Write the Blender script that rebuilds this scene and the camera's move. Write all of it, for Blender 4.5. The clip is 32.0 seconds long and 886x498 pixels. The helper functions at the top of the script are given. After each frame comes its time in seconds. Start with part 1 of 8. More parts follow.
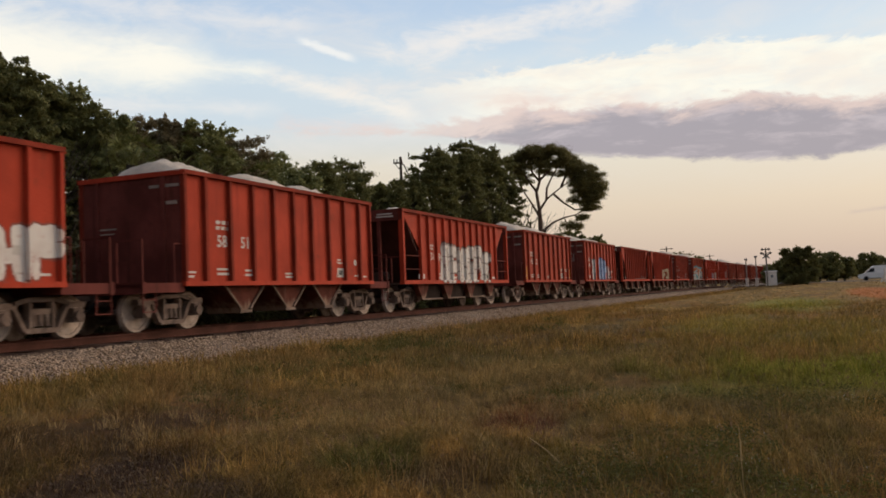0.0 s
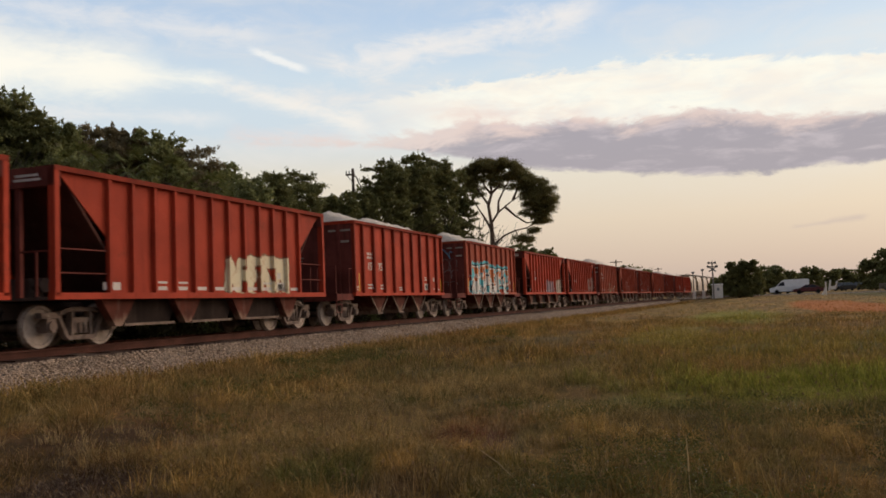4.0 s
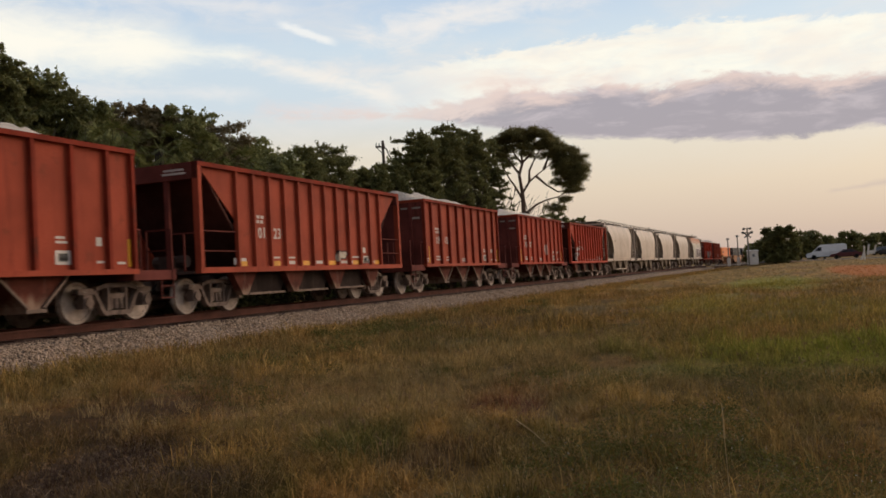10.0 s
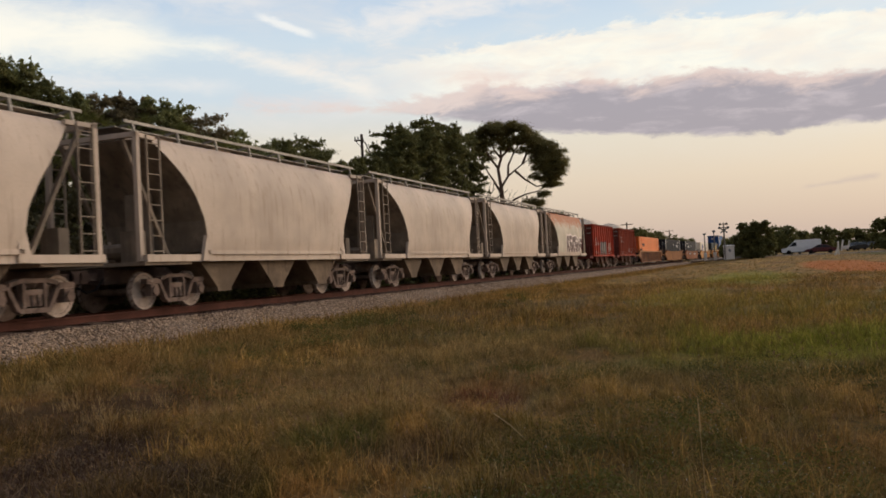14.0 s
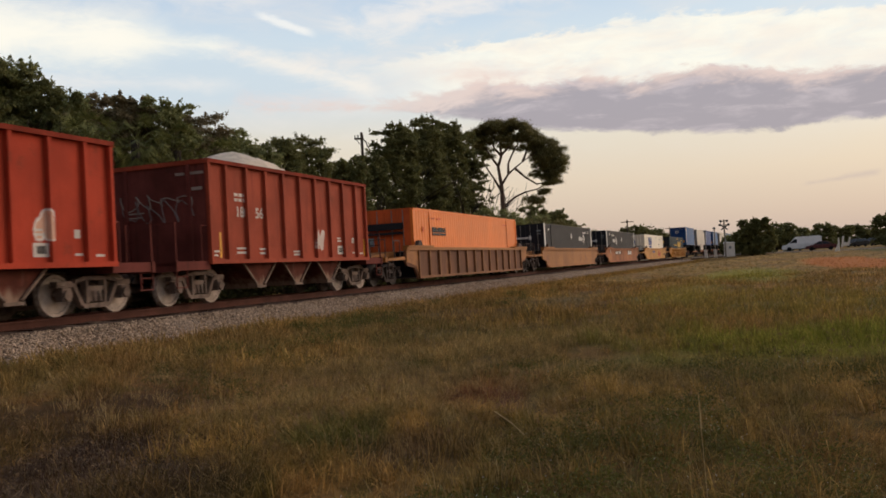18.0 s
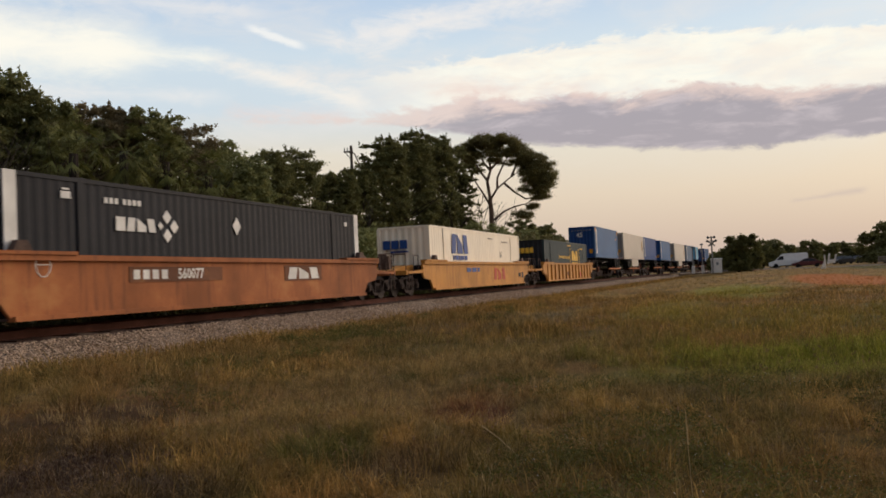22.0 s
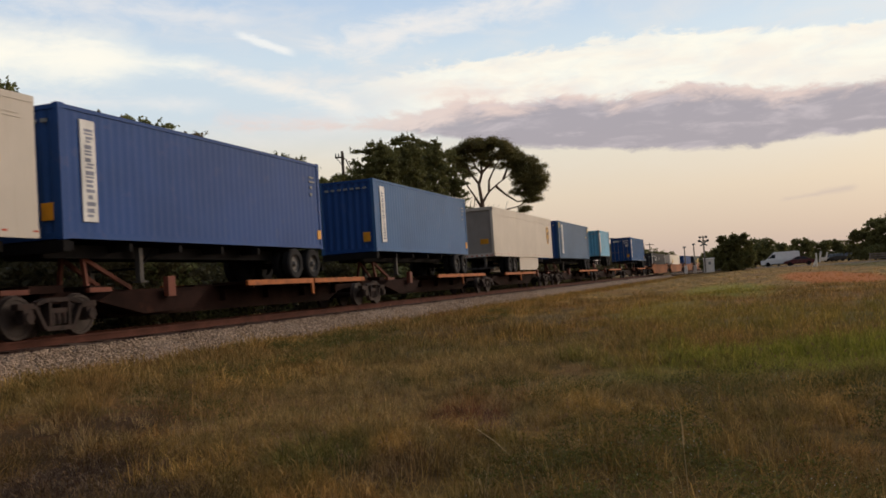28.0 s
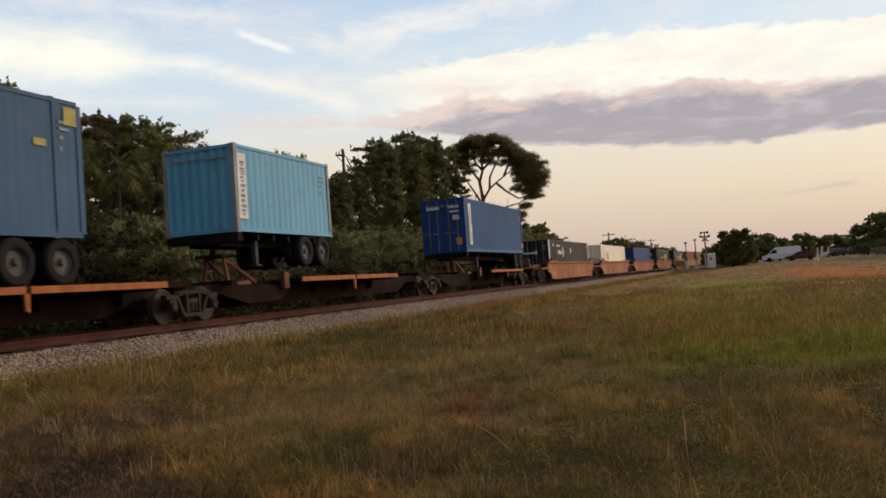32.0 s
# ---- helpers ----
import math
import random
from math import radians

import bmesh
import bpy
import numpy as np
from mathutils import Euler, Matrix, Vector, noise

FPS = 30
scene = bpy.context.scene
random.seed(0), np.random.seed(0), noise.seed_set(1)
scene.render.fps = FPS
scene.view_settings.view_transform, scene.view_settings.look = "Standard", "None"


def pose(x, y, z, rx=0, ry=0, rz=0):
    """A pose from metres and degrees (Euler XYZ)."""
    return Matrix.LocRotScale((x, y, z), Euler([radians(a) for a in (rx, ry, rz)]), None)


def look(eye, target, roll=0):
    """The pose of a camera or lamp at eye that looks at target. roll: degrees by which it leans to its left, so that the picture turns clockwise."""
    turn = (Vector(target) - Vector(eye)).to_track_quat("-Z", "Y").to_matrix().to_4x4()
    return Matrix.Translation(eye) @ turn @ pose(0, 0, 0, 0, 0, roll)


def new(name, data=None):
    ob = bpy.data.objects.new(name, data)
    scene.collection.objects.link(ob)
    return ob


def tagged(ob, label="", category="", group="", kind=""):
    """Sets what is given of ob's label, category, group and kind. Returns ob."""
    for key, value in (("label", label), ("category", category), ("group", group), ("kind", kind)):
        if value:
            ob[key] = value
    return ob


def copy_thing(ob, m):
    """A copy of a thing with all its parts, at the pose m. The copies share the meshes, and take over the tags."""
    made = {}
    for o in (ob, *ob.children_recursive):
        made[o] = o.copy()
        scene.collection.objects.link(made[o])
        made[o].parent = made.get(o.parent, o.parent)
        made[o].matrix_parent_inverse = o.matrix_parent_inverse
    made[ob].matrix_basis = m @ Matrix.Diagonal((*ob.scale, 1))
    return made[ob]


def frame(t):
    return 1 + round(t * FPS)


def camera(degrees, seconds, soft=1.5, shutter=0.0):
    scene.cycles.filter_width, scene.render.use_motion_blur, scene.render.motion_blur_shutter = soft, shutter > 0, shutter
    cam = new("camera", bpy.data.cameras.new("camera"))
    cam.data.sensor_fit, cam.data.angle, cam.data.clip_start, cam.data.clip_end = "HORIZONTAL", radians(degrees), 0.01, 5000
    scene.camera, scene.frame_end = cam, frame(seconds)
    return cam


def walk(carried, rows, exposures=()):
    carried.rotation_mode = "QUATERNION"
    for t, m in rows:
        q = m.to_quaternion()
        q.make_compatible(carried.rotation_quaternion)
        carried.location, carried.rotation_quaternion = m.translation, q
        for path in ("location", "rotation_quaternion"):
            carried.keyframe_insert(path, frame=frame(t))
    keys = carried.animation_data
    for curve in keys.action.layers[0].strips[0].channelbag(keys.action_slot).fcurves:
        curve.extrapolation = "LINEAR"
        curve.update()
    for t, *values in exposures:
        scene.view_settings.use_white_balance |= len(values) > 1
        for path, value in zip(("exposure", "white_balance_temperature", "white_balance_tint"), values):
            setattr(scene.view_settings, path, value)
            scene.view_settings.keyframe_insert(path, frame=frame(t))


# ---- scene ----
cam = camera(54.46, 32.0, soft=1.7, shutter=0.14)

# the camera is held by hand on one spot and turns: seconds, yaw, pitch, roll
EYE_Z = 0.66
CAM_ROWS = [
   (0, -67.90, 2.74, 2.45), (0.5, -68.91, 3.59, 2.61), (1, -69.66, 3.51, 2.35), (1.5, -69.36, 3.08, 2.53),
   (2, -69.35, 2.84, 2.83), (2.5, -71.78, 3.65, 3.24), (4.5, -70.73, 3.37, 2.00), (5, -70.22, 3.26, 1.92),
   (5.5, -69.89, 3.02, 1.78), (6, -69.23, 2.97, 1.92), (6.5, -68.88, 2.26, 2.44), (7, -68.89, 1.92, 2.59),
   (7.5, -69.03, 1.74, 2.64), (8, -69.20, 1.64, 2.61), (8.5, -69.34, 1.56, 2.74), (9, -69.20, 1.43, 2.97),
   (9.5, -68.96, 1.59, 3.20), (10, -68.96, 1.59, 3.24), (10.5, -69.59, 1.80, 2.98), (11, -69.98, 1.58, 2.85),
   (11.5, -70.14, 1.43, 2.81), (12, -70.25, 1.28, 2.89), (12.5, -70.37, 1.24, 2.92), (13, -70.45, 1.16, 2.93),
   (13.5, -70.51, 1.24, 3.05), (14, -70.38, 1.12, 3.10), (14.5, -70.56, 1.15, 3.15), (16.5, -70.62, 0.99, 3.31),
   (17, -70.49, 0.91, 3.27), (17.5, -70.46, 0.94, 3.34), (18, -70.35, 0.99, 3.30), (18.5, -70.56, 1.07, 3.40),
   (19, -70.73, 1.13, 3.62), (19.5, -70.79, 1.22, 3.49), (20, -70.77, 1.50, 3.34), (20.5, -70.89, 1.66, 3.18),
   (21, -70.94, 1.93, 3.00), (21.5, -71.12, 1.94, 2.87), (22, -71.13, 1.87, 2.83), (22.5, -71.16, 1.85, 2.90),
   (23, -71.35, 1.67, 2.96), (23.5, -72.12, 2.08, 3.09), (24, -73.26, 2.36, 2.99), (24.5, -73.45, 2.20, 2.95),
   (25, -73.42, 1.99, 3.04), (25.5, -73.13, 2.06, 3.20), (27.5, -71.88, 2.16, 3.66), (28, -71.58, 2.11, 3.77),
   (28.5, -71.30, 2.08, 3.95), (29, -71.24, 1.94, 3.77), (29.5, -71.23, 2.00, 4.01), (30, -71.48, 1.76, 4.23),
   (30.5, -71.69, 1.78, 4.39), (31, -71.94, 1.88, 4.44), (31.5, -71.94, 1.94, 4.16), (32, -71.49, 1.93, 4.13),
]
RUN = [(0, 0.00), (2, 33.39), (4, 66.83), (6, 100.38), (8, 133.94), (10, 167.35), (12, 200.49), (14, 233.44), (16, 266.42), (18, 299.45), (20, 332.58), (22, 365.81), (24, 398.87), (26, 431.79), (28, 464.55), (30, 497.23), (32, 529.96)]
EXPOSURES = [(0, 0.0), (28.5, 0.0), (30, 0.07), (31, 0.0), (32, 0.06)]
walk(cam, [(t, pose(0, 0, EYE_Z, 90 + p, r, y)) for t, y, p, r in CAM_ROWS], EXPOSURES)

TRACK_Y = 14.52          # centre line of the track abreast of the camera; z = 0 is the top of the rail there
GRADE = -0.0045          # the line falls gently towards the crossing


def bend(x):
    """How far the track has swung towards the field at x, and its slope there: a wide curve between two straights."""
    u = np.clip(np.asarray(x, dtype=float) - 20.0, -20.0, 115.0)
    slope = 0.0052 + 0.00036 * u
    return 0.0052 * u + 0.00018 * u * u + slope * (np.asarray(x, dtype=float) - 20.0 - u), slope


def fall(x):
    """The height of the rail's top at x."""
    return GRADE * (np.clip(np.asarray(x, dtype=float), -60.0, 170.0) - 14.0)


def on_track(x, z=0.0, y=0.0):
    """The pose of a thing on the track, y metres beside its centre line."""
    off, slope = bend(x)
    a = math.atan(float(slope))
    return pose(x + y * math.sin(a), TRACK_Y - float(off) + y * math.cos(a), float(fall(x)) + z, 0, -math.degrees(math.atan(GRADE)) if -60 < x < 170 else 0, -math.degrees(a))


# ---- node helpers ----
class Nodes:
    """Short ways to write a node tree."""

    def __init__(self, tree):
        self.tree, self.nodes, self.links = tree, tree.nodes, tree.links

    def add(self, kind):
        return self.nodes.new(kind)

    def put(self, socket, value):
        if isinstance(value, bpy.types.NodeSocket):
            self.links.new(value, socket)
        elif value is not None:
            socket.default_value = value

    def math(self, op, a, b=None, c=None, clamp=False):
        n = self.add("ShaderNodeMath")
        n.operation, n.use_clamp = op, clamp
        for s, v in zip(n.inputs, (a, b, c)):
            self.put(s, v)
        return n.outputs[0]

    def step(self, v, a, b, lo=0.0, hi=1.0):
        n = self.add("ShaderNodeMapRange")
        n.interpolation_type = "SMOOTHSTEP"
        for k, x in zip(("Value", "From Min", "From Max", "To Min", "To Max"), (v, a, b, lo, hi)):
            self.put(n.inputs[k], x)
        return n.outputs[0]

    def mix(self, fac, a, b, blend="MIX"):
        n = self.add("ShaderNodeMix")
        n.data_type, n.blend_type = "RGBA", blend
        self.put(n.inputs[0], fac)
        for s, v in ((n.inputs[6], a), (n.inputs[7], b)):
            self.put(s, (*v, 1.0) if isinstance(v, tuple) and len(v) == 3 else v)
        return n.outputs[2]

    def noise(self, vec, scale, detail=4.0, rough=0.55, distort=0.0):
        n = self.add("ShaderNodeTexNoise")
        self.put(n.inputs["Vector"], vec)
        n.inputs["Scale"].default_value, n.inputs["Detail"].default_value = scale, detail
        n.inputs["Roughness"].default_value, n.inputs["Distortion"].default_value = rough, distort
        return n.outputs["Fac"]

    def vec(self, x=0.0, y=0.0, z=0.0):
        n = self.add("ShaderNodeCombineXYZ")
        for s, v in zip(n.inputs, (x, y, z)):
            self.put(s, v)
        return n.outputs[0]

    def split(self, v):
        n = self.add("ShaderNodeSeparateXYZ")
        self.put(n.inputs[0], v)
        return n.outputs[0], n.outputs[1], n.outputs[2]

    def ramp(self, fac, stops):
        n = self.add("ShaderNodeValToRGB")
        els = n.color_ramp.elements
        while len(els) < len(stops):
            els.new(0.5)
        for e, (p, c) in zip(els, stops):
            e.position, e.color = p, (*c, 1.0)
        self.put(n.inputs[0], fac)
        return n.outputs[0]

    def vector(self, op, a, b=None, scale=None):
        n = self.add("ShaderNodeVectorMath")
        n.operation = op
        self.put(n.inputs[0], a)
        if b is not None:
            self.put(n.inputs[1], b)
        if scale is not None:
            self.put(n.inputs["Scale"], scale)
        return n.outputs["Value"] if op in ("DOT_PRODUCT", "DISTANCE", "LENGTH") else n.outputs[0]

    def stretch(self, v, x, y, z):
        n = self.add("ShaderNodeVectorMath")
        n.operation = "MULTIPLY"
        self.put(n.inputs[0], v)
        n.inputs[1].default_value = (x, y, z)
        return n.outputs[0]


def srgb(r, g, b):
    """A colour as a screen shows it, 0 to 255, made linear."""
    return tuple(((c / 255 + 0.055) / 1.055) ** 2.4 if c > 10 else c / 255 / 12.92 for c in (r, g, b))


# ---- sky, sun ----
SUN_AZ, SUN_EL = -40.0, 22.0      # degrees from the +x axis, and above the horizon


def build_sky():
    world = bpy.data.worlds.new("dusk_sky")
    scene.world = world
    world.use_nodes = True
    world.node_tree.nodes.clear()
    n = Nodes(world.node_tree)
    d = n.add("ShaderNodeTexCoord").outputs["Generated"]
    x, y, z = n.split(d)
    az = n.math("DEGREES", n.math("ARCTAN2", y, x))
    el = n.math("DEGREES", n.math("ARCSINE", z))
    sky = n.add("ShaderNodeTexSky")
    sky.sky_type, sky.sun_disc = "NISHITA", False
    sky.sun_elevation, sky.sun_rotation = radians(SUN_EL), radians(90 - SUN_AZ)
    sky.dust_density, sky.air_density = 3.0, 1.2
    air = n.mix(1.0, sky.outputs[0], (0.10, 0.10, 0.10), "MULTIPLY")
    base = n.ramp(n.math("DIVIDE", el, 90.0), [
        (0.0, srgb(204, 182, 172)), (0.022, srgb(217, 195, 178)), (0.055, srgb(232, 213, 190)), (0.092, srgb(236, 226, 208)), (0.125, srgb(216, 228, 236)),
        (0.165, srgb(214, 229, 240)), (0.205, srgb(192, 213, 237)), (0.40, srgb(168, 179, 201)), (1.0, srgb(142, 154, 180))])
    col = n.mix(0.12, base, air)
    # thin veil, drawn out along the horizon
    p = n.vec(n.math("MULTIPLY", az, 0.05), n.math("MULTIPLY", el, 0.20), 0.0)
    q = n.vec(n.math("MULTIPLY", az, 0.16), n.math("MULTIPLY", el, 0.42), 3.7)
    big, small = n.noise(p, 1.4, 6, 0.55, 0.6), n.noise(q, 1.5, 6, 0.62, 0.8)
    veil = n.math("MULTIPLY", n.step(n.math("ADD", n.math("MULTIPLY", big, 0.7), n.math("MULTIPLY", small, 0.3)), 0.44, 0.70), n.step(el, 4.0, 10.0))
    col = n.mix(n.math("MULTIPLY", veil, 0.5), col, srgb(238, 232, 226))
    wob = n.math("SUBTRACT", small, 0.5)
    wob2 = n.math("SUBTRACT", n.noise(q, 4.5, 5, 0.6, 0.4), 0.5)
    rough = n.math("ADD", wob, n.math("MULTIPLY", wob2, 0.55))

    def stroke(col, a0, e0, a1, e1, w0, w1, tone, strength, soft, ragged):
        """A drawn-out cloud from one azimuth and elevation to another, with its half widths."""
        dx, dy = a1 - a0, e1 - e0
        length = math.hypot(dx, dy)
        px, py = n.math("SUBTRACT", az, a0), n.math("SUBTRACT", el, e0)
        t = n.math("DIVIDE", n.math("ADD", n.math("MULTIPLY", px, dx / length), n.math("MULTIPLY", py, dy / length)), length)
        off = n.math("ABSOLUTE", n.math("ADD", n.math("MULTIPLY", px, -dy / length), n.math("MULTIPLY", py, dx / length)))
        half = n.step(t, 0.0, 1.0, w0, w1)
        m = n.step(n.math("ADD", n.math("SUBTRACT", half, off), n.math("MULTIPLY", rough, ragged)), -soft, soft)
        ends = n.math("MULTIPLY", n.step(n.math("ADD", t, n.math("MULTIPLY", wob, 0.25)), -0.10, 0.08), n.step(n.math("ADD", t, n.math("MULTIPLY", wob, 0.25)), 1.10, 0.92))
        return n.mix(n.math("MULTIPLY", n.math("MULTIPLY", m, ends), strength), col, tone)

    def profile(pts):
        """An elevation that changes along the horizon: azimuth and elevation, from south to north."""
        return n.math("MULTIPLY", n.split(n.ramp(n.math("DIVIDE", n.math("ADD", az, 25.0), 75.0), [((a + 25.0) / 75.0, (e / 20.0,) * 3) for a, e in pts]))[0], 20.0)

    cream, pale = srgb(255, 251, 238), srgb(246, 240, 234)
    col = stroke(col, 58.0, 15.2, 38.0, 15.0, 2.5, 1.1, cream, 1.0, 1.5, 2.0)
    col = stroke(col, 42.0, 15.0, 33.0, 14.6, 0.7, 0.15, cream, 0.9, 0.8, 1.6)
    col = stroke(col, 50.0, 18.6, 30.0, 17.4, 0.4, 0.4, pale, 0.5, 0.9, 2.2)
    col = stroke(col, 52.0, 12.6, 33.0, 12.2, 0.3, 0.2, pale, 0.5, 0.6, 1.4)
    col = stroke(col, 25.0, 15.7, 8.0, 18.4, 0.55, 0.6, srgb(248, 241, 234), 0.75, 1.0, 2.8)
    col = stroke(col, 33.0, 14.5, 23.5, 11.7, 0.2, 0.5, srgb(250, 243, 233), 0.8, 0.7, 1.8)
    col = stroke(col, 28.0, 13.6, 17.0, 13.0, 0.3, 0.6, srgb(244, 236, 228), 0.6, 0.9, 2.0)
    top = profile([(-20, 9.4), (-9, 10.2), (-4, 10.2), (1.6, 11.4), (6.7, 11.0), (10, 11.6), (13, 11.2), (16, 11.7), (20, 11.0), (24, 10.9), (28, 10.8), (33, 10.9)])
    foot = profile([(-20, 6.7), (-9, 7.2), (-6, 7.3), (-2, 7.1), (2, 7.3), (12, 8.4), (15.7, 9.0), (20, 9.9), (24, 10.3), (28, 10.4), (33, 10.8)])
    crest = profile([(-20, 12.5), (-9, 13.4), (-4, 13.9), (3, 14.9), (7.7, 14.8), (14, 14.3), (18.3, 14.1), (26, 13.2)])
    # the sunlit band over the bank
    band = n.step(n.math("ADD", n.math("SUBTRACT", crest, el), n.math("MULTIPLY", rough, 2.0)), -0.22, 0.30)
    band = n.math("MULTIPLY", band, n.math("MULTIPLY", n.step(n.math("SUBTRACT", el, top), -1.2, 0.2), n.step(n.math("ADD", az, n.math("MULTIPLY", wob, 8.0)), 27.0, 15.0)))
    col = n.mix(n.math("MULTIPLY", band, n.step(n.noise(q, 2.2, 6, 0.6, 0.6), 0.30, 0.62, 0.72, 1.0)), col, n.mix(n.step(n.noise(p, 3.4, 5, 0.6, 0.4), 0.35, 0.65), srgb(251, 243, 230), srgb(255, 252, 238)))
    # the grey bank, thinning to wisps towards the trees, rosy along its upper edge
    upper = n.math("ADD", n.math("SUBTRACT", el, top), n.math("MULTIPLY", rough, 3.0))
    bank = n.mix(n.step(n.math("ADD", upper, n.step(az, 12.0, 26.0, 0.0, 1.2)), -1.0, 0.35), srgb(170, 163, 170), srgb(228, 206, 198))
    bank = n.mix(n.step(n.noise(p, 5.5, 5, 0.6, 0.5), 0.46, 0.72, 0.0, 0.65), bank, srgb(206, 195, 199))
    body = n.math("MULTIPLY", n.step(n.math("ADD", n.math("SUBTRACT", top, el), n.math("MULTIPLY", rough, 2.0)), -0.34, 0.26), n.step(n.math("ADD", n.math("SUBTRACT", el, foot), n.math("MULTIPLY", rough, 1.1)), -0.22, 0.22))
    body = n.math("MULTIPLY", body, n.step(n.math("ADD", az, n.math("MULTIPLY", wob, 10.0)), 31.0, 14.0, 0.35, 0.95))
    col = n.mix(n.math("MULTIPLY", body, n.step(az, 34.0, 31.0)), col, bank)
    col = stroke(col, 32.5, 11.2, 25.0, 10.7, 0.25, 0.35, srgb(240, 216, 206), 0.4, 0.6, 1.8)
    col = stroke(col, 19.0, 12.3, 9.0, 12.0, 0.15, 0.3, srgb(238, 214, 204), 0.6, 0.8, 2.4)
    col = stroke(col, -3.5, 3.6, -7.5, 4.0, 0.03, 0.10, srgb(196, 180, 176), 0.45, 0.2, 0.6)
    # the worn trail of an aircraft
    ux, uy = 0.94, 0.34
    rx, ry = n.math("SUBTRACT", az, 29.2), n.math("SUBTRACT", el, 15.95)
    along = n.math("ADD", n.math("MULTIPLY", rx, ux), n.math("MULTIPLY", ry, uy))
    cross = n.math("ADD", n.math("MULTIPLY", rx, -uy), n.math("MULTIPLY", ry, ux))
    m = n.math("MULTIPLY", n.step(n.math("ABSOLUTE", along), 2.4, 1.2), n.step(n.math("ADD", n.math("ABSOLUTE", cross), n.math("MULTIPLY", wob2, 0.4)), 0.38, 0.06))
    col = n.mix(n.math("MULTIPLY", m, 0.7), col, srgb(253, 250, 244))
    # brighter towards the low sun, behind the camera, and dim on the side away from it
    dot = n.math("ADD", n.math("MULTIPLY", x, math.cos(radians(SUN_AZ))), n.math("MULTIPLY", y, math.sin(radians(SUN_AZ))))
    col = n.mix(n.step(dot, -0.12, -0.80, 0.0, 0.85), col, srgb(98, 92, 96))
    glow = n.math("MULTIPLY", n.step(dot, 0.925, 0.995), n.step(el, 75.0, 20.0))
    col = n.mix(glow, col, (GLOW * 1.0, GLOW * 0.72, GLOW * 0.50))
    bg = n.add("ShaderNodeBackground")
    n.put(bg.inputs[0], col)
    bg.inputs[1].default_value = 1.0
    out = n.add("ShaderNodeOutputWorld")
    n.links.new(bg.outputs[0], out.inputs[0])
    data = bpy.data.lights.new("sun", "SUN")
    data.energy, data.angle, data.color = SUN_POWER, radians(40), (1.0, 0.80, 0.62)
    sun = new("sun", data)
    a, e = radians(SUN_AZ), radians(SUN_EL)
    sun.matrix_world = look((math.cos(a) * math.cos(e) * 50, math.sin(a) * math.cos(e) * 50, math.sin(e) * 50), (0, 0, 0))


GLOW, SUN_POWER = 2.2, 1.9
build_sky()


# ---- materials ----
def material(name, rgb, rough=0.7, metal=0.0, var=0.25, scale=1.5, fine=30.0, bump=0.15, spec=0.2, streak=None, blotch=None, writing=(), coat=0.0, detail=0.012, dust=None):
    """A worn surface: broad and fine changes of tone, streaks that run down, blotches of another colour, sprayed writing and a fine relief."""
    m = bpy.data.materials.new(name)
    m.use_nodes = True
    n = Nodes(m.node_tree)
    shader = n.nodes["Principled BSDF"]
    co = n.add("ShaderNodeTexCoord").outputs["Object"]
    broad, grain = n.noise(co, scale, 5), n.noise(co, fine, 4)
    dark, light = tuple(c * (1 - var) for c in rgb), tuple(min(1, c * (1 + var)) for c in rgb)
    col = n.mix(n.step(broad, 0.32, 0.70), dark, light)
    col = n.mix(n.math("MULTIPLY", n.step(grain, 0.35, 0.7), 0.35), col, tuple(c * (1 - 0.7 * var) for c in rgb))
    if streak:
        runs = n.noise(n.stretch(co, 5.0, 5.0, 0.35), 1.3, 5, 0.6)
        col = n.mix(n.math("MULTIPLY", n.step(runs, 0.52, 0.72), streak[1]), col, streak[0])
    if blotch:
        spots = n.math("ADD", n.math("MULTIPLY", n.noise(co, blotch[2], 6, 0.65), 0.8), n.math("MULTIPLY", grain, 0.2))
        col = n.mix(n.math("MULTIPLY", n.step(spots, 0.56, 0.66), blotch[1]), col, blotch[0])
    if dust:
        level = n.math("ADD", n.split(co)[2], n.math("MULTIPLY", n.math("SUBTRACT", n.noise(n.stretch(co, 3.0, 3.0, 0.5), 1.6, 5, 0.65), 0.5), dust[4]))
        col = n.mix(n.math("MULTIPLY", n.step(level, dust[1], dust[2]), dust[3]), col, dust[0])
    for w in writing:
        col = sprayed(n, co, col, *w)
    n.put(shader.inputs["Base Color"], col)
    n.put(shader.inputs["Roughness"], n.step(grain, 0.2, 0.8, max(0.05, rough - 0.12), min(1, rough + 0.12)))
    shader.inputs["Metallic"].default_value = metal
    shader.inputs["Specular IOR Level"].default_value = spec
    if bump:
        b = n.add("ShaderNodeBump")
        b.inputs["Strength"].default_value, b.inputs["Distance"].default_value = bump, detail
        n.put(b.inputs["Height"], grain)
        n.links.new(b.outputs[0], shader.inputs["Normal"])
    return m


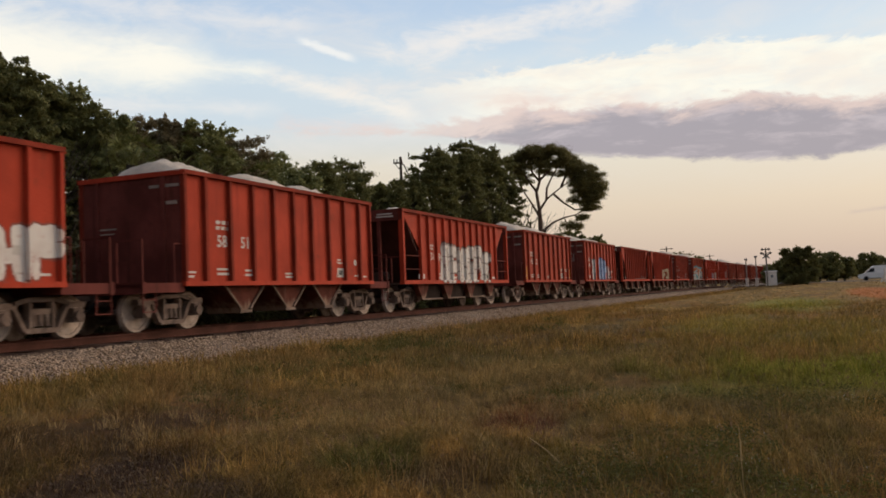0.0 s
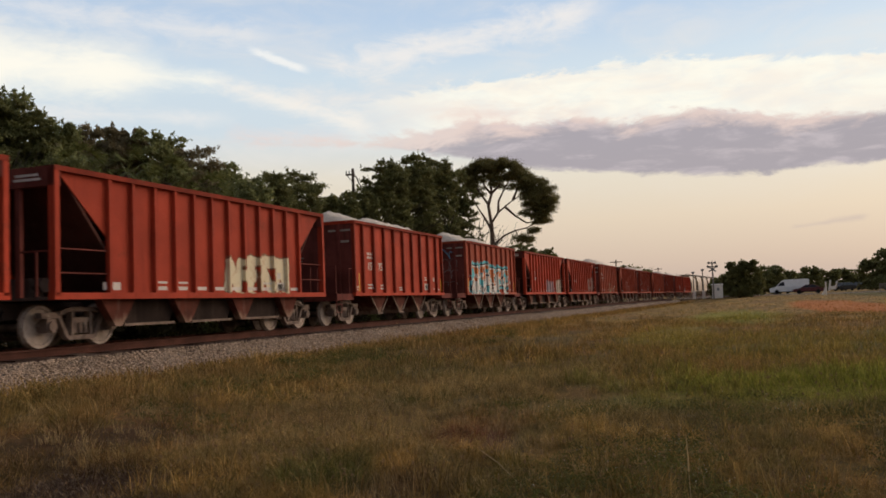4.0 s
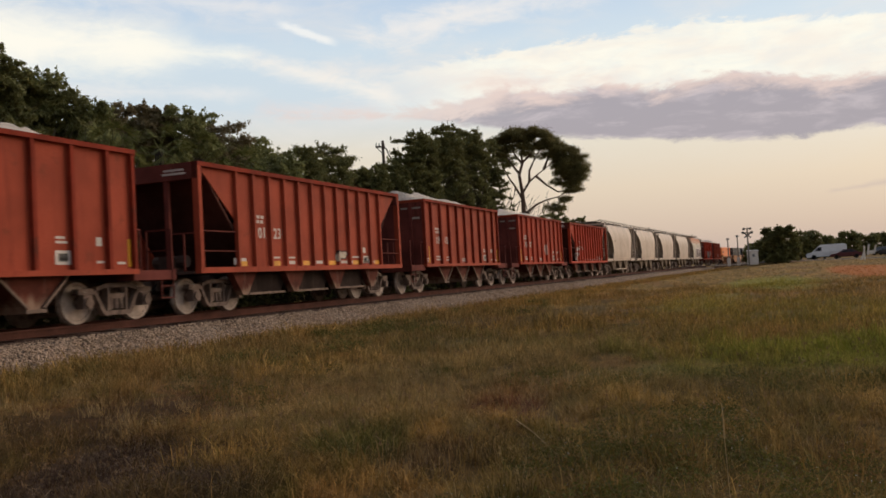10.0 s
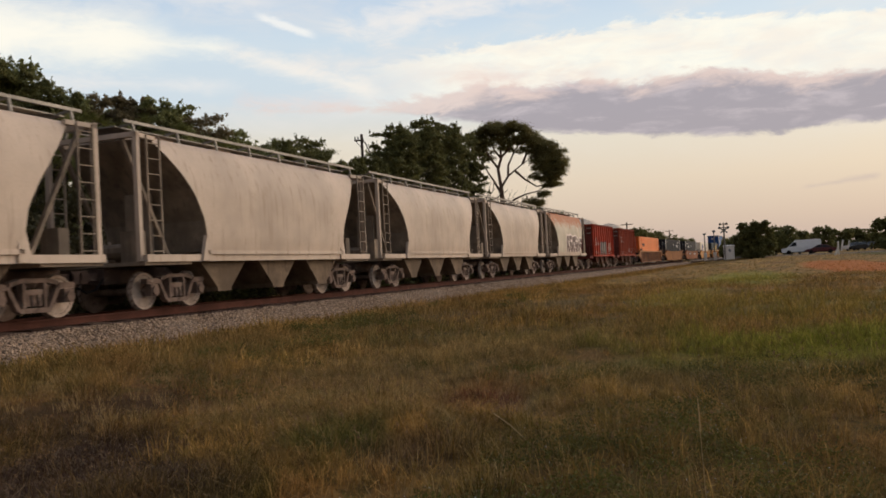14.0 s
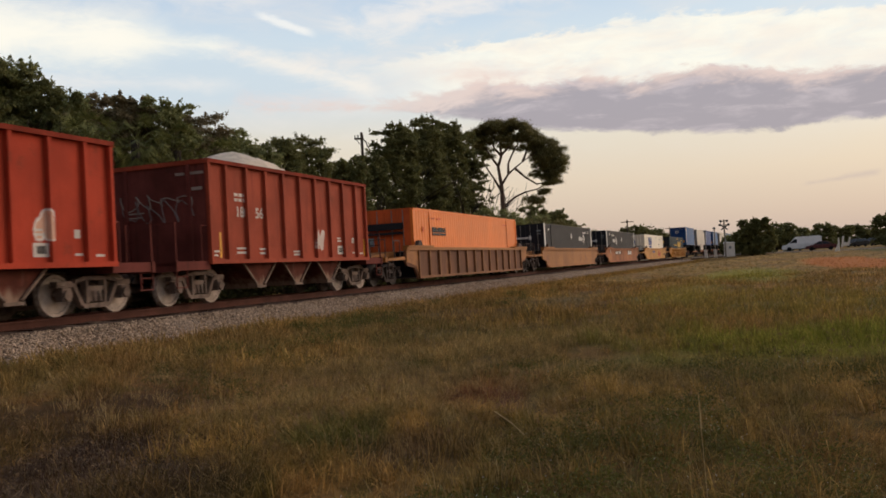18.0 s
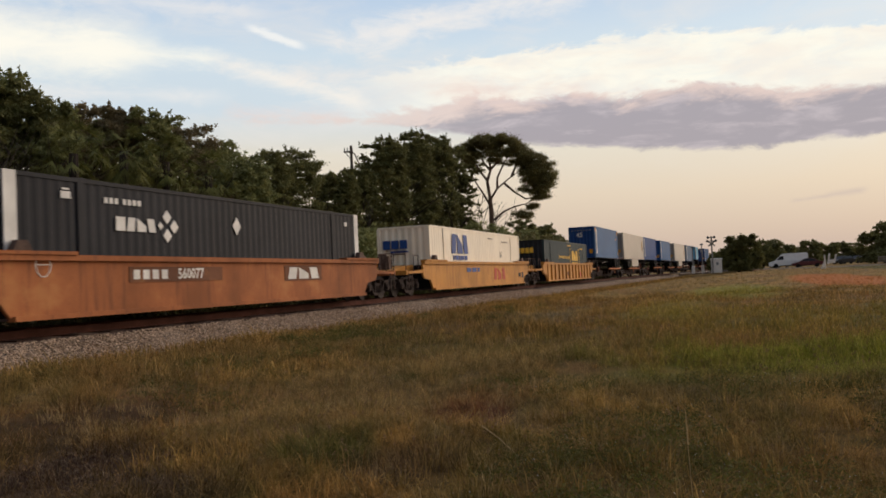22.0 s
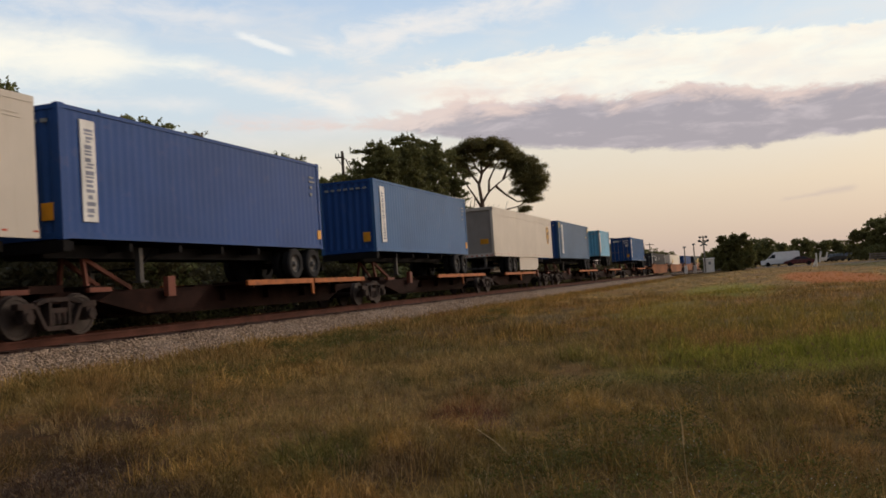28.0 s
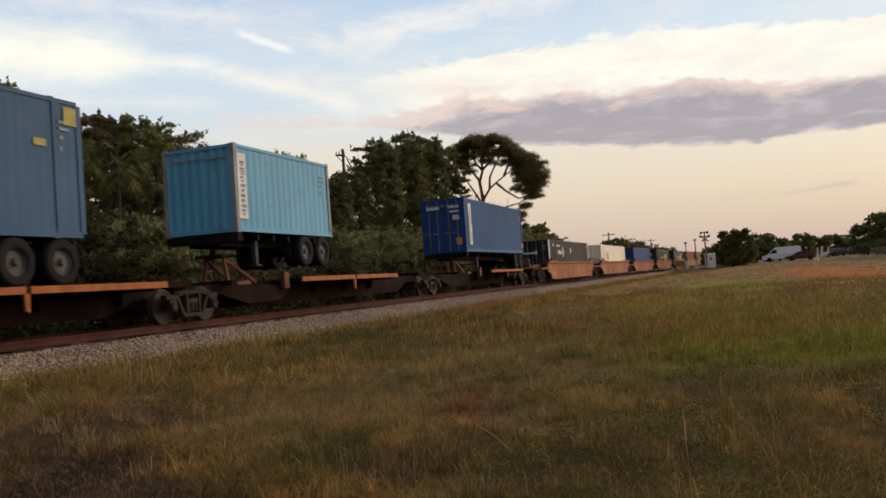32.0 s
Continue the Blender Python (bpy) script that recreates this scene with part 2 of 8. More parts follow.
def strokes_of(x0, x1, z0, z1, letters, seed):
    """The strokes of sprayed letter forms that spell nothing: the two ends and the half width of each."""
    rng, cell, tall = random.Random(int(seed * 100)), (x1 - x0) / letters, z1 - z0
    out = []
    for i in range(letters):
        a, b = x0 + (i + 0.20) * cell, x0 + (i + 0.80) * cell
        lo, hi = z0 + 0.14 * tall, z0 + tall * rng.uniform(0.72, 0.92)
        mid, lean, r = lo + (hi - lo) * rng.uniform(0.40, 0.62), rng.uniform(-0.12, 0.22) * cell, min(0.17 * cell, 0.16 * tall)
        form = rng.choice(((0, 2, 3), (0, 1, 3), (0, 2, 4), (5, 6, 3), (0, 4, 1), (0, 2, 3, 7), (2, 8, 3)))
        lines = [((a, lo), (a + lean, hi)), ((b, lo), (b + lean, hi)), ((a + lean, hi), (b + lean, hi)), ((a, mid), (b, mid)), ((a + lean, hi), (b, lo)),
                 ((a, lo), ((a + b) / 2 + lean, hi)), ((b, lo), ((a + b) / 2 + lean, hi)), ((b, mid), (b, lo)), (((a + b) / 2 + lean, hi), ((a + b) / 2, lo))]
        out += [(*lines[k], r * rng.uniform(0.85, 1.2)) for k in form]
    return out


def sprayed(n, co, col, x0, x1, z0, z1, fill, edge, letters, seed, second=None, strength=0.95, rim=0.06, fat=1.0):
    """Sprayed lettering without words: fat strokes with outlines, on the side that faces the field."""
    x, y, z = n.split(co)
    flat = n.vec(x, z, 0.0)
    wob = n.math("SUBTRACT", n.noise(flat, 2.6, 3, 0.6), 0.5)
    wob2 = n.math("SUBTRACT", n.noise(n.vec(z, x, seed), 3.1, 3, 0.6), 0.5)
    place_at = n.vec(n.math("ADD", x, n.math("MULTIPLY", wob, 0.22)), n.math("ADD", z, n.math("MULTIPLY", wob2, 0.22)), 0.0)
    d = inner = None
    for p, q, r in strokes_of(x0, x1, z0, z1, letters, seed):
        run_x, run_z = q[0] - p[0], q[1] - p[1]
        k = max(1e-4, run_x * run_x + run_z * run_z)
        rel = n.vector("SUBTRACT", place_at, (p[0], p[1], 0.0))
        h = n.math("MULTIPLY", n.vector("DOT_PRODUCT", rel, (run_x / k, run_z / k, 0.0)), 1.0, clamp=True)
        far = n.math("SUBTRACT", n.vector("DISTANCE", rel, n.vector("SCALE", (run_x, run_z, 0.0), scale=h)), r * fat)
        line = n.math("ABSOLUTE", far)
        d, inner = (far, line) if d is None else (n.math("MINIMUM", d, far), n.math("MINIMUM", inner, line))
    patch = n.noise(n.vec(x, z, seed), 1.5, 2)
    side = n.step(y, -1.0, -1.05)
    worn = n.math("MULTIPLY", n.step(n.noise(co, 7.0, 5, 0.65), 0.30, 0.48, 0.65, 1.0), strength)
    if second:
        high = n.math("ADD", n.math("DIVIDE", n.math("SUBTRACT", z, z0), z1 - z0), n.math("MULTIPLY", n.math("SUBTRACT", patch, 0.5), 1.6))
        tint = n.mix(n.step(high, 0.44, 0.50), second, fill)
        tint = n.mix(n.step(n.noise(n.vec(z, x, seed), 1.6, 2), 0.57, 0.60), tint, edge)
        tint = n.mix(n.step(n.noise(n.vec(x, z, seed + 4.0), 2.1, 2), 0.60, 0.63), tint, (0.045, 0.030, 0.028))
        paint = n.mix(n.step(d, -0.030, -0.010), tint, second)
        paint = n.mix(n.step(d, 0.045, 0.065), paint, (0.035, 0.035, 0.040))
        paint = n.mix(n.step(d, 0.105, 0.135), paint, edge)
        reach = n.math("ADD", 0.24, n.math("MULTIPLY", wob, 0.30))
    else:
        tint = n.mix(n.step(patch, 0.40, 0.66, 0.0, 0.4), fill, tuple(0.6 * a + 0.4 * b for a, b in zip(fill, edge)))
        paint = n.mix(n.step(d, 0.005, 0.030), tint, edge)
        if fat > 1.0:
            paint = n.mix(n.step(inner, 0.032, 0.012, 0.0, 0.65), paint, edge)
        reach = rim
    on = n.math("MULTIPLY", n.step(n.math("SUBTRACT", d, reach), 0.02, -0.02), n.math("MULTIPLY", side, n.step(z, z0 - 0.1, z0)))
    return n.mix(n.math("MULTIPLY", on, worn), col, paint)


RUST, DUST = (0.11, 0.035, 0.018), (0.36, 0.30, 0.24)
WHITE, BLACK, TEAL, ORANGE = (0.62, 0.58, 0.52), (0.02, 0.02, 0.022), (0.10, 0.42, 0.46), (0.55, 0.16, 0.05)


def red_paint(name, rgb, writing=()):
    return material(name, rgb, rough=0.72, var=0.18, scale=0.8, fine=24, bump=0.12, spec=0.10, streak=((rgb[0] * 0.6, rgb[1] * 0.55, rgb[2] * 0.6), 0.5),
                    blotch=(RUST, 0.35, 2.2), writing=writing)


RED = [red_paint("oxide_red_paint", (0.310, 0.040, 0.018)), red_paint("bright_oxide_paint", (0.355, 0.042, 0.018)), red_paint("brown_oxide_paint", (0.285, 0.052, 0.025)),
       red_paint("dull_oxide_paint", (0.22, 0.036, 0.019))]
MAT = {
    # darker than the panels: the ribs' shaded faces are put into the colour
    "rib": material("shaded_oxide_rib", (0.19, 0.026, 0.012), 0.8, var=0.3, scale=1.2, spec=0.1, blotch=((0.07, 0.024, 0.015), 0.6, 1.8)),
    # car ends: shade on them is put into these tones, besides grime
    "end_red": material("shaded_grimy_oxide_end", (0.125, 0.034, 0.026), 0.85, var=0.3, scale=0.9, spec=0.08, streak=((0.06, 0.020, 0.014), 0.7), blotch=((0.05, 0.020, 0.015), 0.5, 1.4)),
    "slope": material("shaded_grimy_slope_sheet", (0.065, 0.026, 0.020), 0.9, var=0.35, scale=0.9, spec=0.05, streak=((0.10, 0.06, 0.045), 0.35)),
    "outlet": material("grimy_outlet_steel", (0.15, 0.105, 0.068), 0.85, var=0.35, scale=1.2, streak=((0.05, 0.034, 0.024), 0.7), blotch=((0.05, 0.034, 0.024), 0.6, 1.0)),
    # near-black bins with slightly paler streaks
    "bin_steel": material("near_black_bin_steel", (0.030, 0.020, 0.016), 0.9, var=0.35, scale=1.2, spec=0.05, streak=((0.060, 0.042, 0.032), 0.4), blotch=((0.03, 0.018, 0.014), 0.5, 1.2)),
    "chute_edge": material("limestone_dusted_edge", (0.19, 0.130, 0.098), 0.9, var=0.35, scale=2.5, blotch=((0.08, 0.035, 0.024), 0.6, 2.5)),
    "frame_steel": material("dirty_underframe", (0.078, 0.050, 0.039), 0.85, var=0.4, blotch=(DUST, 0.30, 3.0)),
    "dusty_cast": material("dusty_cast_steel", (0.140, 0.096, 0.074), 0.88, var=0.4, scale=3, blotch=((0.31, 0.245, 0.19), 0.7, 3.5)),
    "dusty_wheel": material("dusty_wheel_steel", (0.17, 0.120, 0.092), 0.85, var=0.35, scale=4, blotch=((0.07, 0.048, 0.038), 0.6, 4.0)),
    "wheel_rim": material("worn_wheel_rim", (0.38, 0.295, 0.235), 0.8, var=0.25, scale=4, blotch=((0.18, 0.12, 0.09), 0.5, 5.0)),
    "dark_rim": material("near_black_wheel_rim", (0.034, 0.023, 0.018), 0.7, var=0.3, scale=4),
    "dark_cast": material("near_black_cast_steel", (0.030, 0.019, 0.015), 0.85, var=0.4, scale=3, blotch=((0.06, 0.030, 0.020), 0.6, 3.5)),
    "dark_wheel": material("near_black_wheel_steel", (0.034, 0.022, 0.018), 0.8, var=0.4, scale=4),
    "chute": material("limestone_dusted_red", (0.095, 0.027, 0.017), 0.88, var=0.35, scale=1.5, spec=0.1, streak=((0.20, 0.13, 0.095), 0.4), blotch=((0.05, 0.020, 0.014), 0.5, 1.2), dust=((0.30, 0.205, 0.145), 0.66, 0.34, 0.70, 0.9)),
    "load": material("crushed_limestone", (0.60, 0.505, 0.405), 0.95, var=0.18, scale=3, fine=45, bump=0.8, detail=0.04),
    "inside": material("hopper_inside_steel", (0.09, 0.045, 0.032), 0.9, var=0.3),
    "stencil": material("stencil_white", (0.52, 0.46, 0.40), 0.7, var=0.15, fine=60, blotch=((0.30, 0.08, 0.05), 0.5, 9.0)),
    "black_mark": material("stencil_black", (0.02, 0.02, 0.022), 0.6, var=0.2),
    "yellow_mark": material("reflector_yellow", (0.60, 0.27, 0.02), 0.45, var=0.25, blotch=((0.30, 0.10, 0.03), 0.4, 5.0)),
    "cream": material("weathered_cream_paint", (0.50, 0.395, 0.305), 0.6, var=0.18, scale=0.45, streak=((0.30, 0.215, 0.145), 0.6), blotch=((0.34, 0.25, 0.175), 0.55, 0.6)),
    "cream_end": material("grimy_cream_steel", (0.23, 0.178, 0.130), 0.75, var=0.3, scale=1.4, streak=((0.10, 0.08, 0.065), 0.7), blotch=((0.10, 0.075, 0.06), 0.5, 1.6)),
    "rusty_cream": material("rust_stained_cream_paint", (0.50, 0.44, 0.34), 0.65, var=0.16, scale=0.6, streak=((0.36, 0.24, 0.14), 0.5), blotch=((0.36, 0.115, 0.014), 0.85, 0.55), dust=((0.34, 0.088, 0.008), 3.00, 3.75, 0.9, 2.6),
                            writing=[(-1.2, 3.9, 1.36, 2.60, (0.085, 0.046, 0.042), (0.78, 0.66, 0.60), 6, 3.1, None, 0.97, 0.11)]),
    "well_ochre": material("faded_ochre_paint", (0.285, 0.110, 0.026), 0.65, var=0.25, scale=0.5, streak=((0.22, 0.085, 0.032), 0.75), blotch=((0.17, 0.065, 0.030), 0.8, 0.55)),
    "well_yellow": material("yellow_ochre_paint", (0.44, 0.195, 0.036), 0.6, var=0.22, scale=0.6, streak=((0.24, 0.090, 0.030), 0.75), blotch=((0.20, 0.075, 0.032), 0.5, 0.9)),
    "well_rust": material("rusted_well_paint", (0.277, 0.094, 0.032), 0.75, var=0.3, scale=0.6, streak=((0.13, 0.045, 0.022), 0.7), blotch=((0.44, 0.20, 0.07), 0.5, 0.6)),
    "well_rib": material("grimy_well_rib", (0.210, 0.088, 0.035), 0.75, var=0.3, scale=1.0, streak=((0.12, 0.05, 0.025), 0.6)),
    "well_panel": material("grimy_well_panel", (0.139, 0.057, 0.029), 0.8, var=0.25, scale=1.0, streak=((0.09, 0.045, 0.03), 0.6), blotch=((0.36, 0.17, 0.06), 0.5, 0.9)),
    "orange": material("orange_container_paint", (0.74, 0.185, 0.028), 0.5, var=0.10, scale=0.6, streak=((0.50, 0.14, 0.035), 0.4)),
    # the box's orange made darker: the door end's shade is in the colour
    "orange_end": material("shaded_orange_door", (0.58, 0.10, 0.024), 0.6, var=0.2, scale=0.9, streak=((0.20, 0.05, 0.02), 0.6)),
    "charcoal": material("charcoal_container_paint", (0.019, 0.020, 0.024), 0.62, var=0.2, scale=0.5, spec=0.12, streak=((0.036, 0.034, 0.033), 0.35)),
    "door_black": material("black_door_paint", (0.018, 0.020, 0.026), 0.5, var=0.2, scale=1.0),
    "white_box": material("white_container_paint", (0.86, 0.76, 0.60), 0.5, var=0.07, scale=0.6, streak=((0.50, 0.42, 0.32), 0.35)),
    "slate": material("slate_blue_container_paint", (0.026, 0.044, 0.050), 0.6, var=0.14, spec=0.12, scale=0.7, streak=((0.036, 0.048, 0.050), 0.4)),
    "navy": material("deep_blue_container_paint", (0.015, 0.055, 0.185), 0.6, spec=0.15, var=0.10, scale=0.5, streak=((0.03, 0.07, 0.17), 0.4), blotch=((0.12, 0.10, 0.10), 0.15, 2.0)),
    "steel_blue": material("steel_blue_container_paint", (0.038, 0.106, 0.230), 0.6, spec=0.15, var=0.10, scale=0.5, streak=((0.05, 0.12, 0.22), 0.4), blotch=((0.13, 0.10, 0.09), 0.18, 2.0)),
    "worn_blue": material("weathered_grey_blue_paint", (0.038, 0.090, 0.165), 0.6, spec=0.15, var=0.12, scale=0.5, streak=((0.06, 0.12, 0.18), 0.4), blotch=((0.13, 0.10, 0.09), 0.15, 2.0)),
    # legs and bumper: tone lowered for the shade under the trailers
    "leg_grey": material("shaded_leg_steel", (0.055, 0.05, 0.045), 0.7, var=0.3, blotch=((0.09, 0.05, 0.03), 0.5, 3.0)),
    "sky_blue": material("light_blue_container_paint", (0.11, 0.33, 0.48), 0.55, var=0.10, scale=0.6, streak=((0.07, 0.21, 0.30), 0.5), blotch=((0.16, 0.10, 0.07), 0.35, 1.6)),
    "rail_grey": material("grey_corner_post_paint", (0.22, 0.24, 0.24), 0.6, var=0.2, blotch=((0.16, 0.09, 0.06), 0.4, 2.5)),
    "trailer": material("pale_trailer_skin", (0.48, 0.425, 0.355), 0.45, var=0.07, scale=0.5, streak=((0.40, 0.34, 0.26), 0.4)),
    "trailer_door": material("grey_roller_door", (0.24, 0.215, 0.19), 0.6, var=0.12, scale=0.7, streak=((0.20, 0.18, 0.155), 0.5)),
    "shield": material("brown_shield_paint", (0.075, 0.035, 0.018), 0.5, var=0.1),
    "gold": material("gold_shield_paint", (0.62, 0.34, 0.04), 0.5, var=0.1),
    "letter_blue": material("letter_blue_paint", (0.02, 0.06, 0.22), 0.5, var=0.15),
    "letter_yellow": material("letter_yellow_paint", (0.70, 0.42, 0.05), 0.5, var=0.15),
    "plate_yellow": material("faded_yellow_plate", (0.40, 0.33, 0.09), 0.6, var=0.3, blotch=((0.12, 0.12, 0.10), 0.5, 5.0)),
    "faded_mark": material("faded_grey_mark", (0.30, 0.245, 0.20), 0.7, var=0.3, blotch=((0.45, 0.36, 0.28), 0.6, 8.0)),
    "scrawl_grey": material("faded_grey_spray", (0.17, 0.135, 0.125), 0.8, var=0.3),
    "panel_teal": material("faded_teal_spray", (0.075, 0.105, 0.105), 0.7, var=0.3),
    "panel_ink": material("faded_panel_ink", (0.20, 0.21, 0.26), 0.6, var=0.3),
    "letter_pale": material("letter_pale_paint", (0.60, 0.58, 0.54), 0.5, var=0.15),
    "letter_red": material("letter_red_paint", (0.42, 0.06, 0.03), 0.55, var=0.2),
    # spine and chassis near black: undercarriage shade is put into the base colour
    "spine": material("shaded_spine_brown", (0.017, 0.0075, 0.0055), 0.9, var=0.45, scale=1.2, spec=0.06, blotch=((0.045, 0.018, 0.011), 0.6, 1.6)),
    "deck_edge": material("deck_edge_orange", (0.33, 0.100, 0.026), 0.7, var=0.3, scale=2.0, blotch=((0.10, 0.045, 0.03), 0.7, 2.2)),
    "strut": material("hitch_strut_red", (0.12, 0.035, 0.020), 0.7, var=0.3),
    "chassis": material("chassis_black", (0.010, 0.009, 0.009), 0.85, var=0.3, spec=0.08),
    "tyre": material("tyre_rubber", (0.012, 0.011, 0.011), 0.9, var=0.25, spec=0.2),
    "rim": material("steel_rim", (0.10, 0.09, 0.08), 0.7, metal=0.0, var=0.4),
    "bare": material("galvanised_steel", (0.25, 0.23, 0.20), 0.55, metal=0.3, var=0.2),
    "dry_straw": material("dry_straw", (0.46, 0.33, 0.16), 0.8, var=0.2, scale=8),
    "rail": material("rusty_rail", (0.078, 0.031, 0.021), 0.85, spec=0.08, var=0.25, scale=2),
    "tie": material("weathered_sleeper", (0.036, 0.021, 0.016), 0.95, spec=0.05, var=0.3, scale=2),
    "bark": material("grey_brown_bark", (0.045, 0.034, 0.026), 0.95, var=0.4, scale=2, fine=18, bump=0.6, detail=0.03),
    "pine_bark": material("pine_bark", (0.13, 0.085, 0.06), 0.95, var=0.35, scale=2, fine=18, bump=0.6, detail=0.03),
    "pole_wood": material("utility_pole_wood", (0.10, 0.078, 0.06), 0.9, var=0.3, scale=2),
    "fence_wood": material("grey_fence_wood", (0.24, 0.20, 0.17), 0.9, var=0.25, scale=1.5),
    "asphalt": material("worn_asphalt", (0.13, 0.12, 0.11), 0.92, var=0.2, scale=0.3, fine=60, bump=0.3),
    "hut": material("pale_cabinet_paint", (0.74, 0.70, 0.64), 0.6, var=0.1),
    "van": material("white_van_paint", (0.80, 0.78, 0.75), 0.35, var=0.05, bump=0.0, spec=0.5),
    "maroon": material("maroon_car_paint", (0.085, 0.012, 0.016), 0.3, var=0.1, bump=0.0, spec=0.5),
    "dark_car": material("black_car_paint", (0.012, 0.012, 0.014), 0.4, var=0.1, bump=0.0, spec=0.2),
    "car_glass": material("dark_car_glass", (0.012, 0.014, 0.017), 0.12, var=0.05, bump=0.0, spec=0.35),
    "tail_red": material("tail_lamp_red", (0.35, 0.02, 0.02), 0.3, var=0.05, bump=0.0),
    "lamp_clear": material("head_lamp_clear", (0.65, 0.65, 0.62), 0.2, var=0.05, bump=0.0),
}


def leaf_material(name, dark, light):
    m = bpy.data.materials.new(name)
    m.use_nodes = True
    n = Nodes(m.node_tree)
    s = n.nodes["Principled BSDF"]
    co = n.add("ShaderNodeTexCoord").outputs["Object"]
    r = n.add("ShaderNodeNewGeometry").outputs["Random Per Island"]
    col = n.mix(r, dark, light)
    col = n.mix(n.step(n.noise(co, 0.4, 4), 0.38, 0.66, 0.0, 0.55), col, tuple(c * 0.6 for c in dark))
    n.put(s.inputs["Base Color"], col)
    s.inputs["Roughness"].default_value, s.inputs["Specular IOR Level"].default_value = 0.65, 0.15
    thin = n.add("ShaderNodeBsdfTranslucent")
    n.put(thin.inputs[0], col)
    both = n.add("ShaderNodeMixShader")
    both.inputs[0].default_value = 0.35
    n.links.new(s.outputs[0], both.inputs[1])
    n.links.new(thin.outputs[0], both.inputs[2])
    n.links.new(both.outputs[0], n.nodes["Material Output"].inputs[0])
    return m


LEAF = {"oak": leaf_material("oak_leaf", (0.110, 0.112, 0.040), (0.225, 0.215, 0.078)), "bush": leaf_material("shrub_leaf", (0.150, 0.160, 0.062), (0.325, 0.325, 0.125)),
        "palm": leaf_material("palm_leaf", (0.10, 0.11, 0.032), (0.24, 0.23, 0.07)), "pine": leaf_material("pine_needle", (0.135, 0.12, 0.045), (0.25, 0.215, 0.08)),
        "dry": leaf_material("dry_vine_leaf", (0.150, 0.138, 0.056), (0.32, 0.28, 0.112)), "brown": leaf_material("browned_leaf", (0.150, 0.122, 0.066), (0.29, 0.225, 0.118)),
        # thicket leaves kept dark: shade behind the train is put into their colour
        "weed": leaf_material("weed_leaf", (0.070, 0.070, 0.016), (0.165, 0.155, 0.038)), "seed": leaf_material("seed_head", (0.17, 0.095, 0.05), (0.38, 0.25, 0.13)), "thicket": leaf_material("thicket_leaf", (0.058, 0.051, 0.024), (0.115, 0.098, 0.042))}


def field_colours(n, co):
    """The colours of the field: dry stalks, browner hollows, a green strip and a rusty patch of seeding grass."""
    x, y, z = n.split(co)
    a, b, c = n.noise(co, 0.22, 5, 0.6), n.noise(co, 0.9, 5, 0.65), n.noise(co, 2.6, 4, 0.6)
    col = n.mix(n.step(b, 0.40, 0.61), (0.140, 0.082, 0.023), (0.515, 0.300, 0.082))
    col = n.mix(n.math("MULTIPLY", n.step(n.math("ADD", a, n.math("MULTIPLY", n.math("SUBTRACT", b, 0.5), 0.5)), 0.50, 0.64), 0.65), col, (0.245, 0.108, 0.044))
    col = n.mix(n.math("MULTIPLY", n.step(c, 0.48, 0.60), 0.75), col, (0.148, 0.114, 0.024))
    wob = n.math("MULTIPLY", n.math("SUBTRACT", b, 0.5), 5.0)

    def patch(col, x0, y0, rx, ry, tone, strength=0.8):
        e = n.math("ADD", n.math("POWER", n.math("DIVIDE", n.math("SUBTRACT", x, x0), rx), 2.0), n.math("POWER", n.math("DIVIDE", n.math("SUBTRACT", y, y0), ry), 2.0))
        e = n.math("ADD", e, n.math("MULTIPLY", n.math("ADD", wob, n.math("SUBTRACT", c, 0.5)), 0.45))
        return n.mix(n.math("MULTIPLY", n.step(e, 1.5, 0.25), strength), col, tone)

    green, dark, earth = n.mix(n.step(c, 0.35, 0.65), (0.185, 0.222, 0.020), (0.320, 0.325, 0.038)), (0.070, 0.048, 0.020), (0.190, 0.060, 0.033)
    # pale haze over the middle of the field, put into the grass colour
    col = patch(col, 13.0, 4.5, 5.5, 3.0, (0.370, 0.275, 0.120), 0.45)
    col = patch(col, 12.0, 0.3, 3.2, 2.4, (0.270, 0.220, 0.075), 0.35)
    col = patch(col, 14.4, -4.6, 2.8, 6.6, green, 0.85)
    col = patch(col, 11.3, -2.6, 0.9, 3.8, (0.085, 0.083, 0.014), 0.7)
    col = patch(col, 25.0, -2.4, 6.5, 6.0, green, 0.30)
    col = patch(col, 17.5, 3.2, 3.6, 2.0, (0.150, 0.140, 0.034), 0.4)
    col = patch(col, 52.0, 0.2, 13.0, 2.6, green, 0.6)
    col = patch(col, 28.0, 6.2, 6.0, 1.1, (0.190, 0.160, 0.095), 0.65)
    col = patch(col, 21.0, 8.6, 6.0, 1.5, dark, 0.40)
    col = patch(col, 17.2, 6.6, 2.4, 1.2, (0.115, 0.110, 0.034), 0.7)
    col = patch(col, 16.0, 9.3, 12.0, 1.7, (0.250, 0.185, 0.070), 0.4)
    col = patch(col, 7.7, 7.3, 1.9, 1.4, (0.075, 0.042, 0.022), 0.8)
    col = patch(col, 6.4, 0.4, 2.2, 2.4, (0.110, 0.096, 0.022), 0.5)
    col = patch(col, 4.8, 4.4, 1.2, 1.0, (0.060, 0.038, 0.020), 0.8)
    col = patch(col, 6.0, 5.7, 1.1, 0.9, (0.075, 0.036, 0.020), 0.95)
    col = patch(col, 32.0, 2.4, 6.0, 1.6, (0.330, 0.270, 0.045), 0.6)
    col = patch(col, 9.3, 3.0, 0.8, 0.5, earth, 0.85)
    col = patch(col, 6.75, 2.8, 0.7, 0.5, (0.085, 0.046, 0.026), 0.8)
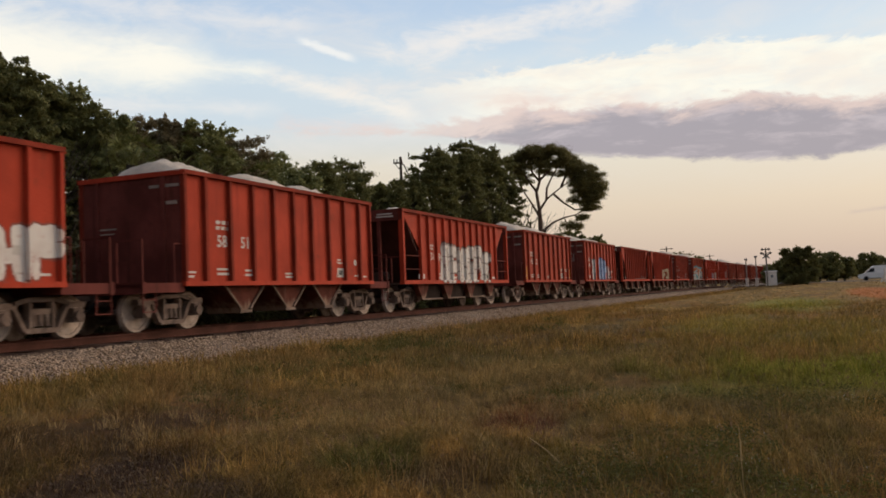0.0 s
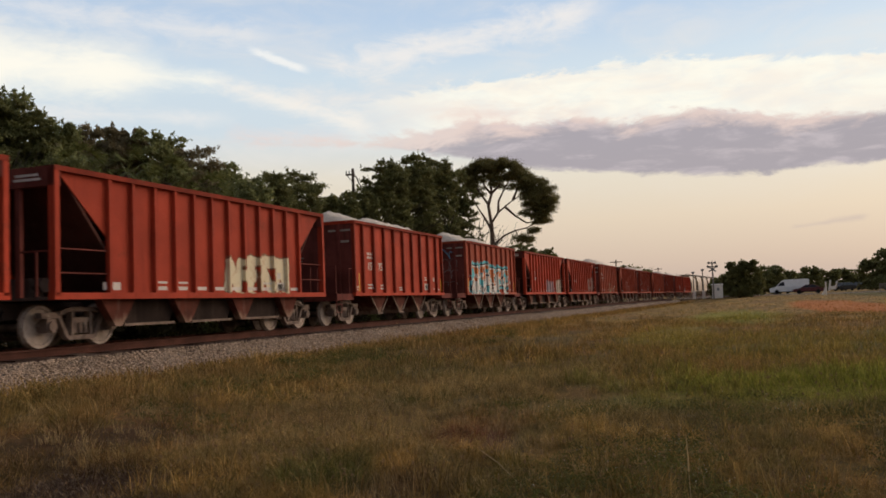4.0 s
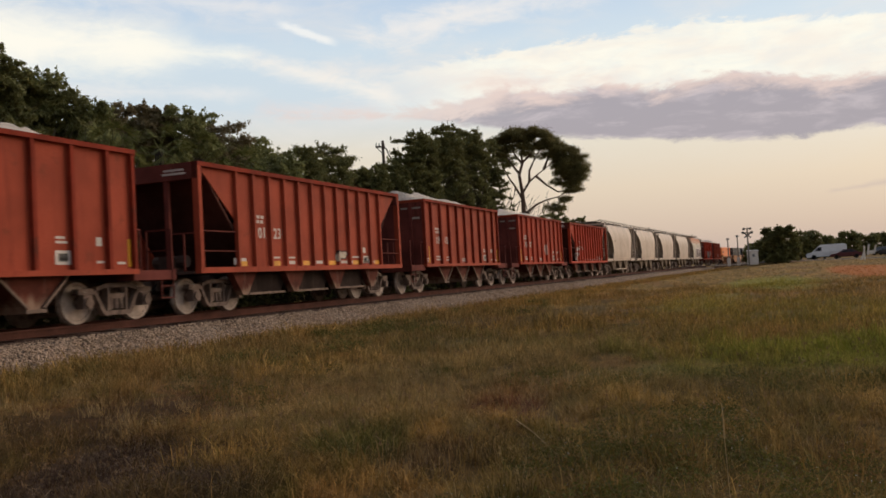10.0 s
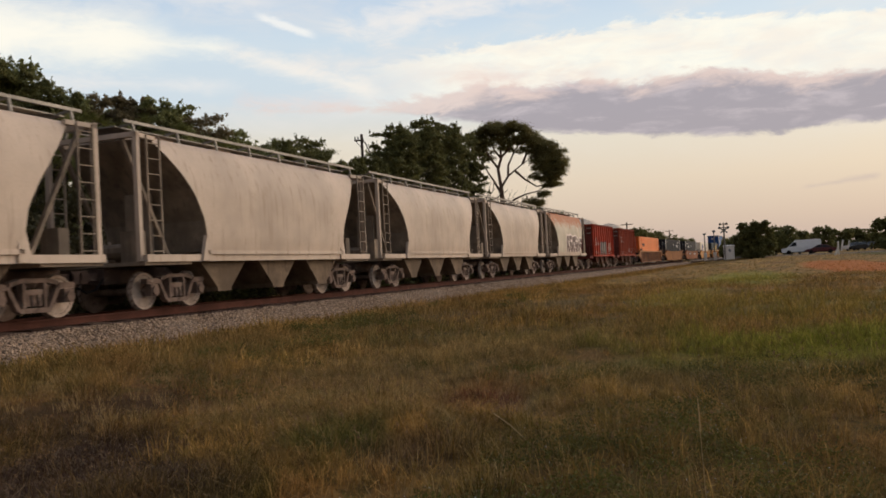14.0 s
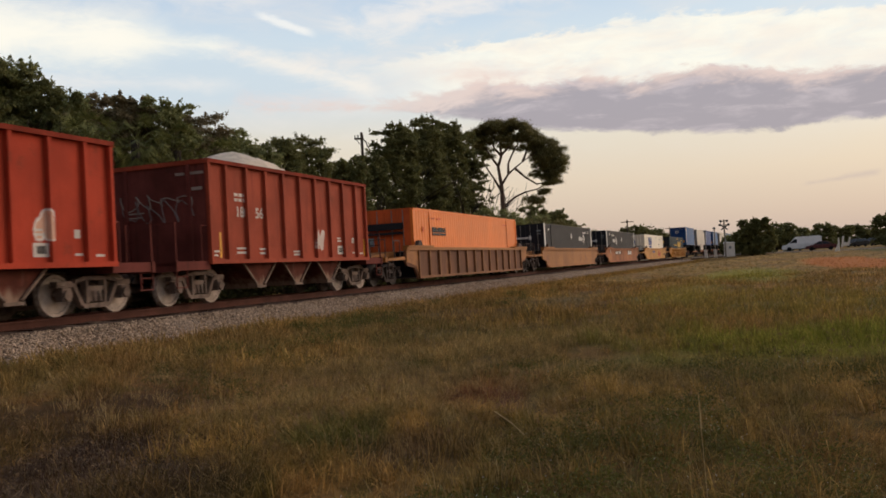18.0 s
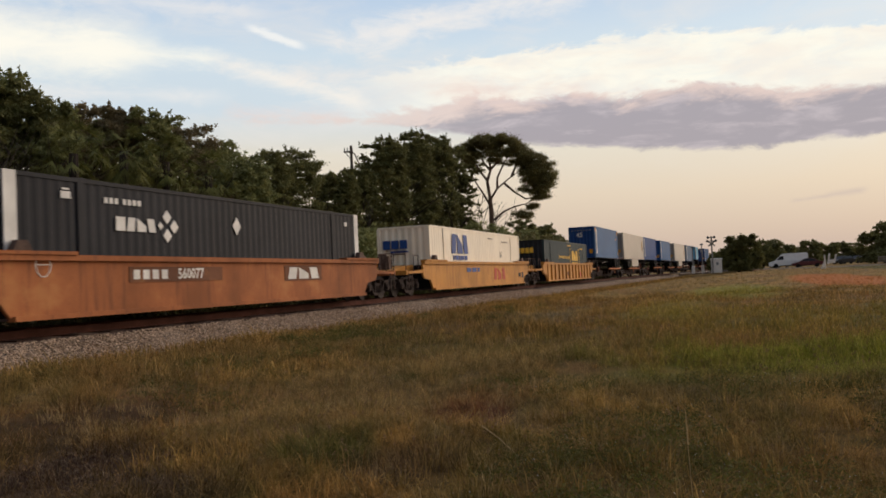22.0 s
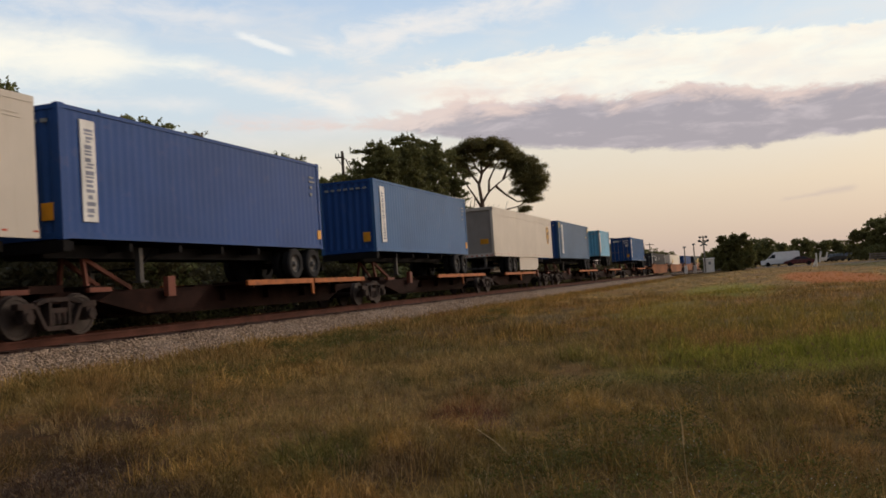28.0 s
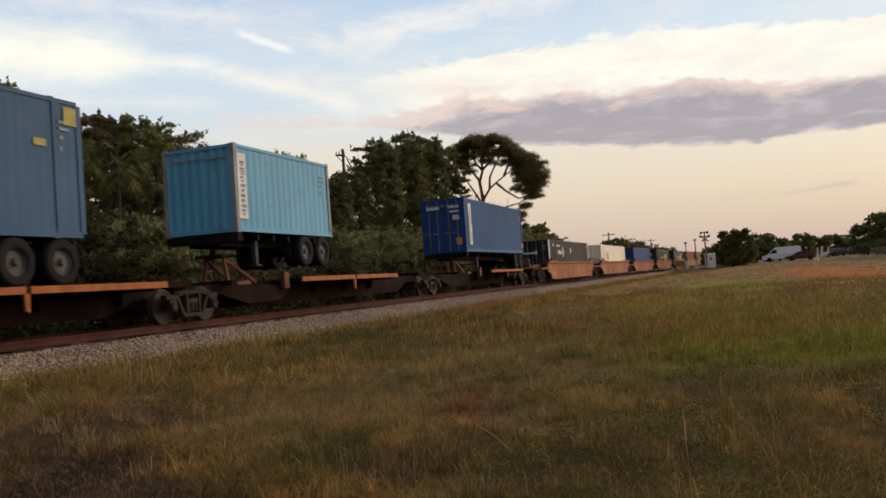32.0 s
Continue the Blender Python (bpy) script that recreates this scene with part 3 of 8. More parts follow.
    col = patch(col, 10.9, 3.1, 1.0, 0.8, earth, 0.4)
    col = patch(col, 7.0, 3.6, 0.7, 0.5, (0.075, 0.092, 0.016), 0.8)
    col = patch(col, 11.0, 0.6, 1.6, 1.2, dark, 0.45)
    col = patch(col, 128.0, -18.0, 34.0, 4.5, (0.055, 0.070, 0.016), 0.8)
    # the rusty patch
    e = n.math("ADD", n.math("POWER", n.math("DIVIDE", n.math("SUBTRACT", x, 72.0), 23.0), 2.0), n.math("POWER", n.math("DIVIDE", n.math("ADD", n.math("SUBTRACT", y, -6.9), n.math("MULTIPLY", wob, 0.5)), 3.3), 2.0))
    col = n.mix(n.math("MULTIPLY", n.step(e, 1.15, 0.55), 0.9), col, n.mix(n.step(c, 0.3, 0.7), (0.46, 0.130, 0.028), (0.54, 0.175, 0.042)))
    # bare trodden earth beside the camera
    e = n.math("ADD", n.math("POWER", n.math("DIVIDE", n.math("SUBTRACT", x, 4.6), 2.2), 2.0), n.math("POWER", n.math("DIVIDE", n.math("SUBTRACT", y, 5.6), 1.0), 2.0))
    return n.mix(n.math("MULTIPLY", n.step(n.math("ADD", e, wob), 1.4, 0.3), 0.8), col, (0.085, 0.043, 0.026))


def field_material(name, ground):
    m = bpy.data.materials.new(name)
    m.use_nodes = True
    n = Nodes(m.node_tree)
    s = n.nodes["Principled BSDF"]
    co = n.add("ShaderNodeTexCoord").outputs["Object"]
    col = field_colours(n, co)
    if ground:
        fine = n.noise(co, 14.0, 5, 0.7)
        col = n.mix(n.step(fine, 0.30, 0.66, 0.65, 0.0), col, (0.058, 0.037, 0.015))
        # soil about a third darker within 22 m of the camera
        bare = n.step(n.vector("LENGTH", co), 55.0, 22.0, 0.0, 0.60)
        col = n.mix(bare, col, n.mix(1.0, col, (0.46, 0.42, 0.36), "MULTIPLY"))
        b = n.add("ShaderNodeBump")
        b.inputs["Strength"].default_value, b.inputs["Distance"].default_value = 0.6, 0.08
        n.put(b.inputs["Height"], n.noise(co, 7.0, 6, 0.75))
        n.links.new(b.outputs[0], s.inputs["Normal"])
    else:
        r = n.add("ShaderNodeNewGeometry").outputs["Random Per Island"]
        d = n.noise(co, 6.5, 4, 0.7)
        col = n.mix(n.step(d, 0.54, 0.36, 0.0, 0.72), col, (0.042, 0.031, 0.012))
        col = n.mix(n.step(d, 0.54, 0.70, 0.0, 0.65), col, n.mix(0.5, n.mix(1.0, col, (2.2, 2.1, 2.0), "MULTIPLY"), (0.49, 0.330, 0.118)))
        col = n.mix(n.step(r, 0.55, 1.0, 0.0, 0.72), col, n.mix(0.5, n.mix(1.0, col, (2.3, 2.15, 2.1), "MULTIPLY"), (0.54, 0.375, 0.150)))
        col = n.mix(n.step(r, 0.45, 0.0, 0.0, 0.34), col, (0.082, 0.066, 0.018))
    n.put(s.inputs["Base Color"], col)
    s.inputs["Roughness"].default_value, s.inputs["Specular IOR Level"].default_value = 0.9, 0.1
    if not ground:
        thin = n.add("ShaderNodeBsdfTranslucent")
        n.put(thin.inputs[0], col)
        both = n.add("ShaderNodeMixShader")
        both.inputs[0].default_value = 0.30
        n.links.new(s.outputs[0], both.inputs[1])
        n.links.new(thin.outputs[0], both.inputs[2])
        n.links.new(both.outputs[0], n.nodes["Material Output"].inputs[0])
    return m


def ballast_material():
    m = bpy.data.materials.new("crushed_stone_ballast")
    m.use_nodes = True
    n = Nodes(m.node_tree)
    s = n.nodes["Principled BSDF"]
    co = n.add("ShaderNodeTexCoord").outputs["Object"]
    v = n.add("ShaderNodeTexVoronoi")
    v.inputs["Scale"].default_value = 22.0
    n.put(v.inputs["Vector"], co)
    tone = n.split(v.outputs["Color"])[0]
    col = n.mix(tone, (0.185, 0.130, 0.090), (0.45, 0.325, 0.225))
    col = n.mix(n.step(v.outputs["Distance"], 0.42, 0.75), col, (0.05, 0.04, 0.034))
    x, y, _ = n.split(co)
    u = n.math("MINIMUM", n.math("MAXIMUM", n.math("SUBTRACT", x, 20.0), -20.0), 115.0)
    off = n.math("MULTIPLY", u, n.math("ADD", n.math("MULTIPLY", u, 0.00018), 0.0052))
    # the train's shade, painted into the ballast from the near rail across
    train_shade = n.step(n.math("SUBTRACT", n.math("ADD", y, off), TRACK_Y), -1.95, -1.65)
    col = n.mix(n.math("MULTIPLY", train_shade, 0.92), col, (0.036, 0.017, 0.012))
    col = n.mix(n.step(n.noise(co, 0.8, 4), 0.45, 0.75, 0.0, 0.45), col, (0.20, 0.15, 0.11))
    n.put(s.inputs["Base Color"], col)
    s.inputs["Roughness"].default_value, s.inputs["Specular IOR Level"].default_value = 0.95, 0.08
    b = n.add("ShaderNodeBump")
    b.inputs["Strength"].default_value, b.inputs["Distance"].default_value, b.invert = 1.0, 0.04, True
    n.put(b.inputs["Height"], v.outputs["Distance"])
    n.links.new(b.outputs[0], s.inputs["Normal"])
    return m


def stone_material():
    m = bpy.data.materials.new("loose_ballast_stone")
    m.use_nodes = True
    n = Nodes(m.node_tree)
    s = n.nodes["Principled BSDF"]
    r = n.add("ShaderNodeNewGeometry").outputs["Random Per Island"]
    n.put(s.inputs["Base Color"], n.mix(r, (0.165, 0.115, 0.078), (0.50, 0.365, 0.255)))
    s.inputs["Roughness"].default_value, s.inputs["Specular IOR Level"].default_value = 0.95, 0.08
    return m


# ---- mesh helpers ----
class Shape:
    """Collects boxes, beams, tubes and prisms in one mesh."""

    def __init__(self):
        self.v, self.f = [], []

    def quad_box(self, c):
        k = len(self.v)
        self.v += c
        self.f += [tuple(k + i for i in q) for q in ((0, 3, 2, 1), (4, 5, 6, 7), (0, 1, 5, 4), (1, 2, 6, 5), (2, 3, 7, 6), (3, 0, 4, 7))]
        return self

    def box(self, x0, y0, z0, x1, y1, z1):
        return self.quad_box([(x0, y0, z0), (x1, y0, z0), (x1, y1, z0), (x0, y1, z0), (x0, y0, z1), (x1, y0, z1), (x1, y1, z1), (x0, y1, z1)])

    def beam(self, p, q, w, h):
        p, q = Vector(p), Vector(q)
        a = (q - p).normalized()
        side = a.cross(Vector((0, 0, 1)))
        side = (side.normalized() if side.length > 1e-4 else Vector((0, 1, 0))) * (w / 2)
        up = side.cross(a).normalized() * (h / 2)
        return self.quad_box([tuple(e) for e in (p - side - up, p + side - up, p + side + up, p - side + up, q - side - up, q + side - up, q + side + up, q - side + up)])

    def tube(self, p, q, r, r2=None, n=8):
        p, q, r2 = Vector(p), Vector(q), r if r2 is None else r2
        a = (q - p).normalized()
        s = a.orthogonal().normalized()
        u = a.cross(s)
        k = len(self.v)
        for c, rad in ((p, r), (q, r2)):
            self.v += [tuple(c + (s * math.cos(2 * math.pi * i / n) + u * math.sin(2 * math.pi * i / n)) * rad) for i in range(n)]
        self.f += [(k + i, k + (i + 1) % n, k + n + (i + 1) % n, k + n + i) for i in range(n)]
        self.f += [tuple(k + i for i in reversed(range(n))), tuple(k + n + i for i in range(n))]
        return self

    def pipe(self, points, r, n=6):
        for p, q in zip(points, points[1:]):
            self.tube(p, q, r, n=n)
        return self

    def prism(self, pts, y0, y1):
        """A polygon of (x, z), drawn from y0 to y1."""
        k, n = len(self.v), len(pts)
        self.v += [(x, y0, z) for x, z in pts] + [(x, y1, z) for x, z in pts]
        self.f += [tuple(k + i for i in range(n)), tuple(k + n + i for i in reversed(range(n)))]
        self.f += [(k + i, k + n + i, k + n + (i + 1) % n, k + (i + 1) % n) for i in range(n)]
        return self

    def lathe(self, rings, n=20):
        """Rings of (radius, y) round the y axis."""
        k, m = len(self.v), len(rings)
        for r, y in rings:
            self.v += [(r * math.cos(2 * math.pi * i / n), y, r * math.sin(2 * math.pi * i / n)) for i in range(n)]
        for j in range(m - 1):
            self.f += [(k + j * n + i, k + (j + 1) * n + i, k + (j + 1) * n + (i + 1) % n, k + j * n + (i + 1) % n) for i in range(n)]
        self.f += [tuple(k + i for i in range(n)), tuple(k + (m - 1) * n + i for i in reversed(range(n)))]
        return self

    def mesh(self, name, mat, smooth=False):
        me = bpy.data.meshes.new(name)
        me.from_pydata(self.v, [], self.f)
        bm = bmesh.new()
        bm.from_mesh(me)
        bmesh.ops.recalc_face_normals(bm, faces=bm.faces)
        bm.to_mesh(me)
        bm.free()
        me.materials.append(mat)
        if smooth:
            me.polygons.foreach_set("use_smooth", [True] * len(me.polygons))
        return me


def part(name, shape, mat, parent, label="", at=None, smooth=False):
    ob = new(name, shape.mesh(name, mat, smooth) if isinstance(shape, Shape) else shape)
    ob.parent = parent
    if at:
        ob.location = at
    if label:
        ob["label"] = label
    return ob


def pieces(name, shapes, mat, parent, label=""):
    for s in shapes:
        part(name, s, mat, parent, label)


def thing(name, label, category, m=None, group="", kind=""):
    ob = new(name)
    ob.empty_display_size = 0.3
    if m:
        ob.matrix_basis = m
    return tagged(ob, label, category, group, kind)


def solid(name, shape, mat, label="", category="", group="", kind="", smooth=False):
    return tagged(new(name, shape.mesh(name, mat, smooth)), label, category, group, kind)


def soup(name, verts, faces, mat, smooth=False):
    """A mesh of many like faces from arrays."""
    me = bpy.data.meshes.new(name)
    faces = np.asarray(faces, dtype=np.int32)
    k = faces.shape[1]
    me.vertices.add(len(verts))
    me.vertices.foreach_set("co", np.asarray(verts, dtype=np.float32).ravel())
    me.loops.add(faces.size)
    me.loops.foreach_set("vertex_index", faces.ravel())
    me.polygons.add(len(faces))
    me.polygons.foreach_set("loop_start", np.arange(0, faces.size, k, dtype=np.int32))
    me.polygons.foreach_set("loop_total", np.full(len(faces), k, dtype=np.int32))
    if smooth:
        me.polygons.foreach_set("use_smooth", np.ones(len(faces), dtype=bool))
    me.materials.append(mat)
    me.update(calc_edges=True)
    me.validate()
    return me


def lettering(text, size, mat):
    """Raised paint in the built-in type, in the plane of a car's side: x along, z up, facing -y."""
    cu = bpy.data.curves.new("lettering", "FONT")
    cu.body, cu.size, cu.extrude, cu.offset, cu.resolution_u = text, size, 0.002, 0.02 * size, 2
    tmp = new("lettering", cu)
    me = bpy.data.meshes.new_from_object(tmp.evaluated_get(bpy.context.evaluated_depsgraph_get()))
    bpy.data.objects.remove(tmp)
    me.transform(Matrix.Rotation(radians(90), 4, "X"))
    me.materials.clear()
    me.materials.append(mat)
    return me


# ---- ground, ballast, rails ----
def smooth(v, a, b):
    t = np.clip((np.asarray(v, dtype=float) - a) / (b - a), 0, 1)
    return t * t * (3 - 2 * t)


LATTICE = np.random.RandomState(41).rand(256, 256)


def lumps(x, y, size, seed=0):
    """Smooth unevenness between 0 and 1 over the field, in lumps of that size."""
    u, v = np.asarray(x, dtype=float) / size + 17.3 * seed, np.asarray(y, dtype=float) / size + 5.9 * seed
    i, j = np.floor(u).astype(int), np.floor(v).astype(int)
    a, b = u - i, v - j
    a, b = a * a * (3 - 2 * a), b * b * (3 - 2 * b)
    at = lambda p, q: LATTICE[p % 256, q % 256]
    return (at(i, j) * (1 - a) + at(i + 1, j) * a) * (1 - b) + (at(i, j + 1) * (1 - a) + at(i + 1, j + 1) * a) * b


def ground_z(x, y):
    """The lie of the land: a flat field that rises a little to the track, and a fill under the road."""
    x, y = np.asarray(x, dtype=float), np.asarray(y, dtype=float)
    v = y + bend(x)[0]
    z = -0.93 + 0.26 * smooth(v, 5.5, 11.0) + 0.13 * smooth(x, 50, 140) * smooth(v, 9.0, 3.0) + fall(x) * smooth(v, 3.0, 10.5)
    z = z + 0.035 * np.sin(x * 0.9 + 1.3 * np.sin(y * 0.5)) + 0.03 * np.sin(y * 1.4 + x * 0.31)
    rough = smooth(x, 70, 40) * smooth(v, 11.0, 9.5) * smooth(np.hypot(x, y), 2.0, 4.0)
    z = z + rough * (0.16 * (lumps(x, y, 1.9, 1) - 0.5) + 0.09 * (lumps(x, y, 0.8, 2) - 0.5))
    road = smooth(np.abs(x - 150.0), 11.0, 5.0)
    lift = -0.74 + 0.22 * smooth(y, -16.0, -4.0) - 0.10 * smooth(y, 0.0, 7.0)
    z = np.where(y < 30, z * (1 - road) + (lift - 0.05) * road, z)
    under = smooth(np.abs(v - TRACK_Y), 3.6, 3.0) * (1 - road)
    return z * (1 - under) + (fall(x) - 0.62) * under


def build_ground():
    near = np.concatenate([np.linspace(-600, -60, 10), np.arange(-50, 0, 5), np.arange(0, 30, 0.3), np.arange(30, 60, 0.75), np.arange(60, 200, 2.5), np.linspace(205, 600, 24), np.geomspace(650, 4200, 10)])
    wide = np.concatenate([-np.geomspace(3500, 50, 14), np.arange(-44, -16, 4), np.arange(-15, -6, 0.6), np.arange(-6, 12.5, 0.3), np.arange(12.5, 18.5, 0.6), np.arange(20, 60, 5), np.geomspace(64, 3500, 14)])
    gx, gy = np.meshgrid(near, wide, indexing="ij")
    verts = np.stack([gx, gy, ground_z(gx, gy)], -1).reshape(-1, 3)
    ny = len(wide)
    i, j = np.meshgrid(np.arange(len(near) - 1), np.arange(ny - 1), indexing="ij")
    k = (i * ny + j).ravel()
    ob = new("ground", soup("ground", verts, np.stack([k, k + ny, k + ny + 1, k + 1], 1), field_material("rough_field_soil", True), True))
    tagged(ob, "rough open field of dry brown and green grass beside the railway", "ground", kind="structure")


def build_track():
    x0, x1 = -120.0, 1500.0
    bed = Shape()
    xs = np.concatenate([np.arange(x0, 0, 8), np.arange(0, 60, 0.5), np.arange(60, 200, 4), np.linspace(204, x1, 40)])
    prof = [(-3.15, -0.72), (-2.75, -0.52), (-2.2, -0.33), (-1.75, -0.20), (-1.35, -0.17), (0, -0.18), (1.35, -0.17), (1.75, -0.20), (2.2, -0.33), (2.75, -0.52), (3.15, -0.72)]
    rng = random.Random(4)
    verts, faces, n = [], [], len(prof)
    for x in xs:
        wob = [rng.uniform(-0.03, 0.03) for _ in prof]
        cy, cz = TRACK_Y - float(bend(x)[0]), float(fall(x))
        verts += [(x, cy + y + (wob[i] * 3 if abs(y) > 2.5 else 0), cz + z + wob[i]) for i, (y, z) in enumerate(prof)]
    for a in range(len(xs) - 1):
        faces += [(a * n + i, (a + 1) * n + i, (a + 1) * n + i + 1, a * n + i + 1) for i in range(n - 1)]
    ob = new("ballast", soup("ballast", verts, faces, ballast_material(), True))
    tagged(ob, "grey crushed stone ballast bed of the railway", "ballast", kind="structure")
    # loose stones on the near shoulder
    rs = np.random.RandomState(7)
    m = 17000
    sx = 6 + 48 * rs.rand(m) ** 1.5
    off = -1.72 - 1.35 * rs.rand(m)
    sz = np.interp(-off, [1.35, 1.75, 2.2, 2.75, 3.15], [-0.17, -0.20, -0.33, -0.52, -0.70])
    size = 0.013 + 0.020 * rs.rand(m)
    base = np.array([(0, 0, 1), (1, 0, 0), (0, 1, 0), (-1, 0, 0), (0, -1, 0), (0, 0, -1)], dtype=float)
    tris = np.array([(0, 1, 2), (0, 2, 3), (0, 3, 4), (0, 4, 1), (5, 2, 1), (5, 3, 2), (5, 4, 3), (5, 1, 4)])
    jit = 1 + 0.5 * (rs.rand(m, 6, 3) - 0.5)
    ang = rs.rand(m) * 6.28
    v = base[None] * jit + 0.35 * (rs.rand(m, 6, 3) - 0.5)
    c, s = np.cos(ang)[:, None], np.sin(ang)[:, None]
    v = np.stack([v[..., 0] * c - v[..., 1] * s, v[..., 0] * s + v[..., 1] * c, v[..., 2] * 0.75], -1) * size[:, None, None] * np.array([1.3, 1.0, 1.0])
    v += np.stack([sx, TRACK_Y - bend(sx)[0] + off, sz + fall(sx) + 0.01], -1)[:, None]
    f = (tris[None] + (np.arange(m) * 6)[:, None, None]).reshape(-1, 3)
    tagged(new("ballast_stones", soup("ballast_stones", v.reshape(-1, 3), f, stone_material())), "loose grey ballast stones on the track shoulder", "stones", kind="stuff")
    one = Shape().box(0, -1.3, -0.175, 0.22, 1.3, 0.0).mesh("sleeper", MAT["tie"])
    for i in range(290):
        part("sleeper", one, None, ob).matrix_basis = on_track(-16.0 + i * 0.52, -0.165)
    ties = Shape()
    for i in range(int((420 - x0) / 0.52)):
        x = x0 + i * 0.52
        if -16.1 < x < -16.0 + 290 * 0.52:
            continue
        cy, cz = TRACK_Y - float(bend(x)[0]), float(fall(x))
        ties.box(x, cy - 1.3, cz - 0.34, x + 0.22, cy + 1.3, cz - 0.165)
    solid("sleepers", ties, MAT["tie"], "weathered wooden sleepers bedded in ballast", "sleepers", kind="stuff")
    for side in (-1, 1):
        r = Shape()
        knots = [float(x) for x in np.concatenate([[x0, -40, 0], np.arange(8, 180, 8), [240, 400, 700, x1]])]
        for a, b, z0, z1 in ((-0.075, 0.075, -0.165, -0.145), (-0.009, 0.009, -0.145, -0.04), (-0.036, 0.036, -0.04, 0.0)):
            k = len(r.v)
            for x in knots:
                cy, cz = TRACK_Y - float(bend(x)[0]) + side * 0.755, float(fall(x))
                r.v += [(x, cy + a, cz + z0), (x, cy + b, cz + z0), (x, cy + b, cz + z1), (x, cy + a, cz + z1)]
            for i in range(len(knots) - 1):
                q = k + 4 * i
                r.f += [(q + e, q + (e + 1) % 4, q + 4 + (e + 1) % 4, q + 4 + e) for e in range(4)]
            r.f += [(k, k + 3, k + 2, k + 1), (len(r.v) - 4, len(r.v) - 3, len(r.v) - 2, len(r.v) - 1)]
        solid("rail", r, MAT["rail"], "rusty steel rail of the single track", "rail", "rails of the track", "structure")


build_ground()
build_track()

# ---- train: shared running gear ----
MOVERS = []              # things that run with the train: object, place along the train
WHEEL_R = 0.457


def wheelset_mesh(mat):
    s = Shape()
    s.tube((0, -1.05, 0), (0, 1.05, 0), 0.085, n=10)
    for side in (-1, 1):
        k = len(s.v)
        s.lathe([(0.12, 0.80), (0.12, 0.745), (0.33, 0.735), (0.38, 0.80), (WHEEL_R - 0.012, 0.80), (WHEEL_R, 0.715), (WHEEL_R + 0.028, 0.70), (WHEEL_R + 0.028, 0.672), (0.38, 0.672), (0.33, 0.69), (0.12, 0.67)], 18)
        for i in range(k, len(s.v)):
            x, y, z = s.v[i]
            s.v[i] = (x, y * side, z)
        for a in range(3):
            t = a * 2.094
            s.box(0.22 * math.cos(t) - 0.03, side * 0.76 - 0.015, 0.22 * math.sin(t) - 0.03, 0.22 * math.cos(t) + 0.03, side * 0.76 + 0.015, 0.22 * math.sin(t) + 0.03)
    return s.mesh("wheelset", mat)


def wheel_rim_mesh(mat, side):
    """The bright worn rim of one wheel."""
    s = Shape().lathe([(0.375, 0.790), (0.385, 0.806), (WHEEL_R - 0.010, 0.806), (WHEEL_R + 0.003, 0.72), (WHEEL_R + 0.003, 0.712), (0.375, 0.712)], 18)
    s.v = [(x, y * side, z) for x, y, z in s.v]
    return s.mesh("wheel_rim", mat)


def side_frame_mesh(mat, side):
    s = Shape()
    y0, y1 = sorted((side * 0.93, side * 1.09))
    z = -0.457
    s.prism([(-0.62, 0.32), (-0.36, 0.39), (0.36, 0.39), (0.62, 0.32), (0.62, 0.23), (0.34, 0.30), (-0.34, 0.30), (-0.62, 0.23)], y0, y1)
    s.prism([(-0.38, -0.30), (0.38, -0.30), (0.44, -0.22), (0.34, -0.20), (-0.34, -0.20), (-0.44, -0.22)], y0, y1)
    for sg in (-1, 1):
        s.beam((sg * 0.66, side * 1.01, 0.24), (sg * 0.40, side * 1.01, -0.24), 0.14, 0.09)
        s.box(sg * 0.27 - 0.035, y0, -0.22, sg * 0.27 + 0.035, y1, 0.32)
        s.box(sg * 0.89 - 0.26, y0 - 0.01, 0.17, sg * 0.89 + 0.18, y1 + 0.01, 0.29)
        s.box(sg * 0.89 - 0.13, y0 - 0.02, -0.13, sg * 0.89 + 0.13, y1 + 0.02, 0.16)
        s.tube((sg * 0.89, side * 0.95, 0), (sg * 0.89, side * 1.16, 0), 0.115, n=10)
    for k in (-0.16, 0.0, 0.16):
        s.tube((k, side * 1.02, -0.17), (k, side * 1.00, 0.08), 0.062, n=8)
    s.box(-0.22, y0 + 0.02, 0.06, 0.22, y1 - 0.01, 0.17)
    return s.mesh("side_frame", mat)


GEAR = {}
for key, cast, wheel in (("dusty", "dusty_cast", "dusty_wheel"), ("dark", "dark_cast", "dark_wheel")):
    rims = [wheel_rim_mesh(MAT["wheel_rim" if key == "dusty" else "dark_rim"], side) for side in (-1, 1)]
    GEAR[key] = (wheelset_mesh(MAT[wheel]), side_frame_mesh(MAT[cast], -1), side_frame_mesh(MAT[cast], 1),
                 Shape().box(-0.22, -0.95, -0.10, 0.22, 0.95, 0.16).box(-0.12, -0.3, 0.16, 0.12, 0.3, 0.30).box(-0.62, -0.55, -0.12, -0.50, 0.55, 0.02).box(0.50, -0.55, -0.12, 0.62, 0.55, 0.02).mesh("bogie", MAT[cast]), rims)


def bogie(car, x, key):
    wheel, near, far, bolster, rims = GEAR[key]
    b = part("bogie", bolster, None, car, at=(x, 0, WHEEL_R))
    part("side_frame", near, None, b)
    part("side_frame", far, None, b)
    for name, dx in (("front", -0.89), ("rear", 0.89)):
        part("wheelset", wheel, None, b, at=(dx, 0, 0))
        for rim in rims:
            part("wheel_rim", rim, None, b, "bright worn wheel rim" if key == "dusty" else "", at=(dx, 0, 0))


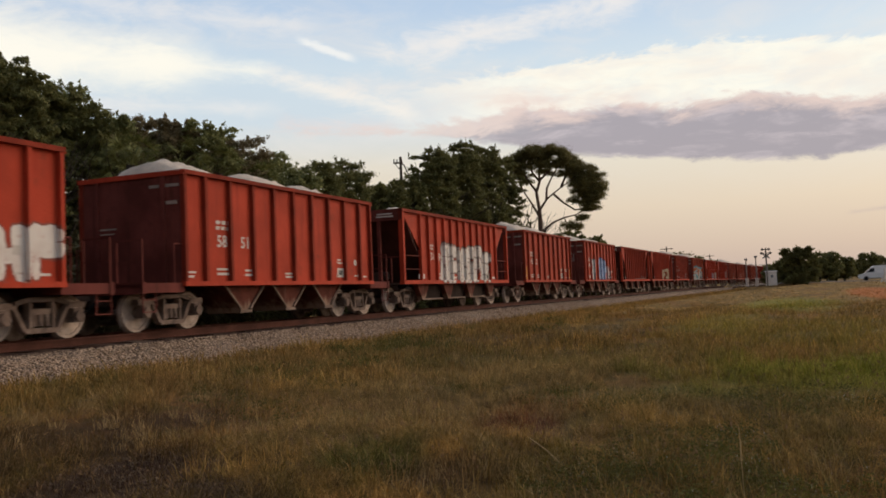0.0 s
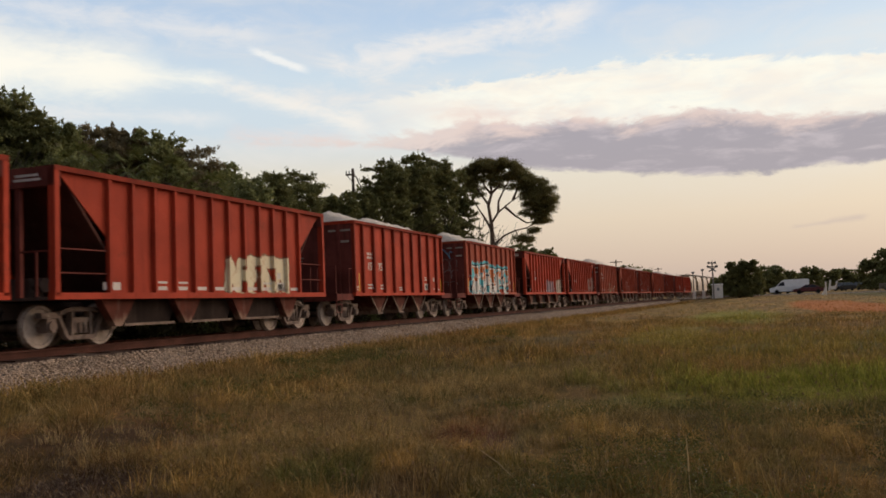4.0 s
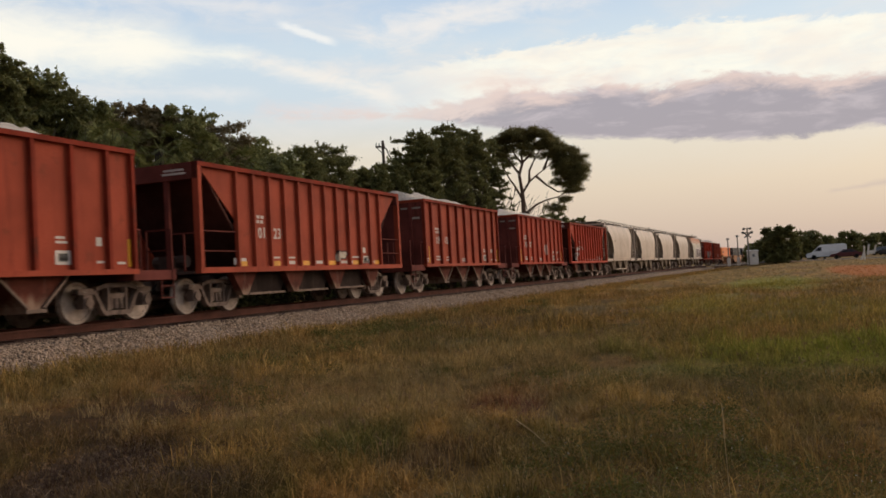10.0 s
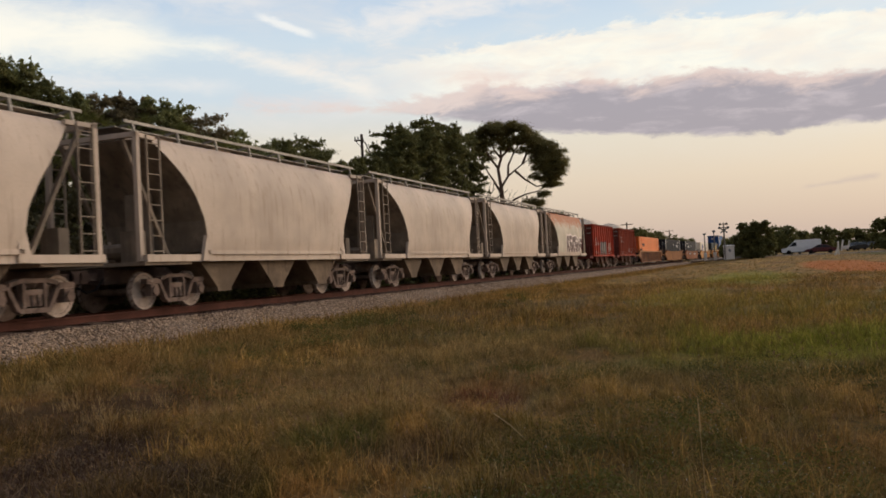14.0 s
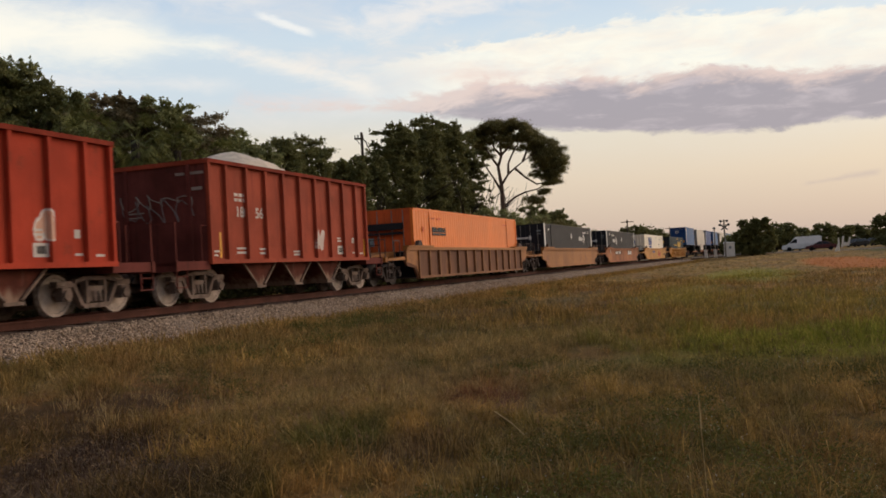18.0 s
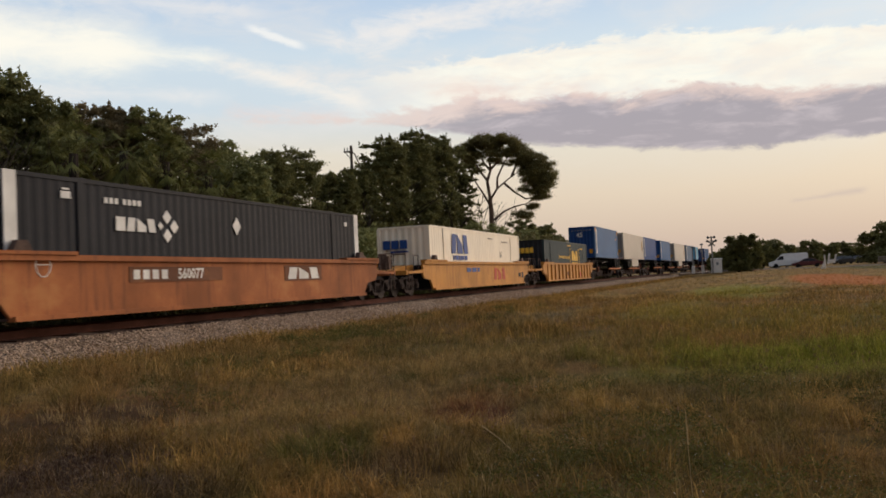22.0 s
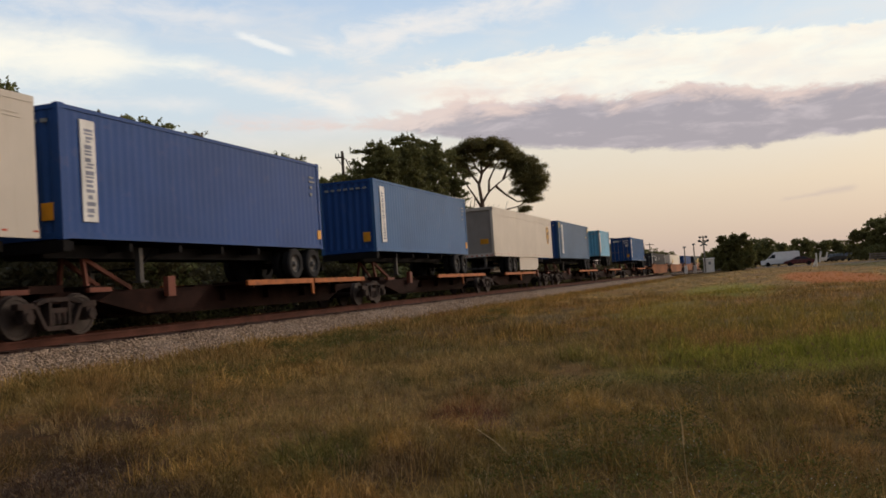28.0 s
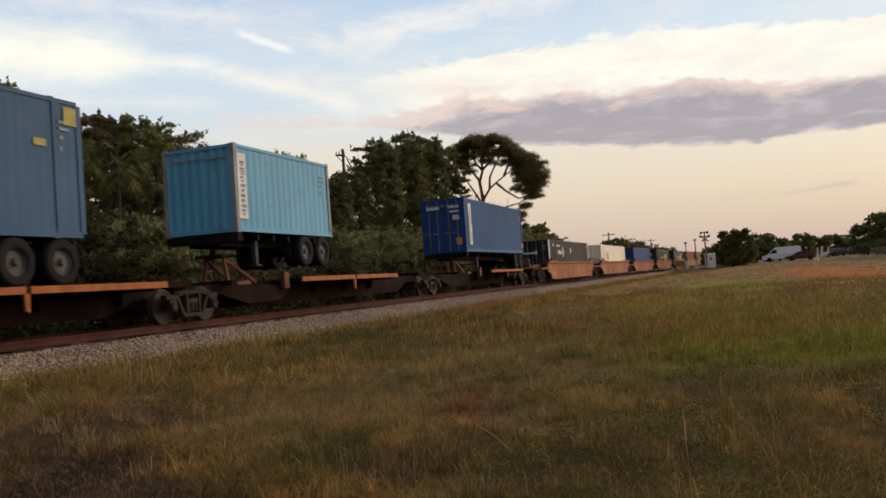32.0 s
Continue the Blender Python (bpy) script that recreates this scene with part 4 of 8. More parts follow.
def coupler(car, x, sg, mat):
    s = Shape().box(min(x, x + sg * 0.42), -0.09, 0.76, max(x, x + sg * 0.42), 0.09, 0.94)
    a, b = sorted((x + sg * 0.38, x + sg * 0.62))
    s.box(a, -0.15, 0.70, b, 0.15, 1.0).box(a, -0.20, 0.78, b - 0.06, -0.12, 0.94)
    part("coupler", s, mat, car)
    part("air_hose", Shape().pipe([(x, 0.25 * sg, 0.80), (x + sg * 0.22, 0.22 * sg, 0.55), (x + sg * 0.45, 0.15 * sg, 0.48), (x + sg * 0.62, 0.05 * sg, 0.62)], 0.025), MAT["chassis"], car)


def ladder(car, x, y, z0, z1, mat, width=0.42, along=True, rungs=6, name="ladder"):
    s = Shape()
    d = (width / 2, 0) if along else (0, width / 2)
    for sg in (-1, 1):
        s.box(x + sg * d[0] - 0.02, y + sg * d[1] - 0.02, z0, x + sg * d[0] + 0.02, y + sg * d[1] + 0.02, z1)
    for i in range(rungs):
        z = z0 + (i + 0.5) * (z1 - z0) / rungs
        s.beam((x - d[0], y - d[1], z), (x + d[0], y + d[1], z), 0.025, 0.025)
    return part(name, s, mat, car)


def stencils(car, y, boxes, mat=None, name="stencil"):
    """Small painted fields on a side: x, z, width, height."""
    for x, z, w, h in boxes:
        part(name, Shape().box(x, y - 0.004, z, x + w, y + 0.02, z + h), mat or MAT["stencil"], car)


# ---- open hopper cars ----
TOP_Z, SILL_Z = 3.74, 1.08


def heap(length, width, peaks, seed, rise):
    """The gravel above the rim."""
    rs = np.random.RandomState(seed)
    nx, ny = 56, 18
    x, y = np.meshgrid(np.linspace(-length / 2, length / 2, nx), np.linspace(-width / 2, width / 2, ny), indexing="ij")
    z = np.full_like(x, -0.30)
    for px in peaks:
        z = np.maximum(z, rise * (1 + 0.15 * rs.rand()) - np.hypot((x - px) * 0.33, y * 0.42) ** 1.2)
    edge = np.minimum(smooth(length / 2 - np.abs(x), 0, 0.5), smooth(width / 2 - np.abs(y), 0, 0.3))
    z = -0.34 + (z + 0.34) * edge + 0.022 * rs.randn(nx, ny)
    i, j = np.meshgrid(np.arange(nx - 1), np.arange(ny - 1), indexing="ij")
    k = (i * ny + j).ravel()
    return soup("gravel_load", np.stack([x, y, z], -1).reshape(-1, 3), np.stack([k, k + ny, k + ny + 1, k + 1], 1), MAT["load"], True)


def underbody(car, half, bays, mat, wide=0.60):
    part("centre_sill", Shape().box(-half - 1.4, -0.22, 0.62, half + 1.4, 0.22, 0.98), MAT["frame_steel"], car)
    step_x = 2 * (half - 1.55) / bays
    for i in range(bays):
        c = -half + 1.55 + (i + 0.5) * step_x
        w = step_x * 0.5
        for side in (-1, 1):
            y0, y1 = sorted((side * 0.28, side * 1.32))
            s = Shape().prism([(c - w * wide, SILL_Z), (c + w * wide, SILL_Z), (c + 0.20, 0.46), (c + 0.17, 0.32), (c - 0.17, 0.32), (c - 0.20, 0.46)], y0, y1)
            part("hopper_chute", s, mat, car, "limestone-dusted discharge chute")
            yy = side * 1.36
            g = Shape().beam((c - 0.25, yy, 0.36), (c + 0.25, yy, 0.36), 0.05, 0.07).beam((c - w * wide * 0.97, yy, SILL_Z - 0.04), (c - 0.19, yy, 0.42), 0.04, 0.05).beam((c + w * wide * 0.97, yy, SILL_Z - 0.04), (c + 0.19, yy, 0.42), 0.04, 0.05)
            part("chute_door_frame", g, MAT["chute_edge"], car)
    part("air_reservoir", Shape().tube((-half + 0.6, 0.75, 0.72), (-half + 1.9, 0.75, 0.72), 0.2, n=12), MAT["frame_steel"], car)


def end_rails(car, half, sg, mat):
    """Platform with posts and railing beyond an end wall."""
    a, b = half * sg, (half + 1.36) * sg
    x0, x1 = sorted((a, b))
    part("end_platform", Shape().box(x0, -1.45, 1.00, x1, 1.45, 1.08).box(min(b, b - sg * 0.12), -1.52, 0.86, max(b, b - sg * 0.12), 1.52, 1.12).box(x0, -1.5, 0.88, x1, -1.42, 1.1).box(x0, 1.42, 0.88, x1, 1.5, 1.1), mat, car)
    e = b - sg * 0.06
    pieces("handrail_post", [Shape().box(e - 0.02, y - 0.02, 1.1, e + 0.02, y + 0.02, 2.05) for y in (-1.46, -0.75, 0.75, 1.46)], mat, car)
    pieces("handrail", [Shape().box(e - 0.02, y, 2.02, e + 0.02, y + 0.71, 2.06) for y in (-1.46, 0.75)] + [Shape().box(e - 0.015, y, 1.55, e + 0.015, y + 0.71, 1.58) for y in (-1.46, 0.75)], mat, car)
    for y in (-1.46, 1.46):
        part("grab_iron", Shape().pipe([(half * sg + sg * 0.25, y, 1.1), (half * sg + sg * 0.25, y, 2.0), (half * sg, y, 2.0)], 0.02), mat, car)
    for y in (-1.47, 1.47):
        t = Shape()
        for z in (0.45, 0.72):
            t.box(b - sg * 0.48 - 0.02, y - 0.015, z, b - sg * 0.04, y + 0.015, z + 0.025)
        t.box(b - sg * 0.05 - 0.012, y - 0.012, 0.45, b - sg * 0.05 + 0.012, y + 0.012, 0.9).box(b - sg * 0.46 - 0.012, y - 0.012, 0.45, b - sg * 0.46 + 0.012, y + 0.012, 0.9)
        part("step", t, mat, car)
    coupler(car, b, sg, MAT["frame_steel"])


def build_square_hopper():
    """Steep-ended hopper: upright end walls, a platform at either end, ten bays of ribs."""
    car = thing("open_hopper_car", "oxide-red steel open hopper car loaded with pale gravel", "hopper car", group="hopper cars of the train")
    half, w = 4.72, 1.60
    red = RED[0]
    for side in (-1, 1):
        y0, y1 = sorted((side * (w - 0.10), side * (w - 0.13)))
        part("side_wall", Shape().box(-half, y0, SILL_Z, half, y1, TOP_Z - 0.08), red, car)
        for i in range(11):
            x = -half + 0.04 if i == 0 else half - 0.04 if i == 10 else -half + 0.80 + (i - 1) * (2 * half - 1.60) / 8
            a, b = sorted((side * (w - 0.10), side * w))
            part("rib", Shape().prism([(x - 0.045, SILL_Z), (x + 0.045, SILL_Z), (x + 0.045, TOP_Z - 0.1), (x - 0.045, TOP_Z - 0.1)], a, b), MAT["rib"], car)
        a, b = sorted((side * (w - 0.16), side * (w + 0.02)))
        part("top_chord", Shape().box(-half - 0.03, a, TOP_Z - 0.10, half + 0.03, b, TOP_Z), MAT["rib"], car)
        a, b = sorted((side * (w - 0.15), side * (w + 0.015)))
        part("side_sill", Shape().box(-half - 0.02, a, SILL_Z - 0.06, half + 0.02, b, SILL_Z + 0.05), red, car)
    for sg in (-1, 1):
        x0, x1 = sorted((sg * half, sg * (half - 0.03)))
        part("end_wall", Shape().box(x0, -w + 0.1, SILL_Z - 0.2, x1, w - 0.1, TOP_Z - 0.06), MAT["end_red"], car, "dark red end wall, shade and grime in its colour")
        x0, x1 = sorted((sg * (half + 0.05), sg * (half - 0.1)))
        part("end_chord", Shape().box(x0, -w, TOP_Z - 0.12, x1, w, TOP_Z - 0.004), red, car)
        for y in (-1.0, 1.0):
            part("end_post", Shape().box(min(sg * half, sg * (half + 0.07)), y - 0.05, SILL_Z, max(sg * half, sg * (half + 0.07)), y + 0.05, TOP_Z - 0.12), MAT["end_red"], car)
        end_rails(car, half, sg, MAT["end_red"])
        bogie(car, sg * 4.62, "dusty")
    part("inner_floor", Shape().prism([(-half + 0.03, 2.6), (half - 0.03, 2.6), (half - 0.03, 2.56), (-half + 0.03, 2.56)], -w + 0.13, w - 0.13), MAT["inside"], car)
    underbody(car, half, 3, MAT["chute"], 0.84)
    y = -w + 0.10
    stencils(car, y, [(-4.62, 1.22, 0.30, 0.05), (-4.62, 1.32, 0.36, 0.05), (-3.45, 1.28, 0.46, 0.06), (-3.45, 1.40, 0.45, 0.05), (-2.30, 1.26, 0.44, 0.06), (-2.30, 1.38, 0.40, 0.05), (-0.42, 1.22, 0.50, 0.05), (-0.42, 1.31, 0.44, 0.05),
                      (2.50, 1.24, 0.40, 0.28), (2.52, 1.66, 0.30, 0.05), (2.52, 1.75, 0.24, 0.05), (3.60, 1.62, 0.16, 0.18), (3.60, 1.26, 0.22, 0.05), (4.20, 1.24, 0.24, 0.05)])
    stencils(car, y, [(2.58, 1.30, 0.24, 0.16)], MAT["black_mark"], "service_plate")
    pieces("end_stencil", [Shape().box(-half - 0.012, -0.86, 3.36, -half, -0.58, 3.43), Shape().box(-half - 0.012, -1.44, 3.36, -half, -0.94, 3.43), Shape().box(-half - 0.012, -1.38, 2.95, -half, -1.06, 3.03), Shape().box(-half - 0.012, 0.45, 2.45, -half, 1.0, 2.49), Shape().box(-half - 0.012, 0.5, 2.34, -half, 0.95, 2.37)], MAT["faded_mark"], car)
    return car


def build_slope_hopper():
    """Slope-ended hopper: the sides reach the ends and are cut away over the sloping sheets, twelve bays of ribs."""
    car = thing("slope_hopper_car", "oxide-red slope-ended open hopper car with cut-away ends", "hopper car", group="hopper cars of the train")
    half, w = 5.92, 1.60
    red, top, low = RED[0], TOP_Z - 0.08, SILL_Z
    outline = [(-half + 0.12, top), (-half + 0.30, top - 0.12), (-half + 1.62, 2.35), (-half + 1.62, low), (half - 1.62, low), (half - 1.62, 2.35), (half - 0.30, top - 0.12), (half - 0.12, top)]
    for side in (-1, 1):
        y0, y1 = sorted((side * (w - 0.10), side * (w - 0.13)))
        part("side_wall", Shape().prism(outline, y0, y1), red, car)
        a, b = sorted((side * (w - 0.10), side * w))
        for i in range(12):
            x = -half + 1.64 + i * (2 * half - 3.28) / 11
            part("rib", Shape().box(x - 0.04, a, low, x + 0.04, b, top), MAT["rib"], car)
        a, b = sorted((side * (w - 0.16), side * (w + 0.02)))
        part("top_chord", Shape().box(-half, a, TOP_Z - 0.11, half, b, TOP_Z), MAT["rib"], car)
        a, b = sorted((side * (w - 0.16), side * (w + 0.015)))
        part("side_sill", Shape().box(-half - 0.02, a, SILL_Z - 0.08, half + 0.02, b, SILL_Z + 0.06), red, car)
        for sg in (-1, 1):
            part("corner_post", Shape().box(min(sg * half, sg * (half - 0.13)), a, SILL_Z, max(sg * half, sg * (half - 0.13)), b, TOP_Z - 0.11), red, car)
            yy = side * (w - 0.08)
            pieces("grab_iron", [Shape().beam((sg * (half - 0.15), yy, z), (sg * (half - 1.6), yy, z), 0.03, 0.03) for z in (1.55, 2.05)], MAT["end_red"], car)
    for sg in (-1, 1):
        x = lambda d: sg * (half - d)
        part("slope_sheet", Shape().prism([(x(0.25), top - 0.02), (x(0.32), top - 0.02), (x(2.6), 1.0), (x(2.5), 1.0)], -w + 0.13, w - 0.13), MAT["slope"], car, "near-black sloping end sheet, shade and grime in its colour")
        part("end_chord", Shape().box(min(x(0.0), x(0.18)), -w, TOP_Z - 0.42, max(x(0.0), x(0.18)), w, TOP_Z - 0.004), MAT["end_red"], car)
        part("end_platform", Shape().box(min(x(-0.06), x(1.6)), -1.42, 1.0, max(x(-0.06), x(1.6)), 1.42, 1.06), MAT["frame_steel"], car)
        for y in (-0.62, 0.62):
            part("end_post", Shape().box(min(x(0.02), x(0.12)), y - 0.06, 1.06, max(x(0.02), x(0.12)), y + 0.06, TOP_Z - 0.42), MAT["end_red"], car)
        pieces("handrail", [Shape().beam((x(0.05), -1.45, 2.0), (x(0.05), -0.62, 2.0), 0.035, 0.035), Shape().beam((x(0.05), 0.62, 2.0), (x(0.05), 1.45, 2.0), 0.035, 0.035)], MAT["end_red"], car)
        part("handrail_post", Shape().box(x(0.05) - 0.02, -1.1, 1.06, x(0.05) + 0.02, -1.06, 2.0), MAT["end_red"], car)
        part("brake_gear", Shape().tube((x(0.9), -0.5, 1.35), (x(0.9), 0.5, 1.35), 0.16, n=10).box(x(0.9) - 0.2, -0.25, 1.06, x(0.9) + 0.2, 0.25, 1.5), MAT["frame_steel"], car)
        bogie(car, sg * 4.62, "dusty")
        coupler(car, x(-0.02), sg, MAT["frame_steel"])
    part("inner_floor", Shape().prism([(-half + 1.4, 2.7), (half - 1.4, 2.7), (half - 1.4, 2.66), (-half + 1.4, 2.66)], -w + 0.13, w - 0.13), MAT["inside"], car)
    part("centre_sill", Shape().box(-half, -0.22, 0.62, half, 0.22, 0.98), MAT["frame_steel"], car)
    reach = (half - 2.1) / 3
    for i in range(3):
        c = (i - 1) * 2 * reach
        for side in (-1, 1):
            a, b = sorted((side * 0.26, side * 1.18))
            part("hopper_chute", Shape().prism([(c - reach * 0.96, SILL_Z), (c + reach * 0.96, SILL_Z), (c + reach * 0.66, 0.50), (c + reach * 0.62, 0.40), (c - reach * 0.62, 0.40), (c - reach * 0.66, 0.50)], a, b), MAT["bin_steel"], car, "near-black discharge bin")
            part("chute_door_frame", Shape().beam((c - reach * 0.72, side * 1.24, 0.42), (c + reach * 0.72, side * 1.24, 0.42), 0.05, 0.06), MAT["chute_edge"], car)
    for i in range(4):
        x = (2 * i - 3) * reach
        for side in (-1, 1):
            a, b = sorted((side * 1.20, side * 1.40))
            part("bin_fin", Shape().prism([(x - 0.62, SILL_Z), (x + 0.62, SILL_Z), (x + 0.20, 0.52), (x + 0.10, 0.40), (x - 0.10, 0.40), (x - 0.20, 0.52)], a, b), MAT["chute"], car, "dusty red tapering fin between the bins")
    part("air_reservoir", Shape().tube((-half + 1.1, 0.75, 0.72), (-half + 2.2, 0.75, 0.72), 0.2, n=12), MAT["frame_steel"], car)
    y = -w + 0.10
    marks = [(-4.42, 1.2, 0.55, 0.17)] + [(-4.35 + i * 0.813, 1.2, 0.5, 0.09) for i in range(2, 11)] + [(-2.72, 1.36, 0.5, 0.05), (-1.9, 1.36, 0.5, 0.05), (2.2, 1.38, 0.5, 0.05), (3.0, 1.55, 0.2, 0.18), (3.0, 1.2, 0.4, 0.24)]
    stencils(car, y, marks)
    stencils(car, y, [(3.04, 1.24, 0.26, 0.16)], MAT["black_mark"], "service_plate")
    pieces("end_stencil", [Shape().box(-half - 0.006, -1.2, TOP_Z - 0.20, -half, -0.6, TOP_Z - 0.15), Shape().box(-half - 0.006, -1.25, TOP_Z - 0.29, -half, -0.55, TOP_Z - 0.24)], MAT["stencil"], car)
    return car


def repaint(car, mat, extra=None):
    """Give one car's painted parts a paint of its own."""
    for o in car.children_recursive:
        if o.type == "MESH" and o.data.materials and o.data.materials[0] in RED and not o.name.startswith("wheel"):
            o.material_slots[0].link = "OBJECT"
            o.material_slots[0].material = mat
        elif extra and o.name.startswith("rib"):
            o.material_slots[0].link = "OBJECT"
            o.material_slots[0].material = mat


def number(car, x, z, text, size=0.41, mat=None, y=-1.502, name="car_number"):
    part(name, lettering(text, size, mat or MAT["stencil"]), None, car, at=(x, y, z))


def mark_bars(car, x, z, y=-1.502, w=0.78, h=0.24, mat=None):
    """The owner's mark as plain bars."""
    for i in range(3):
        part("owner_mark", Shape().box(x + i * w / 3, y - 0.004, z, x + i * w / 3 + w / 3 - 0.06, y + 0.01, z + h), mat or MAT["stencil"], car)


def place(ob, s, z=0.0):
    ob.matrix_basis = on_track(s, z)
    MOVERS.append((ob, s, z))
    return ob


LOADS = [heap(9.3, 2.9, p, i, r) for i, (p, r) in enumerate([((-2.8, 1.8), 0.46), ((-3.4, -0.2, 2.6), 0.52), ((-3.4, 0.6), 0.56), ((-1.2,), 0.66), ((-1.7, 0.4), 0.60), ((-4.0, -1.9, 1.3), 0.50)])]
LOW_LOADS = [heap(9.0, 2.9, p, 9 + i, r) for i, (p, r) in enumerate([((-3.2,), 0.38), ((-2.0, 2.6), 0.30), ((-3.5, 1.0), 0.18)])]
# kind, left end of the sides, right end, paint, load, number parts, sprayed writing (as fractions are awkward, metres from the middle)
HOPPERS = [
    ("A", 7.92, 1, 0, None, [(1.6, 4.7, 1.15, 2.25, WHITE, (0.20, 0.07, 0.05), 4, 1.2)]),
    ("A", 20.92, 1, 1, ("58", "51"), []),
    ("B", 34.0, 1, 6, ("131", "94"), [(-2.3, 3.3, 1.04, 2.50, WHITE, (0.10, 0.06, 0.05), 6, 2.4, None, 0.97, 0.06, 1.45)]),
    ("A", 47.46, 0, 2, ("15", "2"), []),
    ("A", 60.55, 0, 0, ("18", "2"), [(-2.65, -1.80, 1.15, 2.45, (0.40, 0.46, 0.46), (0.05, 0.14, 0.17), 1, 5.3, None, 0.8, 0.06, 1.3), (-0.40, 1.7, 1.2, 2.55, (0.26, 0.40, 0.58), (0.02, 0.05, 0.13), 2, 7.9, None, 0.9, 0.08, 1.5), (1.7, 2.9, 1.15, 2.1, (0.42, 0.44, 0.46), (0.20, 0.16, 0.17), 2, 4.9, None, 0.6)]),
    ("B", 73.6, 1, 6, ("15", "1"), []),
    ("B", 86.6, 0, 7, None, [(0.2, 3.6, 1.15, 2.2, (0.62, 0.54, 0.36), (0.18, 0.09, 0.05), 4, 3.7)]),
    ("A", 99.63, 1, 1, ("155", "75"), []),
    ("A", 112.6, 2, 2, None, [(-3.9, 3.0, 1.10, 2.55, ORANGE, TEAL, 6, 6.1, WHITE)]),
    ("B", 125.6, 1, 8, ("160", "7"), [(0.2, 2.4, 1.15, 1.9, (0.32, 0.40, 0.42), (0.26, 0.16, 0.14), 3, 8.8, None, 0.6), (2.9, 4.4, 1.12, 2.0, (0.58, 0.52, 0.42), (0.28, 0.30, 0.20), 2, 3.9, None, 0.85)]),
    ("B", 138.6, 0, 8, ("130", "21"), [(2.6, 4.4, 1.3, 2.4, (0.40, 0.34, 0.28), (0.30, 0.20, 0.15), 2, 4.4, None, 0.6)]),
    ("A", 151.65, 2, 4, ("180", "38"), [(0.3, 0.95, 1.15, 2.0, (0.46, 0.38, 0.24), (0.07, 0.04, 0.03), 1, 2.2, None, 0.75), (1.0, 2.0, 1.3, 1.9, (0.42, 0.22, 0.14), (0.34, 0.12, 0.07), 2, 4.1, None, 0.4)]),
    ("B", 164.7, 2, 8, None, [(-2.1, 0.3, 1.2, 2.2, (0.31, 0.09, 0.055), (0.50, 0.34, 0.26), 3, 9.4, None, 0.65, 0.07)]),
    ("A", 177.8, 2, 1, ("15", "1"), []),
    ("B", 190.65, 2, 7, ("101", "23"), [(0.9, 1.9, 1.3, 1.6, (0.50, 0.44, 0.34), BLACK, 1, 1.8)]),
    ("A", 203.77, 2, 5, ("180", "15"), []),
    ("A", 216.76, 0, 0, ("158", "87"), [(0.6, 1.2, 1.6, 2.2, (0.50, 0.42, 0.36), (0.28, 0.07, 0.04), 1, 6.6, None, 0.7)]),
    ("B", 229.65, 1, 6, ("180", "41"), [(-4.35, -3.55, 1.15, 2.15, (0.55, 0.50, 0.45), (0.28, 0.06, 0.04), 1, 2.9)]),
    ("A", 309.98, 1, 3, ("180", "10"), [(-1.4, 1.3, 1.12, 2.25, (0.30, 0.29, 0.255), (0.10, 0.10, 0.095), 3, 5.5), (2.6, 3.0, 1.6, 2.1, (0.55, 0.30, 0.20), WHITE, 1, 5.2)]),
    ("A", 322.93, 2, 3, ("180", "56"), [(0.9, 1.5, 1.4, 2.1, (0.55, 0.48, 0.42), (0.30, 0.07, 0.04), 1, 7.3)]),
]


